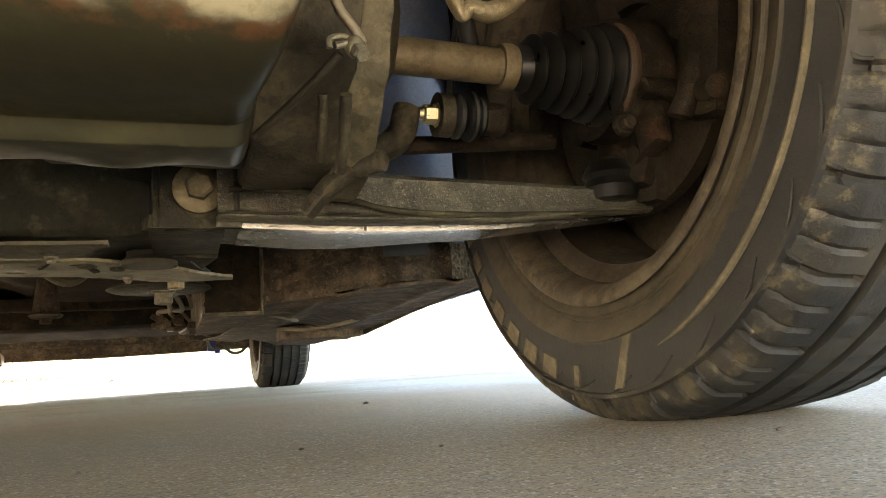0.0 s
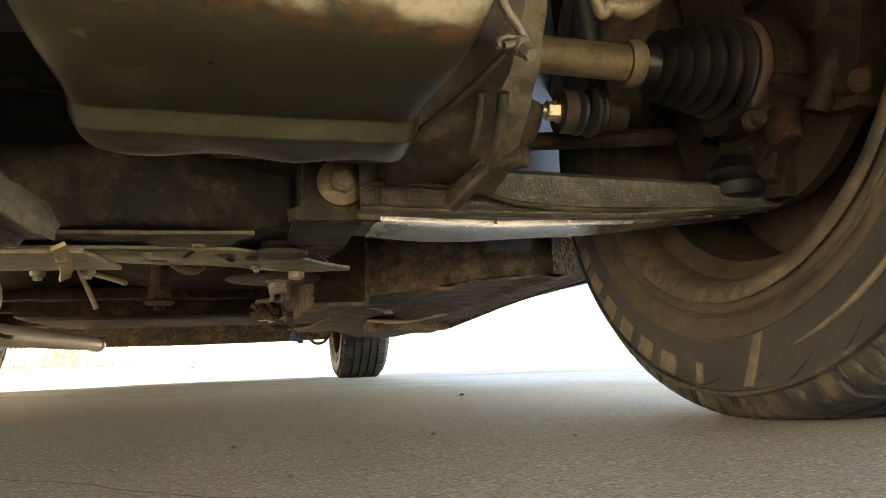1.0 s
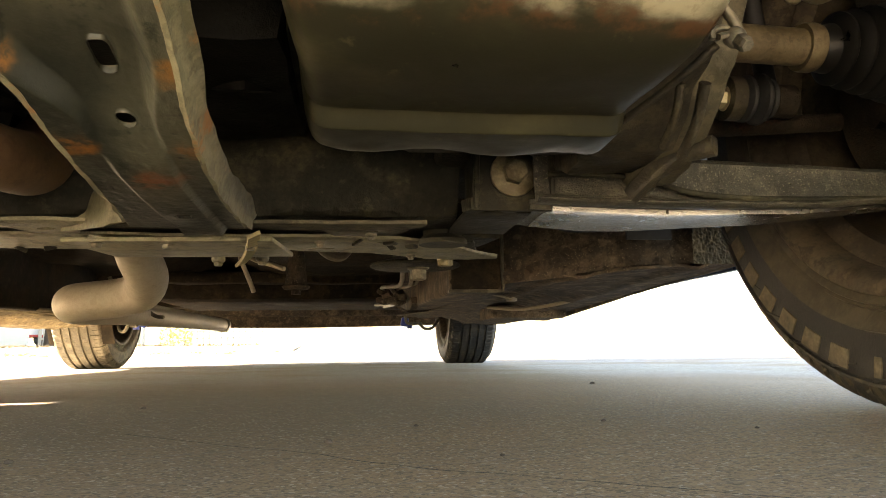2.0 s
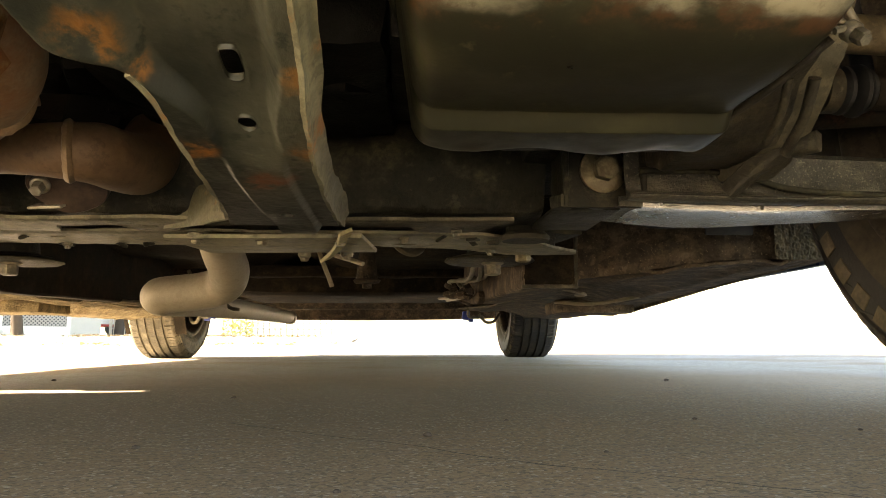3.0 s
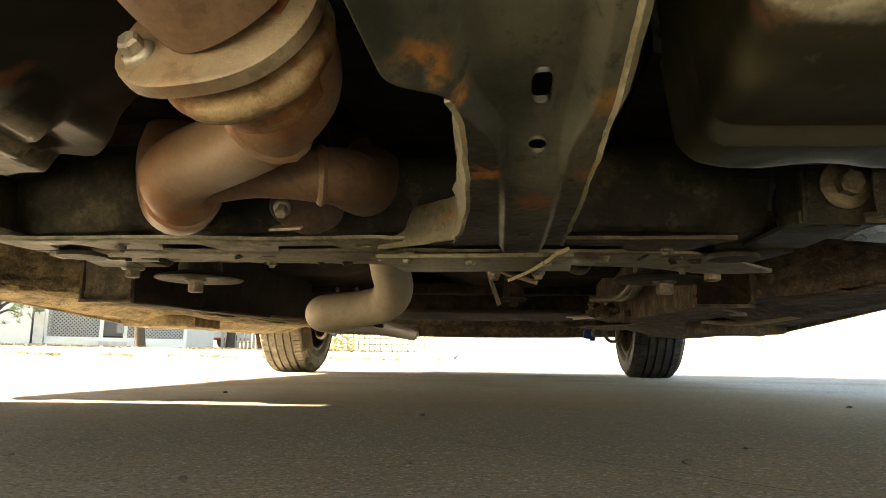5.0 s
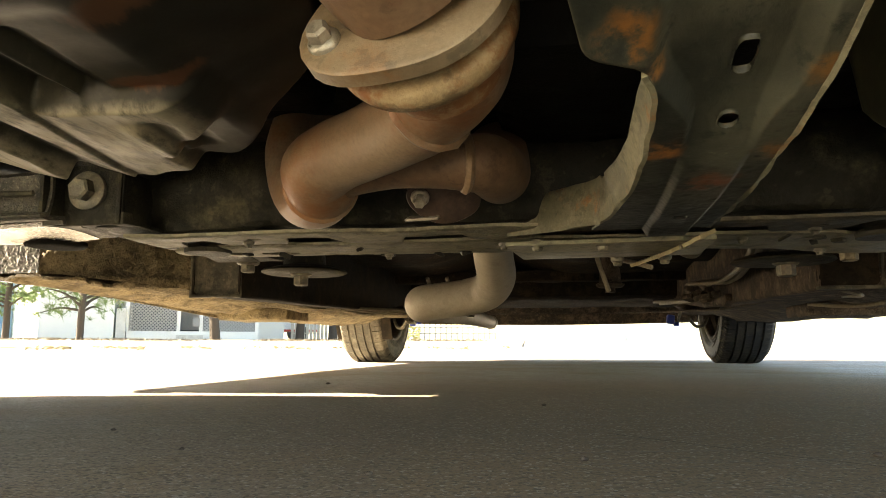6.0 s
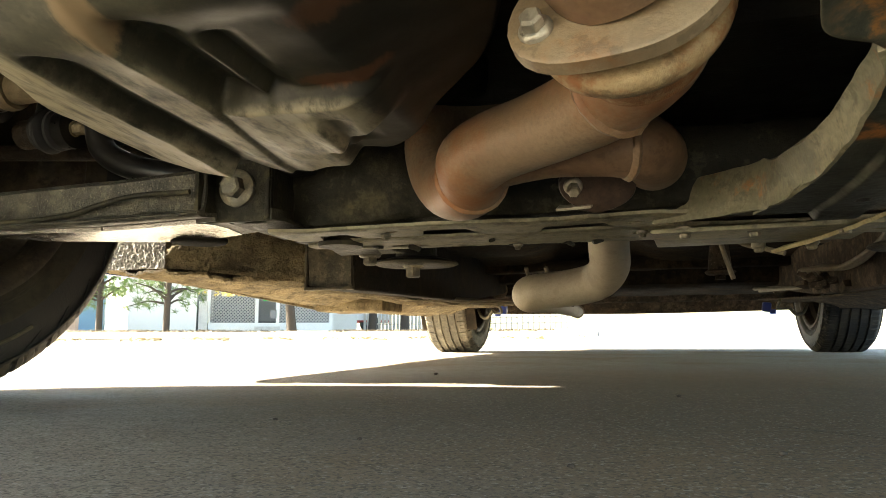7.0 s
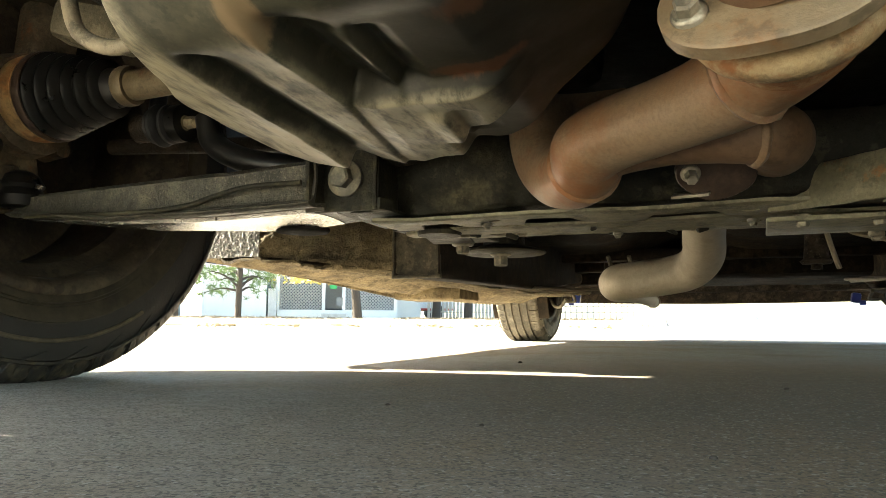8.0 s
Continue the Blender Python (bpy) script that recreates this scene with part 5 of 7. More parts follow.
engine = part("engine_block", engine_block(), M_BLOCK, car, "oily engine block, darkened for the shade in its gaps")
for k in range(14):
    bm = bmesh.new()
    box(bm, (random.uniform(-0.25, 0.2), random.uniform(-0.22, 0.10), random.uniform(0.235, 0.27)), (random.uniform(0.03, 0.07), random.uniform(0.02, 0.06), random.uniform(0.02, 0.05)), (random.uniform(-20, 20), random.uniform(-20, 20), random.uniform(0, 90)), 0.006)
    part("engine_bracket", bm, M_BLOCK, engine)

PAN_EDGE = [(-0.258, -0.300), (-0.284, -0.250), (-0.300, -0.212), (-0.319, -0.180), (-0.322, -0.145), (-0.314, -0.105), (-0.297, -0.074), (-0.276, -0.074), (-0.254, -0.078), (-0.237, -0.058), (-0.212, -0.055), (-0.190, -0.062), (-0.162, -0.064),
            (-0.143, -0.060), (-0.119, -0.085), (-0.0995, -0.107), (-0.083, -0.118), (-0.066, -0.131), (-0.052, -0.162), (-0.042, -0.206), (-0.036, -0.255), (-0.030, -0.305), (-0.06, -0.335), (-0.13, -0.345), (-0.20, -0.335)]


def sump_floor(x, y):
    """Height of the sump's underside: two long saw-tooth ribs, a short rib, and a lower shelf at the rear with its own short rib."""
    c2 = -0.2565
    z2 = soft(y, [(-0.27, 0.1875), (-0.2125, 0.1810), (-0.143, 0.1770), (-0.0856, 0.1715), (-0.05, 0.1705)])
    c1 = soft(y, [(-0.30, -0.2000), (-0.187, -0.2010), (-0.145, -0.2090), (-0.077, -0.2207), (-0.05, -0.223)])
    z1 = soft(y, [(-0.30, 0.1810), (-0.187, 0.1790), (-0.05, 0.1775)])
    live = ease((y + 0.283) / 0.030)
    slant = (x + 0.109) * 0.633 + (y + 0.141) * 0.774
    shelf = ease((y + 0.184 - 0.05 * (x + 0.2)) / 0.007) * ease((-0.100 - x) / 0.035) * max(ease((0.004 - slant) / 0.012), ease((-0.163 - x) / 0.012))
    if x < c2:
        z = z2 + 0.28 * (c2 - x)
    elif x < c1:
        d = x - c2
        z = z2 + (z1 - z2) * d / (c1 - c2) + 0.0125 * ease((y + 0.264) / 0.024) * ease(d / 0.006) * max(0.0, 1 - max(0.0, d - 0.009) / 0.026)
    else:
        d = x - c1
        right = 0.1905 * live + 0.1845 * (1 - live) + 0.50 * max(0.0, x + 0.120) * ease((x + 0.130) / 0.03)
        z = z1 + (right - z1) * ease(d / 0.008) + 0.0085 * live * ease(d / 0.007) * max(0.0, 1 - max(0.0, d - 0.011) / 0.020) * (1 - shelf)
        z += shelf * (0.1782 - right) * ease(d / 0.008) + 0.0030 * shelf * ease(d / 0.003) * max(0.0, 1 - d / 0.016)
    for ax, ay, bx, by, low, hollow in ((-0.1683, -0.252, -0.1718, -0.176, 0.0030, 0.0062), (-0.1560, -0.160, -0.1610, -0.078, 0.0045, 0.0040)):
        t = max(0.0, min(1.0, (y - ay) / (by - ay)))
        side = x - ax - t * (bx - ax)
        away = max(0.0, ay - y, y - by)
        ends = ease(min(t * 7, (1 - t) * 7) + 0.12) * math.exp(-(away / 0.005) ** 2)
        z -= low * math.exp(-(side / (0.0042 if side > 0 else 0.0090)) ** 2) * ends
        if side > 0:
            z += hollow * ease((side - 0.001) / 0.0050) * max(0.0, 1 - max(0.0, side - 0.007) / 0.014) * ends
    return z + 0.034 * ease((-0.262 - y) / 0.085) + 0.0007 * noise.noise(Vector((x * 50, y * 50, 0)))


def oil_pan():
    """Pressed engine sump: the outline at its floor, and walls that flare upwards."""
    bm = bmesh.new()
    edge = spline([(x, y, 0) for x, y in PAN_EDGE + PAN_EDGE[:1]], 18)[:-1]
    cx, cy = -0.165, -0.205
    n = len(edge)
    rings = []
    for k in range(111):
        f = k / 110
        rings.append([bm.verts.new((cx + (p.x - cx) * f, cy + (p.y - cy) * f, sump_floor(cx + (p.x - cx) * f, cy + (p.y - cy) * f))) for p in edge])
    for h, out in ((0.0025, 0.0015), (0.008, 0.003), (0.03, 0.005), (0.07, 0.008), (0.10, 0.010)):
        row = []
        for p, low in zip(edge, rings[110]):
            d = Vector((p.x - cx, p.y - cy, 0)).normalized()
            row.append(bm.verts.new((p.x + d.x * out, p.y + d.y * out, low.co.z + h)))
        rings.append(row)
    for a, b in zip(rings, rings[1:]):
        for k in range(n):
            bm.faces.new((a[k], a[(k + 1) % n], b[(k + 1) % n], b[k]))
    bmesh.ops.remove_doubles(bm, verts=bm.verts, dist=0.0003)
    return bm


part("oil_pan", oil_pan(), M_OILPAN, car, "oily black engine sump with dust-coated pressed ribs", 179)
ho = bmesh.new()
tube(ho, [(-0.410, -0.19, 0.300), (-0.404, -0.19, 0.270), (-0.396, -0.19, 0.250), (-0.382, -0.19, 0.239), (-0.364, -0.19, 0.233), (-0.350, -0.187, 0.236), (-0.330, -0.18, 0.252)], 0.0052, 14, 8)
part("coolant_hose", ho, M_CAST, car, "dusty grey hose looping above the sump")
ho = bmesh.new()
tube(ho, [(-0.302, -0.235, 0.30), (-0.300, -0.238, 0.270), (-0.286, -0.245, 0.250), (-0.278, -0.23, 0.236)], 0.006, 12, 8)
lathe(ho, [(0, 0.006), (0, 0.013), (0.004, 0.014), (0.010, 0.012), (0.010, 0.006)], (-0.302, -0.238, 0.265), (-0.4, -0.6, -0.4), 18)
part("pipe_clip", ho, M_SHAFT, car, "rusty bent pipe clip")

tube_strap = bmesh.new()
tube(tube_strap, [(0.528, -0.105, 0.290), (0.530, -0.105, 0.283), (0.534, -0.105, 0.275), (0.540, -0.105, 0.281), (0.554, -0.105, 0.280), (0.571, -0.105, 0.291), (0.583, -0.105, 0.305)], [0.006, 0.0055, 0.004, 0.006, 0.007, 0.007, 0.007], 12, 8)
part("hose_end", tube_strap, M_DULL, car, "dusty pale hose end with a strap")
mount = bmesh.new()
box(mount, (-0.492, -0.085, 0.308), (0.070, 0.030, 0.034), (0, 12, 18), 0.008)
bmesh.ops.subdivide_edges(mount, edges=[e for e in mount.edges if e.calc_length() > 0.015], cuts=3, use_grid_fill=True)
part("engine_mount", roughen(mount, 0.003, 0.02), M_CAST2, car, "dusty cast engine mount")


# ---- exhaust ----
ex = bmesh.new()
main = [(0.016, -0.225, 0.208), (0.0245, -0.194, 0.2035), (0.0210, -0.162, 0.196), (0.002, -0.134, 0.1870), (-0.020, -0.109, 0.1850), (-0.046, -0.083, 0.1850), (-0.073, -0.060, 0.1845), (-0.0920, -0.043, 0.1800), (-0.0965, -0.024, 0.1745),
        (-0.108, 0.000, 0.1730), (-0.126, 0.026, 0.180), (-0.141, 0.046, 0.200), (-0.146, 0.054, 0.228), (-0.135, 0.064, 0.26), (-0.09, 0.085, 0.28)]
tube(ex, main, [0.028, 0.0285, 0.0275, 0.0240, 0.0228, 0.0228, 0.0238, 0.0250, 0.0252, 0.0258, 0.0262, 0.0262, 0.0260, 0.025, 0.025], 36, 10)
exhaust = part("exhaust_downpipe", ex, M_EXHAUST, car, "heat-tinted brown exhaust downpipe", 70)
br_ = bmesh.new()
tube(br_, [(-0.095, -0.020, 0.1770), (-0.072, -0.034, 0.1790), (-0.040, -0.043, 0.1800), (-0.010, -0.050, 0.1790), (0.010, -0.050, 0.1785), (0.0235, -0.038, 0.1800), (0.028, -0.012, 0.1820), (0.027, 0.030, 0.192), (0.022, 0.07, 0.222), (0.015, 0.14, 0.262), (0.015, 0.25, 0.262), (-0.01, 0.34, 0.24)],
     [0.019, 0.0160, 0.0150, 0.0165, 0.0185, 0.0205, 0.0215, 0.023, 0.024, 0.024, 0.024, 0.024], 32, 10)
# darker brown than the downpipe: the shadow behind the bend is painted in
part("branch_pipe", br_, M_CAT, exhaust, "reddish branch pipe behind the bend, darkened for its shadow", 70)
for c, d, r in (((0.004, -0.136, 0.1878), (-0.66, 0.74, -0.16), 0.0258), ((-0.0985, -0.0190, 0.1740), (-0.42, 0.90, -0.10), 0.0262), ((0.011, -0.0498, 0.1785), (0.93, 0.32, 0.05), 0.0195)):
    wb = bmesh.new()
    lathe(wb, [(-0.004, r - 0.003), (-0.0025, r), (0, r + 0.0014), (0.0025, r), (0.004, r - 0.003)], c, d, 40)
    part("weld_seam", roughen(wb, 0.0008, 0.004), M_EXHAUST, exhaust, "raised weld seam")


def oval_flange(c, axis, long_dir, r, reach, thick, lug=0.016, one=False):
    """Two-bolt flange: a round plate drawn out to a lug at each end."""
    bm = bmesh.new()
    z = Vector(axis).normalized()
    x = Vector(long_dir)
    x = (x - z * x.dot(z)).normalized()
    y = z.cross(x)
    pts = []
    for k in range(48):
        a = 2 * math.pi * k / 48
        rr = r + (reach + lug - r) * max(0.0, math.cos(a) if one else abs(math.cos(a))) ** 5
        pts.append(Vector(c) + x * math.cos(a) * rr + y * math.sin(a) * rr)
    rings = []
    for h, k in ((0, 0.97), (0.001, 1.0), (thick - 0.001, 1.0), (thick, 0.97)):
        rings.append([bm.verts.new(Vector(c) + (p - Vector(c)) * k + z * h) for p in pts])
    for a, b in zip(rings, rings[1:]):
        for i in range(48):
            bm.faces.new((a[i], a[(i + 1) % 48], b[(i + 1) % 48], b[i]))
    bm.faces.new(rings[0])
    bm.faces.new(rings[-1])
    return bm, Vector(c) + x * reach, Vector(c) - x * reach


ax = Vector((0.18, 0.91, -0.36)).normalized()
cf = Vector((0.017, -0.209, 0.2035))
fa, b1, b2 = oval_flange(cf - ax * 0.016 + Vector((0.001, -0.002, -0.005)), ax, (-0.88, 0, -0.45), 0.0405, 0.043, 0.009, 0.012, True)
part("front_flange", fa, M_FLANGE, exhaust, "dusty steel flange")
fa = bmesh.new()
lathe(fa, [(0.001, 0.030), (0.001, 0.039), (0.003, 0.0418), (0.008, 0.0428), (0.013, 0.0412), (0.018, 0.0355), (0.024, 0.0310), (0.036, 0.0275)], cf + Vector((-0.0035, 0, -0.003)), ax, 48)
part("flared_collar", fa, M_ORANGE, exhaust, "orange-rusted flared collar", 60)
for b in (b1,):
    bo = bmesh.new()
    hexbolt(bo, b - ax * 0.001, -ax, 0.0052, 0.0065, 0.0075)
    part("flange_bolt", bo, M_STEEL, exhaust, "bright hexagon bolt head")
ct = bmesh.new()
c0 = cf - ax * 0.014
tube(ct, [c0, c0 + Vector((-0.010, -0.022, 0.014)), c0 + Vector((-0.024, -0.050, 0.040)), c0 + Vector((-0.036, -0.075, 0.080)), c0 + Vector((-0.042, -0.09, 0.16)), c0 + Vector((-0.042, -0.09, 0.30))], [0.033, 0.037, 0.048, 0.055, 0.058, 0.055], 36, 8)
part("catalyst", ct, M_CAT, exhaust, "brown heat-stained catalyst body")
fa, s1, s2 = oval_flange((-0.012, 0.002, 0.170), (0.1, -0.75, -0.6), (-1, -0.2, 0.1), 0.021, 0.016, 0.008, 0.011)
part("small_flange", fa, M_OLDIRON, exhaust, "dark rusty small flange")
for b in (s1,):
    bo = bmesh.new()
    hexbolt(bo, b + Vector((0.000, -0.007, -0.006)), (0.1, -0.75, -0.6), 0.0046, 0.0085, 0.0068)
    part("small_flange_nut", bo, M_STEEL, exhaust, "bright flange nut")
tb = bmesh.new()
box(tb, (-0.028, 0.006, 0.1535), (0.026, 0.010, 0.002), (25, 0, -12), 0.0005)
part("heat_tab", tb, M_STEEL, exhaust, "bright bent metal tab")

# rear pipe
rp = bmesh.new()
tube(rp, [(-0.01, 0.36, 0.235), (-0.018, 0.405, 0.205), (-0.020, 0.450, 0.180), (-0.022, 0.500, 0.158), (-0.040, 0.540, 0.142), (-0.075, 0.556, 0.134), (-0.115, 0.562, 0.130), (-0.140, 0.575, 0.128), (-0.150, 0.605, 0.127), (-0.150, 0.66, 0.127), (-0.155, 0.9, 0.132), (-0.172, 1.4, 0.141), (-0.200, 2.14, 0.154)],
     [0.026, 0.0265, 0.027, 0.028, 0.028, 0.0275, 0.0275, 0.028, 0.028, 0.027, 0.0235, 0.0225, 0.0225], 32, 9)
rear_pipe = part("exhaust_pipe", rp, M_PIPE, car, "dull pale exhaust pipe with a tight bend", 70)
ri = bmesh.new()
lathe(ri, [(0, 0.022), (0, 0.026), (0.03, 0.0265), (0.05, 0.026), (0.05, 0.022)], (-0.1985, 2.10, 0.1535), (-0.035, 1, 0.016), 28)
part("pipe_joint", ri, M_PIPE, rear_pipe, "pipe coupling")
ri = bmesh.new()
for x, y in ((-0.101, 0.534), (-0.098, 0.535)):
    box(ri, (x, y, 0.135), (0.003, 0.002, 0.005), (0, 0, 0), 0.0005)
part("pipe_spot", ri, M_BLACK, rear_pipe, "dark rust spot")
hg = bmesh.new()
for x0 in (-0.20, -0.16):
    tube(hg, [(x0, 0.90, 0.20), (x0 + 0.01, 0.93, 0.155), (x0 + 0.03, 0.95, 0.130), (x0 + 0.05, 0.95, 0.125)], 0.004, 8, 6)
part("pipe_hanger", hg, M_FRAME, rear_pipe, "thin bent pipe hanger")


# ---- underbody ----
def floor_panel():
    """Floor with pressed channels and a tunnel down the middle."""
    bm = bmesh.new()

    def place(u, v):
        x, y = -0.80 + 1.60 * u, 0.42 + 2.75 * v
        z = 0.262 + 0.06 * bulge(x, -0.08, 0.10) + 0.010 * math.sin(y * 16) * (0.3 + 0.7 * bulge(abs(x), 0.35, 0.2)) + 0.06 * ease((y - 2.3) / 0.2)
        z += 0.006 * noise.noise(Vector((x * 6, y * 6, 0)))
        return Vector((x, y, z))
    return sheet(bm, place, 60, 90, 0.004)


floor = part("floor_panel", floor_panel(), M_DARK, car, "dark undercoated floor pan")
for y, z, h, x0, x1 in ((1.42, 0.236, 0.03, -0.42, 0.42), (1.62, 0.222, 0.03, -0.5, 0.5), (1.95, 0.205, 0.045, -0.5, 0.5)):
    cb = bmesh.new()
    box(cb, ((x0 + x1) / 2, y, z + h / 2), (x1 - x0, 0.05, h), (0, 0, 0), 0.008)
    bmesh.ops.subdivide_edges(cb, edges=[e for e in cb.edges if e.calc_length() > 0.1], cuts=20, use_grid_fill=True)
    part("floor_crossbar", roughen(cb, 0.004, 0.05), M_DARK, car, "brown-dusted floor crossbar")
tk = bmesh.new()
box(tk, (0.10, 1.80, 0.245), (0.80, 0.50, 0.09), (0, 0, 0), 0.03)
bmesh.ops.subdivide_edges(tk, edges=[e for e in tk.edges if e.calc_length() > 0.1], cuts=12, use_grid_fill=True)
tank = part("fuel_tank", roughen(tk, 0.004, 0.06), M_DARK, car, "brown dusty fuel tank")
dp = bmesh.new()
lathe(dp, [(0, 0.007), (0, 0.009), (0.008, 0.009), (0.009, 0.022), (0.014, 0.026), (0.018, 0.02), (0.10, 0.012)], (0.156, 0.80, 0.158), (0, 0, 1), 20)
part("floor_plug", dp, M_BROWN, floor, "dusty rubber plug in the floor")
ax_ = bmesh.new()
tube(ax_, [(-0.62, 2.43, 0.235), (-0.3, 2.43, 0.232), (0.3, 2.43, 0.232), (0.62, 2.43, 0.235)], 0.035, 20, 5)
axle = part("rear_axle_beam", ax_, M_BROWN, car, "brown dusty rear axle beam")
bw = bmesh.new()


def valance(u, v):
    x = -0.80 + 1.6 * u
    return Vector((x, 3.02 - 0.25 * abs(2 * u - 1) ** 3 + 0.05 * v, 0.170 + 0.16 * v + 0.006 * abs(2 * u - 1)))


sheet(bw, valance, 30, 6, 0.006)
part("rear_valance", bw, M_BROWN, car, "brown dusty rear valance")
for s in (1, -1):
    mat_wall = M_BROWN if s > 0 else M_TAN
    # trailing arm and blue-capped damper foot
    ta = bmesh.new()
    tube(ta, [(s * 0.42, 1.75, 0.215), (s * 0.50, 2.05, 0.20), (s * 0.56, 2.30, 0.205), (s * 0.60, 2.42, 0.225)], [0.03, 0.026, 0.024, 0.03], 14, 6)
    part("trailing_arm", ta, M_BROWN, car, "dusty rear trailing arm")
    cp = bmesh.new()
    box(cp, (s * 0.47, 2.10 if s < 0 else 2.27, 0.165), (0.030, 0.03, 0.036), (0, 8, 0), 0.008)
    lathe(cp, [(0, 0.006), (0, 0.009), (0.02, 0.009)], (s * 0.48, 2.10 if s < 0 else 2.27, 0.148), (s, 0, 0), 12)
    part("damper_foot", cp, M_BLUECAP, car, "small blue cap at the rear suspension")
    rl = bmesh.new()
    tube(rl, [(s * 0.50, 2.05, 0.16), (s * 0.53, 2.10, 0.135), (s * 0.57, 2.18, 0.14), (s * 0.60, 2.25, 0.17)], 0.006, 10, 6)
    tube(rl, [(s * 0.44, 1.85, 0.17), (s * 0.46, 2.0, 0.15), (s * 0.52, 2.12, 0.155)], 0.005, 10, 6)
    part("brake_pipe", rl, M_FRAME, car, "bent brake pipe by the rear wheel")

    # wall behind the front wheel: sill end, toe panel, rail end
    wall = bmesh.new()
    path = [(0.815, 0.372), (0.63, 0.380), (0.545, 0.418), (0.462, 0.455), (0.462, 0.456)]

    def toe(u, v, s=s):
        i = u * 3
        k = min(int(i), 2)
        f = i - k
        x = path[k][0] + (path[k + 1][0] - path[k][0]) * f
        y = path[k][1] + (path[k + 1][1] - path[k][1]) * f
        low = interp(x, [(0.462, 0.143), (0.63, 0.162), (0.815, 0.168)])
        d = 0.004 * noise.noise(Vector((x * 20 * s, v * 6, 2))) + 0.003 * noise.noise(Vector((x * 70 * s, v * 22, 7))) + 0.0018 * noise.noise(Vector((x * 210 * s, v * 60, 7)))
        z = low + (0.42 - low) * v
        # two pressed ledges run across the panel
        step = 0.004 * ease((0.163 + 0.02 * (x - 0.5) - z) / 0.004) + 0.003 * ease((0.190 - z) / 0.005)
        return Vector((s * x, y + d + 0.06 * v * v - step * ease((0.60 - x) / 0.02), z))
    sheet(wall, toe, 130, 90)
    tw = part("toe_panel", wall, mat_wall, car, "dusty toe panel behind the front wheel", 60)
    # coarse stone guard on the sill's front end
    cg = bmesh.new()

    def guard(u, v, s=s):
        x = (0.645 if s < 0 else 0.700) + (0.165 if s < 0 else 0.110) * u
        z = 0.162 + 0.093 * v
        d = 0.0018 * noise.noise(Vector((x * 330, z * 330, s))) + 0.0012 * noise.noise(Vector((x * 150, z * 150, 5)))
        return Vector((s * x, 0.364 + d, z))
    sheet(cg, guard, 190, 100)
    # sun side pale with bounced light, other side dark with shade, both painted
    part("stone_guard", cg, M_COARSE if s < 0 else M_FRAME, tw, "coarse grey stone-guard coating" if s < 0 else "stone-guard coating, painted darker on the shadow side")

    # underside between rail and sill
    us = bmesh.new()

    crust = 1.0 if s < 0 else 0.2

    def under(u, v, s=s, crust=crust):
        y = 0.40 + 1.85 * v
        xi = interp(y, [(0.4, 0.50), (0.46, 0.462), (2.2, 0.44)])
        x = xi + (0.79 - xi) * u
        yy = y + (interp(x, [(0.462, 0.450), (0.545, 0.413), (0.63, 0.375), (0.815, 0.367)]) - 0.40) * max(0.0, 1 - v / 0.12)
        zi = interp(y, [(0.40, 0.147), (0.9, 0.146), (1.3, 0.150), (2.25, 0.19)])
        zo = interp(y, [(0.40, 0.167), (0.75, 0.155), (1.25, 0.1385), (1.9, 0.142), (2.25, 0.150)])
        z = zi + (zo - zi) * u + 0.016 * bulge(u, 0.45, 0.16) * ease((y - 0.6) / 0.2) - 0.006 * bulge(u, 0.72, 0.05) - 0.005 * bulge(u, 0.22 + 0.1 * v, 0.04) + crust * (0.003 * noise.noise(Vector((x * 60, y * 5, s))) * (1 - 0.7 * u) - 0.0045 * ((u * 5 + 0.7 * noise.noise(Vector((y * 2.2, s, 3))) + y * 0.9) % 1.0) * (1 - 0.5 * u) + 0.0026 * noise.noise(Vector((x * 150, y * 22, s))) + 0.0014 * noise.noise(Vector((x * 260, y * 130, s))))
        return Vector((s * x, yy, z))
    plate_sheet(us, under, 120, 380, 0.004, lambda p: True)
    part("side_floor", us, mat_wall, car, "dust-caked floor side", 60)
    sl = bmesh.new()

    def sill(u, v, s=s):
        y = 0.372 + 1.75 * u
        zb = interp(y, [(0.37, 0.166), (0.75, 0.152), (1.17, 0.1305), (1.24, 0.1305), (1.27, 0.137), (2.12, 0.145)])
        prof = [(0.772, 0.030), (0.775, 0.0), (0.780, 0.0), (0.784, 0.012), (0.806, 0.018), (0.818, 0.05), (0.82, 0.12)]
        i = v * 6
        k = min(int(i), 5)
        f = i - k
        return Vector((s * (prof[k][0] + (prof[k + 1][0] - prof[k][0]) * f), y, zb + prof[k][1] + (prof[k + 1][1] - prof[k][1]) * f + 0.0012 * noise.noise(Vector((y * 30, v * 3, s)))))
    sheet(sl, sill, 120, 18, 0.002)
    part("sill", sl, mat_wall, car, "dusty sill with its pinch seam", 60)
    # chassis rail with its square front end
    rb = bmesh.new()

    def rail(u, v, s=s):
        y = 0.452 + 1.25 * u
        zb = interp(y, [(0.45, 0.131), (0.60, 0.135), (1.2, 0.150), (1.7, 0.20)])
        ring = [(0.388, 0.13), (0.388, 0.004), (0.392, 0.0), (0.458, 0.003), (0.463, 0.008), (0.463, 0.13)]
        i = v * 5
        k = min(int(i), 4)
        f = i - k
        return Vector((s * (ring[k][0] + (ring[k + 1][0] - ring[k][0]) * f), y, zb + ring[k][1] + (ring[k + 1][1] - ring[k][1]) * f + 0.001 * noise.noise(Vector((y * 7, v * 9, s)))))
    sheet(rb, rail, 60, 25, 0.003)
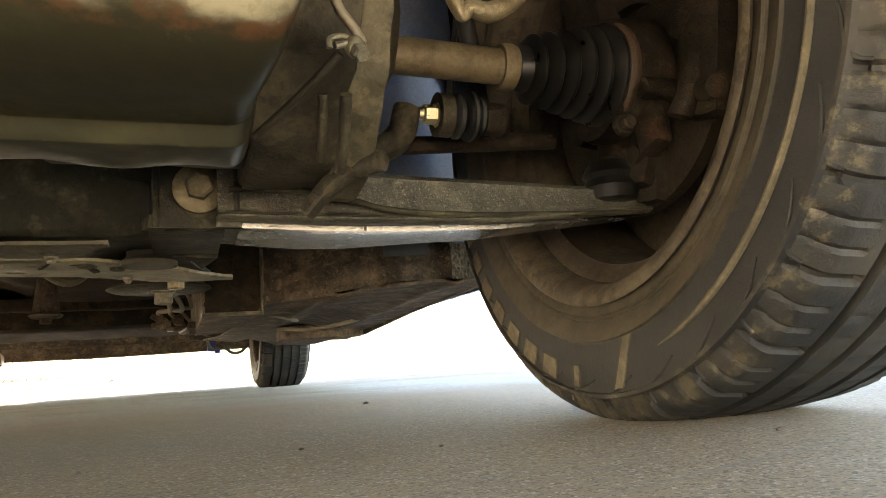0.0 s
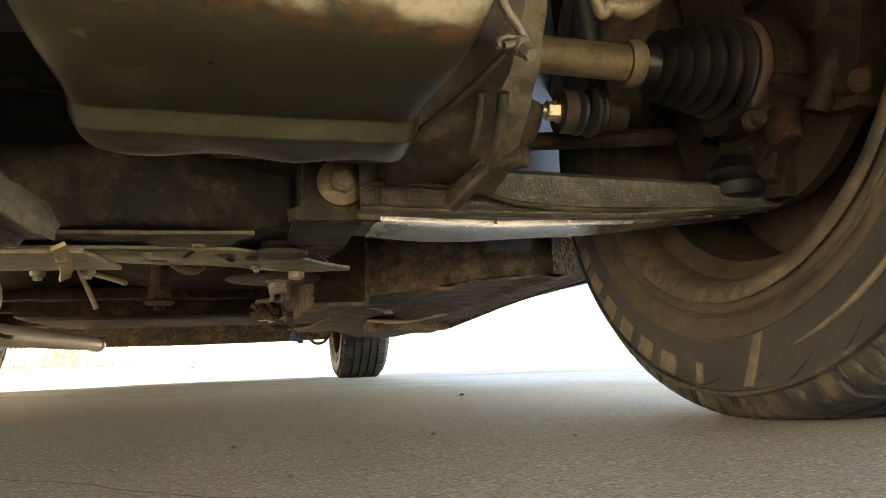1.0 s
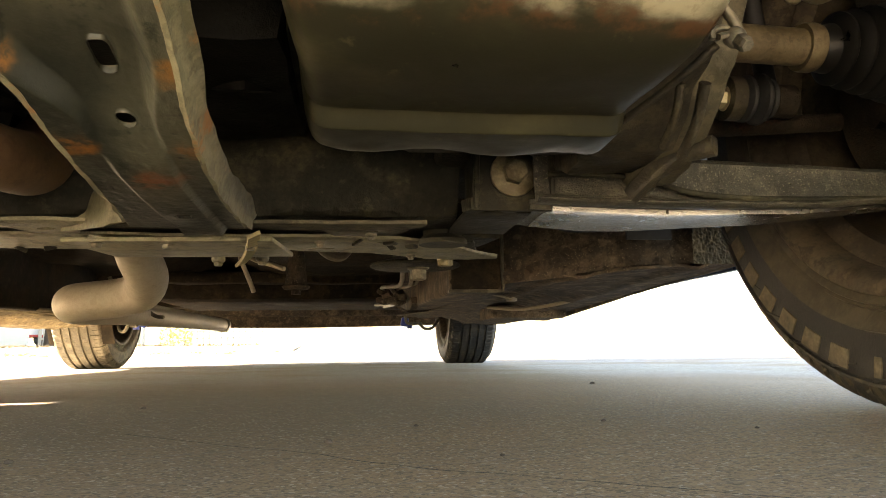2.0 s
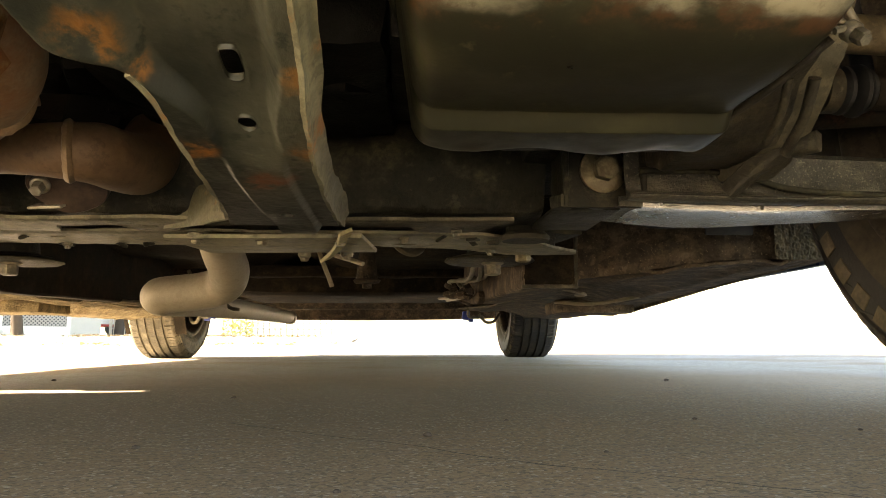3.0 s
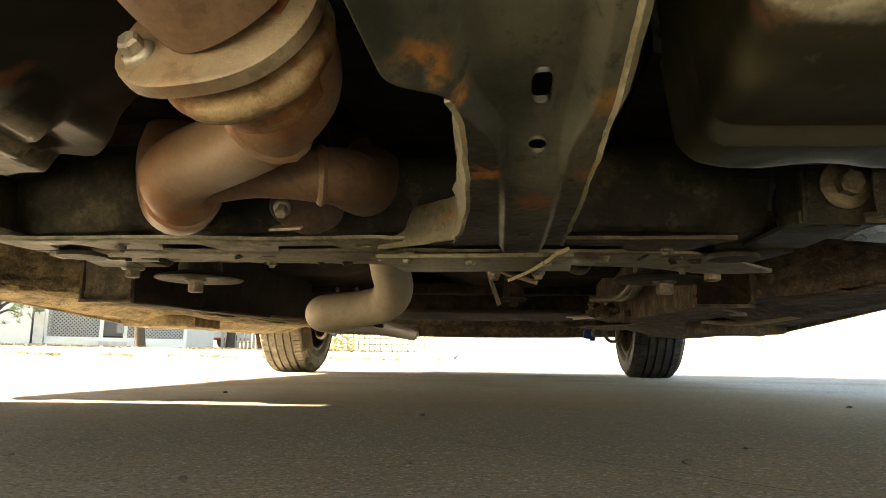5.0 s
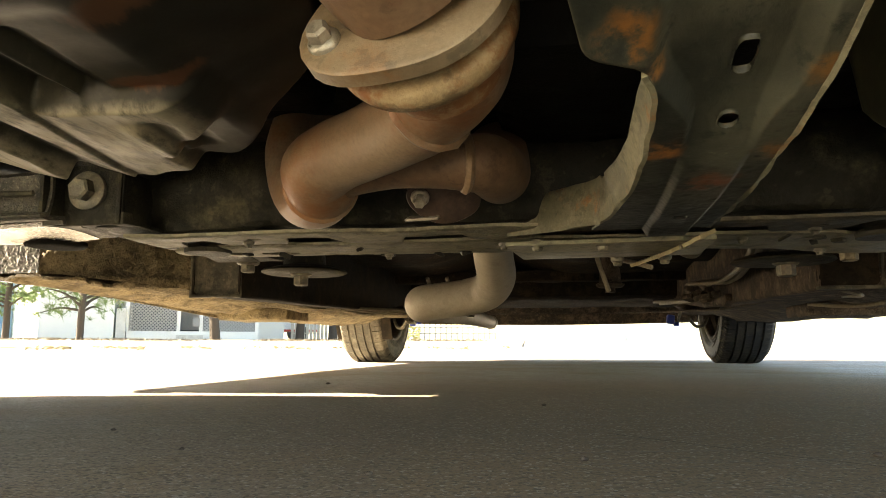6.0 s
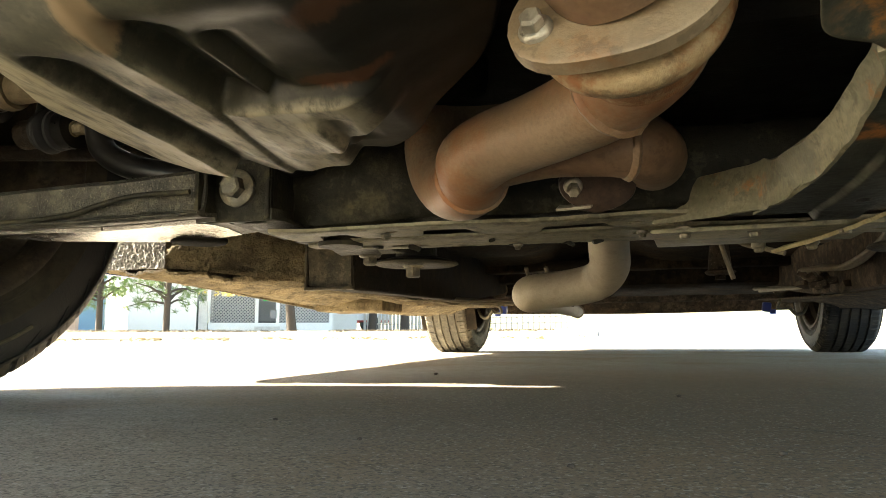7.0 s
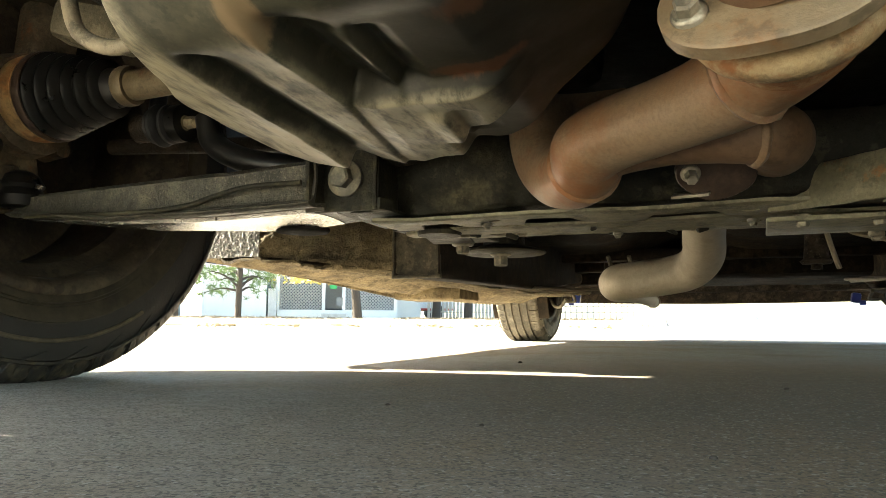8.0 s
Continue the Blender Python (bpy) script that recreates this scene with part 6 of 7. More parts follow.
    # the rail at minus x is painted dark for the unlit hollow around it
    cr = part("chassis_rail", rb, M_BROWN if s > 0 else M_DARK, car, "box-section chassis rail with dusty edges", 50)
    re_ = bmesh.new()
    box(re_, (s * 0.4255, 0.455, 0.198), (0.074, 0.004, 0.126), (0, 0, 0), 0.001)
    bmesh.ops.subdivide_edges(re_, edges=[e for e in re_.edges if e.calc_length() > 0.03], cuts=12, use_grid_fill=True)
    part("rail_end", roughen(re_, 0.0025, 0.02), M_DARK if s > 0 else M_FRAME, cr, "dark flat end plate of the rail" if s > 0 else "dusty flat end plate of the rail")
    for c, size in (((0.4255, 0.4515, 0.1335), (0.078, 0.008, 0.0045)), ((0.4625, 0.4515, 0.176), (0.004, 0.008, 0.086))):
        lip = bmesh.new()
        box(lip, (s * c[0], c[1], c[2]), size, (0, 0, 0), 0.0012)
        bmesh.ops.subdivide_edges(lip, edges=[e for e in lip.edges if e.calc_length() > 0.02], cuts=8, use_grid_fill=True)
        part("edge_lip", roughen(lip, 0.0012, 0.006), M_FRAME, cr, "dust-covered pressed lip")
    # stepped jacking block on the sill
    jb = bmesh.new()
    box(jb, (s * 0.668, 1.165, 0.140), (0.18, 0.15, 0.030), (0, 0, 0), 0.008)
    bmesh.ops.subdivide_edges(jb, edges=[e for e in jb.edges if e.calc_length() > 0.04], cuts=3, use_grid_fill=True)
    part("jacking_block", roughen(jb, 0.003, 0.02), mat_wall, car, "dusty jacking reinforcement")
    # inner wing and wheelhouse
    iw = bmesh.new()

    def inner(u, v, s=s):
        y = -0.42 + 0.82 * u
        z = 0.235 + 0.55 * v
        x = 0.515 + 0.03 * math.sin(y * 9) * (1 - v)
        return Vector((s * (x + 0.006 * noise.noise(Vector((y * 18, z * 18, 0)))), y, z))
    sheet(iw, inner, 40, 24, 0.003, keep=lambda p: p.z > 0.50 or p.y > 0.20)
    part("inner_wing", iw, M_BLUE, car, "dusty blue-painted inner wing")
    bk = bmesh.new()
    sheet(bk, lambda u, v, s=s: Vector((s * (0.44 + 0.27 * u), 0.30 + 0.015 * math.sin(u * 7) + 0.05 * v, 0.20 + 0.52 * v)), 16, 20, 0.003)
    part("inner_wing_rear", bk, M_BLUE, car, "dusty blue-painted bulkhead side")
    lb = bmesh.new()

    def liner(u, v, s=s):
        a0 = -40 if s < 0 else -10
        a = radians(a0 + (188 - a0) * u)
        r = 0.2905 + 0.009 * ease((-12 - math.degrees(a)) / 8) + 0.057 * ease((math.degrees(a) - 55) / 35)
        return Vector((s * ((0.690 if s > 0 else 0.60) + (0.135 if s > 0 else 0.225) * v), WHEELS[0 if s > 0 else 1][1] - r * math.cos(a) * (1.03 if a > 1.6 else 1.0), 0.285 + r * math.sin(a)))
    sheet(lb, liner, 40, 8, 0.004)
    part("wheel_liner", lb, M_DARK, car, "dark wheel arch liner")
    lb2 = bmesh.new()
    sheet(lb2, lambda u, v, s=s: liner(u, v) + Vector((0, 2.43, 0)), 40, 8, 0.004)
    part("wheel_liner", lb2, M_DARK, car, "dark wheel arch liner")
    if s < 0:
        continue
    mf = bmesh.new()
    sheet(mf, lambda u, v, s=s: Vector((s * (0.60 + 0.06 * u), 0.345 - 0.01 * v, 0.19 + 0.17 * v)), 6, 10, 0.004)
    part("liner_edge", mf, M_BLACK, car, "black liner edge")

# cables and brake lines under the floor
for pts, r in (([(0.30, 0.40, 0.20), (0.33, 0.55, 0.185), (0.345, 0.80, 0.175), (0.32, 0.98, 0.185), (0.345, 1.02, 0.162), (0.350, 1.2, 0.166), (0.33, 1.6, 0.19)], 0.0042),
               ([(0.31, 0.40, 0.21), (0.345, 0.60, 0.19), (0.365, 0.82, 0.176), (0.34, 1.00, 0.190), (0.365, 1.05, 0.165), (0.37, 1.25, 0.17), (0.36, 1.7, 0.19)], 0.0042),
               ([(0.32, 0.40, 0.215), (0.36, 0.62, 0.20), (0.380, 0.84, 0.182), (0.36, 1.02, 0.195), (0.382, 1.08, 0.172), (0.39, 1.3, 0.175), (0.38, 1.7, 0.2)], 0.0035),
               ([(0.20, 0.42, 0.215), (0.215, 0.43, 0.188), (0.235, 0.44, 0.178), (0.25, 0.46, 0.19), (0.255, 0.5, 0.22)], 0.006),
               ([(0.112, 0.40, 0.19), (0.116, 0.41, 0.17), (0.125, 0.425, 0.145), (0.130, 0.43, 0.131)], 0.003),
               ([(0.10, 0.36, 0.20), (0.13, 0.37, 0.17), (0.16, 0.36, 0.158), (0.175, 0.35, 0.152)], 0.003),
               ([(0.55, 1.00, 0.145), (0.62, 0.95, 0.138), (0.70, 0.85, 0.150), (0.73, 0.72, 0.165)], 0.004),
               ([(0.50, 0.7, 0.15), (0.55, 0.74, 0.143), (0.56, 0.85, 0.15)], 0.003),
               ([(-0.46, 0.95, 0.165), (-0.40, 1.05, 0.150), (-0.30, 1.15, 0.148), (-0.18, 1.2, 0.150)], 0.004),
               ([(-0.50, 1.10, 0.160), (-0.40, 1.16, 0.146), (-0.28, 1.20, 0.143)], 0.003)):
    cb = bmesh.new()
    tube(cb, pts, r, 8, 6)
    part("brake_line", cb, M_CABLE, car, "dusty bent brake line")
for k in range(9):
    cl = bmesh.new()
    box(cl, (0.335 + random.uniform(-0.03, 0.05), 0.95 + random.uniform(-0.05, 0.06), 0.160 + random.uniform(-0.016, 0.02)), (random.uniform(0.012, 0.03), random.uniform(0.012, 0.03), random.uniform(0.008, 0.016)), (random.uniform(-30, 30), random.uniform(-30, 30), random.uniform(0, 90)), 0.003)
    part("line_clip", cl, M_BROWN, car, "dusty brake line clip")


rnd = random.Random(21)
for k in range(10):
    tb = bmesh.new()
    x = rnd.choice((rnd.uniform(-0.26, -0.02), rnd.uniform(0.20, 0.36)))
    box(tb, (x, rnd.uniform(0.135, 0.195), 0.1525), (rnd.uniform(0.006, 0.014), rnd.uniform(0.005, 0.012), rnd.uniform(0.002, 0.005)), (rnd.uniform(-20, 20), rnd.uniform(-20, 20), rnd.uniform(0, 180)), 0.0015)
    part("bent_tab", roughen(tb, 0.001, 0.006), M_WALL, sub, "dusty bent tab on the crossmember")
for x, y in ((-0.205, 0.092), (-0.10, 0.190), (0.02, 0.140), (0.225, 0.140), (0.27, 0.098), (0.315, 0.225)):
    bo = bmesh.new()
    hexbolt(bo, (x, y, 0.1520), (0, 0, -1), 0.0034, 0.0030, 0.0050)
    part("bolt", bo, M_OLDBOLT, sub, "dusty bolt head")


# ---- bodywork above ----
Y_ST = [-0.86, -0.84, -0.78, -0.66, -0.45, -0.30, 0.0, 0.30, 0.55, 0.80, 1.05, 1.35, 1.65, 1.95, 2.15, 2.35, 2.55, 2.80, 3.00, 3.08, 3.10]
TOP = [(-0.86, 0.48), (-0.80, 0.66), (-0.6, 0.76), (0.45, 0.92), (0.62, 0.97), (1.15, 1.34), (1.6, 1.40), (2.1, 1.36), (2.65, 1.00), (3.0, 0.95), (3.10, 0.62)]
WIDE = [(-0.86, 0.55), (-0.80, 0.70), (-0.6, 0.80), (-0.3, 0.835), (2.4, 0.835), (2.8, 0.80), (3.05, 0.68), (3.1, 0.55)]


def shell_point(u, v):
    y = -0.86 + 3.96 * v
    w, top = interp(y, WIDE), interp(y, TOP)
    low = interp(y, [(-0.86, 0.33), (-0.66, 0.29), (-0.5, 0.21), (-0.36, 0.15), (-0.25, 0.15), (-0.2, 0.2), (0.3, 0.20), (0.4, 0.165), (2.1, 0.165), (2.3, 0.22), (3.1, 0.26)])
    belt = min(0.88, top - 0.05)
    roof_w = w * interp(top, [(0.5, 0.9), (0.95, 0.88), (1.4, 0.62)])
    half = [(w - 0.01, low), (w, low + 0.15), (w + 0.012, 0.55), (w, belt), (roof_w, top - 0.03), (roof_w * 0.7, top), (0.0, top + 0.015)]
    k = abs(2 * u - 1)
    i = (1 - k) * 6
    j = min(int(i), 5)
    f = i - j
    x = half[j][0] + (half[j + 1][0] - half[j][0]) * f
    z = half[j][1] + (half[j + 1][1] - half[j][1]) * f
    return Vector((x if u < 0.5 else -x, y, z))


def in_window(p):
    return 0.99 < p.z < 1.31 and 0.75 < p.y < 2.55 and abs(p.y - 1.55) > 0.05


def in_arch(p):
    return abs(p.x) > 0.6 and any(math.hypot(p.y - a, p.z - 0.285) < (0.296 if p.x < 0 and p.y < 0.03 else 0.335) for a in (WHEELS[0 if p.x > 0 else 1][1], 2.43))


bs = bmesh.new()
sheet(bs, shell_point, 72, 132, 0.008, keep=lambda p: not in_window(p) and not in_arch(p))
body = part("body", bs, M_PAINT, car, "blue painted bodywork", 50)
ws = bmesh.new()
sheet(ws, shell_point, 72, 132, 0.004, keep=in_window)
part("window", ws, M_GLASS_DARK, body, "tinted car windows", 50)
for v, nm in ((0.0, "front_bumper"), (1.0, "rear_bumper")):
    cb = bmesh.new()
    sheet(cb, lambda u, w, v=v: Vector((shell_point(u, v).x, shell_point(u, v).y, shell_point(u, v).z * (1 - w) + (shell_point(u, v).z * 0.0 + 0.36) * w)), 60, 6, 0.006)
    part(nm, cb, M_PAINT, body, "painted bumper")
# added sheet, out of view, that stops light from above the engine
fp = bmesh.new()
sheet(fp, lambda u, v: Vector((-0.52 + 1.04 * u, -0.30 + 0.70 * v, 0.58 + 0.02 * math.sin(u * 9))), 10, 8, 0.01)
part("bay_light_stop", fp, M_BLOCK, car, "unseen dark sheet that keeps light out of the engine bay")
bh = bmesh.new()
sheet(bh, lambda u, v: Vector((-0.80 + 1.60 * u, 0.40 + 0.03 * math.sin(u * 20), 0.25 + 0.65 * v)), 30, 12, 0.006)
part("bulkhead", bh, M_DARK, car, "dark bulkhead")
fb = bmesh.new()
sheet(fb, lambda u, v: Vector((-0.68 + 1.36 * u, -0.70 + 0.03 * math.sin(u * 3.14), 0.36 + 0.19 * v)), 20, 6, 0.006)
part("radiator_support", fb, M_BLACK, car, "black radiator support")


# ---- street beyond ----
def slab(c, s, yaw=0.0, bevel=0.0):
    bm = bmesh.new()
    return box(bm, c, s, (0, 0, yaw), bevel)


YAW = 28.0                       # the houses face the street at this angle


def local(origin, dx, dy, dz):
    """A place in a house's own axes: dx along its front, dy away from the street."""
    a = radians(YAW)
    return Vector((origin.x + dx * math.cos(a) - dy * math.sin(a), origin.y + dx * math.sin(a) + dy * math.cos(a), origin.z + dz))


lw = bmesh.new()
sheet(lw, lambda u, v: (lambda p: Vector((p.x, p.y, ground_z(p.x, p.y) + 0.02 * ease(v * 20) + 0.015 * noise.noise(Vector((p.x * 0.7, p.y * 0.7, 0))))))(far(-75 + 72 * u, 9.5 + 30 * v)), 60, 40)
tagged(part("lawn", lw, M_LAWN), "pale dry lawn in full sun across the street", "lawn", kind="structure")

# leaf litter along the kerb, one sheet of small curled leaves
lf = bmesh.new()
for k in range(1600):
    az = random.uniform(-62, -4)
    c = far(az, 9.0 + random.gauss(0, 0.35) + 0.4 * math.sin(az))
    c.z = ground_z(c.x, c.y) + 0.012
    if noise.noise(Vector((az * 0.4, 0, 0))) < -0.1:
        continue
    r = random.uniform(0.015, 0.05)
    m = Matrix.Translation(c) @ Euler((random.uniform(-0.7, 0.7), random.uniform(-0.7, 0.7), random.uniform(0, 6))).to_matrix().to_4x4()
    vs = [lf.verts.new(m @ Vector(p)) for p in ((-r, 0, 0), (0, -r * 0.5, r * 0.3), (r, 0, 0), (0, r * 0.5, r * 0.3))]
    lf.faces.new(vs)
tagged(part("leaf_litter", lf, M_LITTER), "strip of dry fallen leaves along the street's edge", "leaves", kind="stuff")

# brown dry grass and needles below the pines and along the house fronts
gr = bmesh.new()
rnd = random.Random(12)
for k in range(2600):
    az = rnd.uniform(-52, -6)
    c = far(az, rnd.choice((21.5, 24.0, 27.5)) + rnd.gauss(0, 0.7))
    if noise.noise(Vector((az * 0.25, c.y * 0.2, 4))) < (-0.05 if az > -36 else -0.6):
        continue
    c.z = ground_z(c.x, c.y) + 0.02
    h, w = rnd.uniform(0.03, 0.09), rnd.uniform(0.015, 0.035)
    d = Vector((rnd.gauss(0, 0.12), rnd.gauss(0, 0.12), h))
    gr.faces.new([gr.verts.new(c + Vector((-w, 0, 0))), gr.verts.new(c + Vector((w, 0, 0))), gr.verts.new(c + d)])
tagged(part("dry_grass", gr, plain("brown_grass", (0.095, 0.078, 0.055), 0.9, 0, 0.5, 3)), "tufts of brown dry grass before the houses", "grass", kind="stuff")

# white house with a latticed porch
base = far(-29.3, 30.0)
base.z = ground_z(base.x, base.y) - 0.02
house = tagged(new("house"), "white house with a white latticed porch", "house")


def hpart(name, dx, dy, dz, s, mat, parent, label="", bevel=0.0):
    bm = bmesh.new()
    box(bm, tuple(local(base, dx, dy, dz)), s, (0, 0, YAW), bevel)
    return part(name, bm, mat, parent, label)


hpart("wall", -1.0, 4.6, 1.75, (9.5, 6.0, 3.5), M_WHITE, house, "white house wall")
hpart("wall", -4.2, 1.2, 1.75, (2.6, 2.8, 3.5), M_WHITE, house, "white side wing")
rf = bmesh.new()
for dx0, dx1, dy0, dy1, z0, z1 in ((-6.1, 4.2, -0.6, 7.9, 3.4, 5.4),):
    c = [local(base, dx0, dy0, z0), local(base, dx1, dy0, z0), local(base, dx1, dy1, z0), local(base, dx0, dy1, z0), local(base, dx0 + 1, (dy0 + dy1) / 2, z1), local(base, dx1 - 1, (dy0 + dy1) / 2, z1)]
    v = [rf.verts.new(p) for p in c]
    for q in ((0, 1, 5, 4), (1, 2, 5), (2, 3, 4, 5), (3, 0, 4), (0, 3, 2, 1)):
        rf.faces.new([v[k] for k in q])
part("roof", rf, M_ROOF, house, "grey shingle roof")
hpart("porch_floor", 0.05, 0.75, 0.13, (5.0, 1.8, 0.26), M_WHITE, house, "white porch base")
hpart("porch_back", 0.05, 1.5, 1.6, (4.9, 0.1, 2.4), M_PORCHDARK, house, "porch wall, its shade painted dark")
hpart("step", -0.1, -0.45, 0.10, (1.0, 0.5, 0.20), M_STONE, house, "concrete step")
for dx in (-2.45, -0.55, 0.30, 2.5):
    hpart("post", dx, 0.0, 1.6, (0.14, 0.14, 2.5), M_WHITE, house, "white porch post")
hpart("corner_pier", -2.65, -0.02, 0.62, (0.34, 0.4, 1.24), M_STONE, house, "pale stone pier")
hpart("rail", 0.05, 0.0, 0.31, (5.0, 0.12, 0.10), M_WHITE, house)
hpart("rail", 0.05, 0.0, 2.75, (5.0, 0.12, 0.12), M_WHITE, house)
hpart("door", -0.12, 1.35, 1.5, (0.85, 0.06, 2.1), plain("grey_door", (0.25, 0.25, 0.24), 0.6), house, "grey front door")
hpart("door_sign", -0.15, 0.02, 1.34, (0.30, 0.03, 0.15), M_GREEN, house, "small green sign over the door")
hpart("letter_box", 0.12, -0.02, 0.72, (0.26, 0.2, 0.34), plain("grey_letter_box", (0.2, 0.2, 0.2), 0.5), house, "grey letter box")
for x0, x1 in ((-2.38, -0.62), (0.37, 2.43)):
    la = bmesh.new()
    h0, h1 = 0.36, 2.70
    step = 0.135
    k = -(h1 - h0)
    while k < (x1 - x0):
        for sgn in (1, -1):
            a, b = max(0.0, -k), min(h1 - h0, (x1 - x0) - k)
            if b - a < 0.05:
                continue
            p0 = local(base, x0 + k + a if sgn > 0 else x1 - k - a, 0.0 if sgn > 0 else 0.012, h0 + a)
            p1 = local(base, x0 + k + b if sgn > 0 else x1 - k - b, 0.0 if sgn > 0 else 0.012, h0 + b)
            tube(la, [p0, p1], 0.024, 4, 1, True, False)
        k += step
    part("lattice_panel", la, M_LATTICE, house, "white diagonal lattice panel")

# pale blue house further along, and a low brick wall before it
bl = far(-45.8, 34.0)
bl.z = ground_z(bl.x, bl.y)
bhouse = tagged(new("house"), "pale blue house with a grey roof", "house")
part("wall", slab((bl.x, bl.y, bl.z + 1.5), (5.4, 5, 3.0), YAW + 12), M_BLUEHOUSE, bhouse, "pale blue siding wall")
part("roof", slab((bl.x, bl.y, bl.z + 3.2), (6.2, 5.8, 0.4), YAW + 12), M_ROOF, bhouse, "grey flat-looking roof")
p = far(-39.0, 33.0)
part("carport_post", slab((p.x, p.y, p.z + 1.6), (0.1, 0.1, 2.4), YAW), M_WHITE, bhouse, "white carport post")
p = far(-38.0, 33.0)
part("carport_post", slab((p.x, p.y, p.z + 1.6), (0.1, 0.1, 2.4), YAW), M_WHITE, bhouse, "white carport post")
p = far(-38.4, 33.5)
part("carport_roof", slab((p.x, p.y, p.z + 2.45), (1.9, 2.4, 0.12), YAW), M_WHITE, bhouse, "white carport roof")
p = far(-44.6, 28.0)
tagged(part("brick_pier", slab((p.x, p.y, ground_z(p.x, p.y) + 0.65), (1.6, 0.4, 1.3), YAW, 0.02), M_BRICK), "low pale brick wall by the lawn", "wall")


def bin_mesh(c):
    bm = bmesh.new()
    box(bm, (c.x, c.y, c.z + 0.42), (0.50, 0.55, 0.80), (0, 0, YAW), 0.04, 0.82)
    return bm


p = far(-38.5, 47.0)
p.z = ground_z(p.x, p.y)
wb = tagged(part("wheelie_bin", bin_mesh(p), M_BIN), "blue plastic wheelie bin on the lawn", "bin")
ld = bmesh.new()
box(ld, (p.x, p.y, p.z + 0.86), (0.56, 0.62, 0.07), (4, 0, YAW), 0.02)
part("lid", ld, M_BIN, wb)


def pine(az, dist, height, lean, seed, low, name, label, gaps=0.35):
    """Pine: tapered trunk, limbs, and clumps of needle fans along them."""
    rnd = random.Random(seed)
    b = far(az, dist)
    b.z = ground_z(b.x, b.y) - 0.05
    tree = tagged(new(name), label, "tree")
    tr = bmesh.new()
    top = b + Vector((lean, 0, height))
    tube(tr, [b, b + Vector((lean * 0.2, 0, height * 0.3)), b + Vector((lean * 0.5, 0.05, height * 0.6)), top], [0.10, 0.085, 0.07, 0.03], 10, 5)
    nd = bmesh.new()
    for k in range(26):
        h = low + (height - low) * (k / 26) ** 1.5
        a = rnd.uniform(0, 6.28)
        ln = (1 - 0.55 * k / 26) * rnd.uniform(0.7, 1.7)
        s0 = b + Vector((lean * h / height, 0, h))
        e0 = s0 + Vector((math.cos(a) * ln, math.sin(a) * ln, rnd.uniform(-0.15, 0.5)))
        tube(tr, [s0, (s0 + e0) / 2 + Vector((0, 0, 0.12)), e0], [0.04, 0.028, 0.012], 6, 3)
        for q in range(int(30 * ln)):
            if rnd.random() < gaps:
                continue
            f = rnd.uniform(0.35, 1.05)
            c = s0.lerp(e0, f) + Vector((rnd.gauss(0, 0.20), rnd.gauss(0, 0.20), rnd.gauss(0.06, 0.12)))
            for w in range(16):
                d = Vector((rnd.gauss(0, 1), rnd.gauss(0, 1), rnd.gauss(0.3, 0.8))).normalized() * rnd.uniform(0.10, 0.26)
                sd = d.orthogonal().normalized() * 0.009
                nd.faces.new([nd.verts.new(c - sd), nd.verts.new(c + d), nd.verts.new(c + sd)])
    part("trunk", tr, M_BARK, tree, "brown bark")
    part("crown", nd, M_NEEDLE, tree, "loose clumps of pine needles")
    return tree


pine(-37.0, 22.0, 4.2, 0.12, 4, 0.85, "pine_tree", "thin pine tree with sparse limbs on the lawn", 0.5)
pine(-41.6, 24.0, 4.6, 0.0, 9, 1.0, "pine_tree", "bushy pine tree before the blue house", 0.0)
tk_ = tagged(new("yard_tree"), "bare leaning tree trunk before the latticed porch", "tree")
b = far(-27.6, 26.0)
b.z = ground_z(b.x, b.y) - 0.05
tm = bmesh.new()
tube(tm, [b, b + Vector((-0.10, 0, 1.0)), b + Vector((-0.25, 0.05, 2.2)), b + Vector((-0.3, 0.1, 4.2))], [0.19, 0.16, 0.15, 0.10], 12, 6)
part("trunk", tm, M_BARK, tk_, "brown bark")
yl = bmesh.new()
rnd = random.Random(3)
for k in range(700):
    c = b + Vector((-1.9 + rnd.gauss(0, 0.75), 0.3 + rnd.gauss(0, 0.4), 1.42 + abs(rnd.gauss(0.0, 0.40))))
    r = rnd.uniform(0.04, 0.09)
    d = Vector((rnd.gauss(0, 1), rnd.gauss(0, 1), rnd.gauss(0, 1))).normalized() * r
    s_ = d.orthogonal().normalized() * r * 0.6
    yl.faces.new([yl.verts.new(c - d), yl.verts.new(c + s_), yl.verts.new(c + d), yl.verts.new(c - s_)])
for k in range(5):
    tube(tm if False else yl, [b + Vector((-0.26, 0.06, 2.0 + 0.2 * k)), b + Vector((-1.0 - 0.1 * k, 0.2, 2.2 + 0.12 * k)), b + Vector((-2.4 + 0.2 * k, 0.3, 1.6 + 0.2 * k))], [0.03, 0.02, 0.01], 5, 3)
part("crown", yl, M_YELLOW, tk_, "hanging yellow leaves")


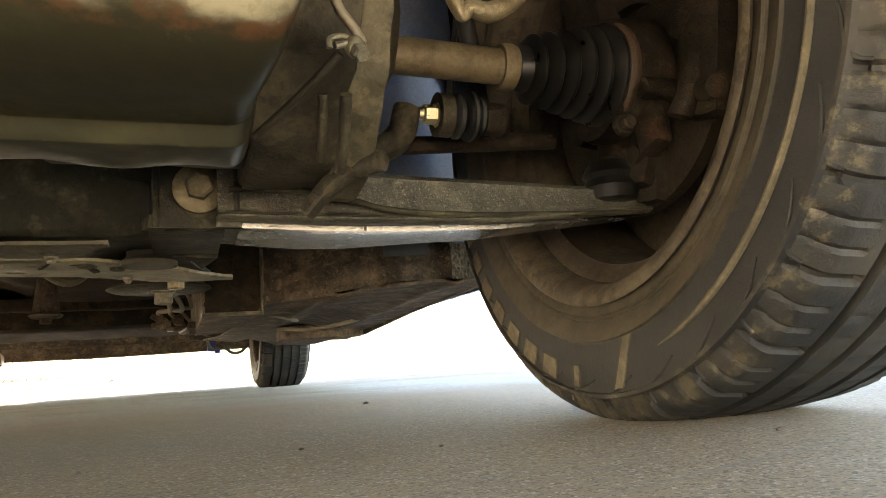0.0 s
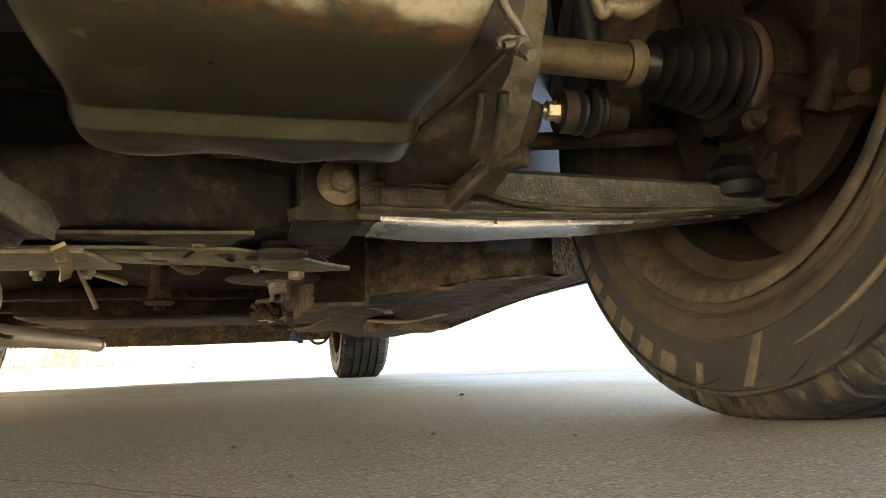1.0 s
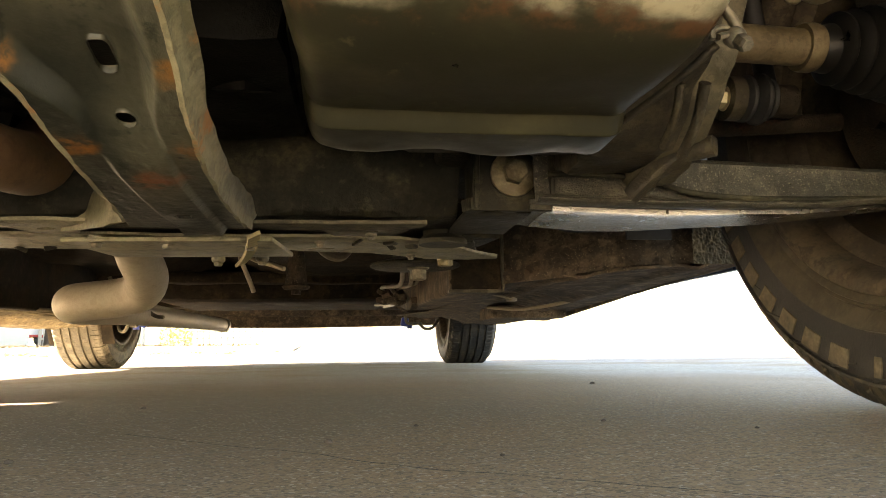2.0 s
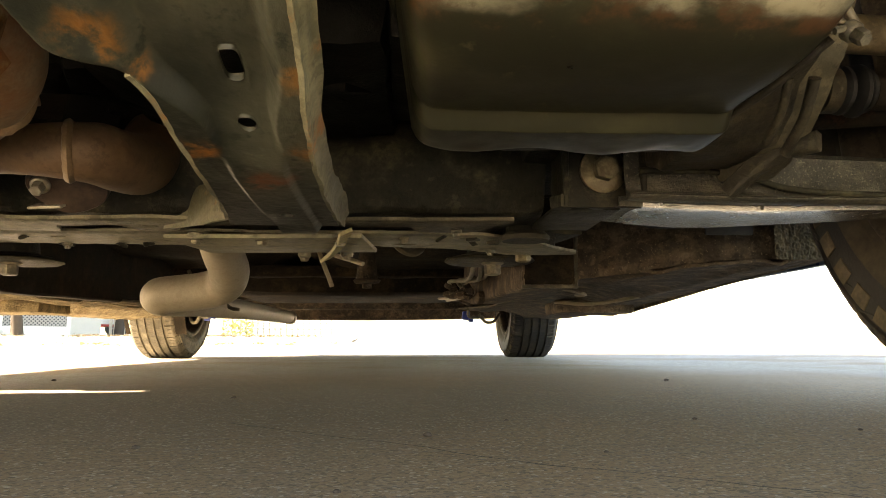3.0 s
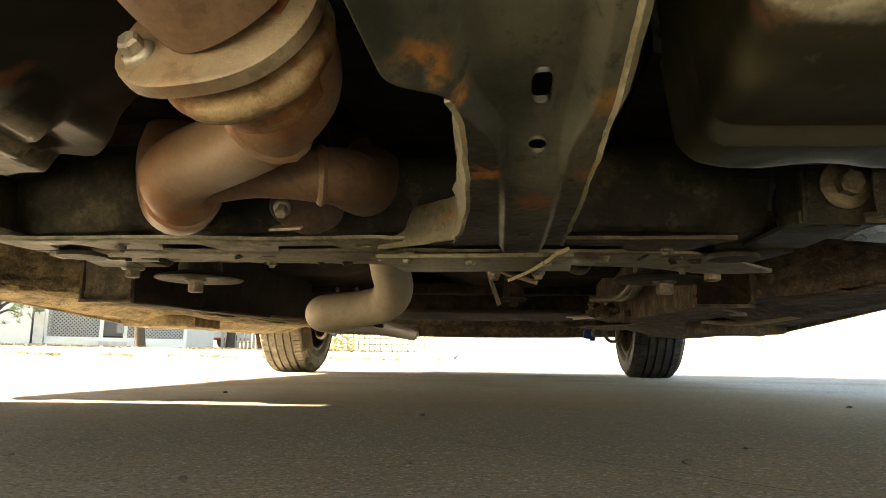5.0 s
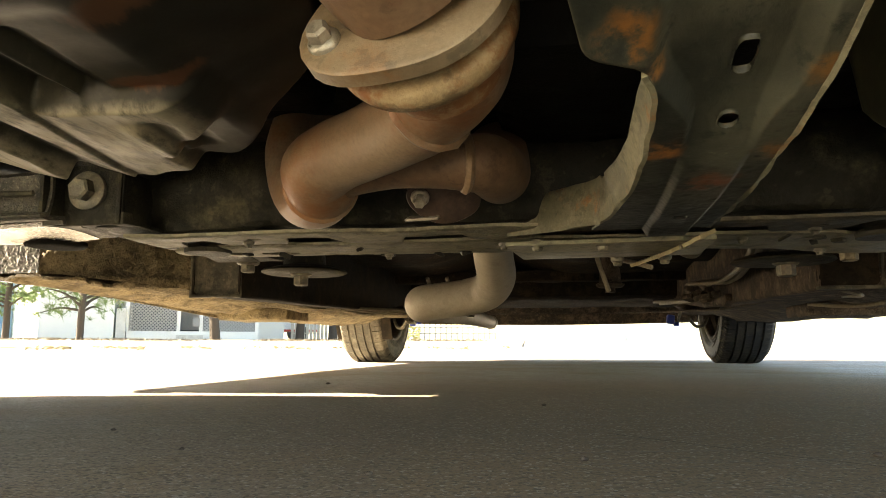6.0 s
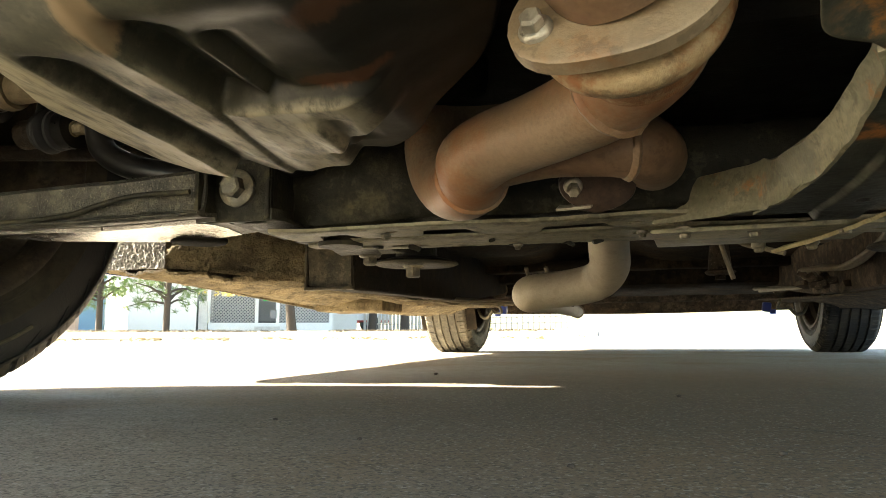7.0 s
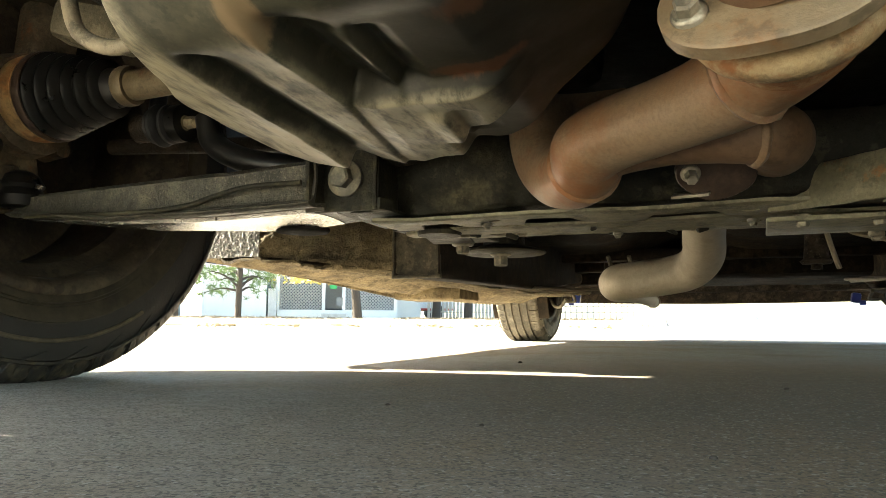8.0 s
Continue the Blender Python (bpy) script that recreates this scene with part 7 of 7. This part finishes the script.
def pickup():
    """Parked pickup, far off: body with bed and cab, windows, wheels."""
    c = far(-23.5, 34.0)
    c.z = ground_z(c.x, c.y)
    t = tagged(new("pickup_truck"), "white pickup truck with a red stripe parked far off", "truck")
    yaw = YAW + 8
    def pp(name, dx, dz, s, mat, bevel=0.04, label=""):
        a = radians(yaw)
        bm = bmesh.new()
        box(bm, (c.x + dx * math.cos(a), c.y + dx * math.sin(a), c.z + dz), s, (0, 0, yaw), bevel)
        return part(name, bm, mat, t, label)
    pp("body", 0, 0.58, (4.2, 1.6, 0.42), M_TRUCK, 0.08, "white truck body")
    pp("cab", 0.2, 1.02, (1.5, 1.5, 0.55), M_TRUCK, 0.12, "white cab")
    pp("window", 0.2, 1.06, (1.2, 1.52, 0.34), M_GLASS_DARK, 0.03)
    pp("stripe", 0, 0.42, (4.22, 1.62, 0.10), plain("red_stripe", (0.45, 0.06, 0.05), 0.4), 0.01, "red stripe")
    for dx in (-1.3, 1.3):
        a = radians(yaw)
        wbm = bmesh.new()
        lathe(wbm, [(-0.85, 0.2), (-0.85, 0.32), (0.85, 0.32), (0.85, 0.2)], (c.x + dx * math.cos(a), c.y + dx * math.sin(a), c.z + 0.32), (-math.sin(a), math.cos(a), 0), 20)
        part("wheel", wbm, M_BLACK, t)


pickup()


def fence(az0, az1, dist, height, mat, name, label, pitch=0.16, width=0.13):
    """Board fence: each board its own piece."""
    a, b = far(az0, dist), far(az1, dist)
    run = b - a
    n = int(run.length / pitch)
    f = tagged(new(name), label, "fence")
    yaw = math.degrees(math.atan2(run.y, run.x))
    bm = bmesh.new()
    box(bm, (0, 0, 0), (width, 0.025, height), (0, 0, yaw), 0.006)
    first = None
    for k in range(n + 1):
        p = a + run * (k / n)
        m = Matrix.Translation((p.x, p.y, ground_z(p.x, p.y) + height / 2 + 0.03 * noise.noise(Vector((k * 0.7, 0, 0)))))
        if first is None:
            first = part("board", bm, mat, f, "weathered fence board")
            first.matrix_basis = m
        else:
            twin(first, f, m)
    rl = bmesh.new()
    for z in (0.3, height - 0.3):
        p0, p1 = a.copy(), b.copy()
        p0.z, p1.z = ground_z(a.x, a.y) + z, ground_z(b.x, b.y) + z
        tube(rl, [p0, p1], 0.03, 6, 1, True, False)
    part("rail", rl, mat, f, "fence rail")


fence(-21.8, -15.0, 33.0, 1.25, M_FENCE, "board_fence", "weathered grey board fence", 0.17)
fence(-12.5, -5.4, 30.0, 0.85, M_FENCE, "picket_fence", "low thin picket fence far off", 0.22, 0.06)
for az in (-21.2, -18.6):
    b = far(az, 31.0)
    b.z = ground_z(b.x, b.y) - 0.03
    tt = tagged(new("yard_tree"), "dark bare tree trunk by the fence", "tree")
    tm = bmesh.new()
    tube(tm, [b, b + Vector((0.05, 0, 1.5)), b + Vector((0.0, 0.05, 3.5))], [0.2, 0.16, 0.12], 10, 5)
    part("trunk", tm, M_BARK, tt, "brown bark")
sh = bmesh.new()
rnd = random.Random(8)
for k in range(260):
    c = far(rnd.uniform(-13.8, -11.5), 29 + rnd.uniform(-0.6, 0.6))
    c.z = ground_z(c.x, c.y) + abs(rnd.gauss(0.35, 0.28))
    r = rnd.uniform(0.04, 0.1)
    d = Vector((rnd.gauss(0, 1), rnd.gauss(0, 1), rnd.gauss(0, 1))).normalized() * r
    s_ = d.orthogonal().normalized() * r * 0.6
    sh.faces.new([sh.verts.new(c - d), sh.verts.new(c + s_), sh.verts.new(c + d), sh.verts.new(c - s_)])
shrub = tagged(part("shrub", sh, M_YELLOW), "low yellowing shrub before the picket fence", "shrub")
for az, dist, r in ((4.7, 24.0, 0.16), (14.6, 24.0, 0.16), (27.8, 22.0, 0.17), (3.4, 30.0, 0.12)):
    c = far(az, dist)
    c.z = ground_z(c.x, c.y) - 0.02
    sb = bmesh.new()
    lathe(sb, [(0, r), (r * 0.9, r * 0.9), (r * 1.5, r * 0.62), (r * 1.7, r * 0.3)], c, (0, 0, 1), 12)
    tagged(part("marker_stone", roughen(sb, 0.03, 0.15), M_STONE), "small pale marker stone at the street's edge", "stone", "marker stones")
b = far(26.3, 22.0)
b.z = ground_z(b.x, b.y)
sp = bmesh.new()
tube(sp, [b, b + Vector((0, 0, 1.6))], 0.025, 8, 1, True, False)
post = tagged(part("signpost", sp, M_STONE), "thin grey signpost in full sun", "post")
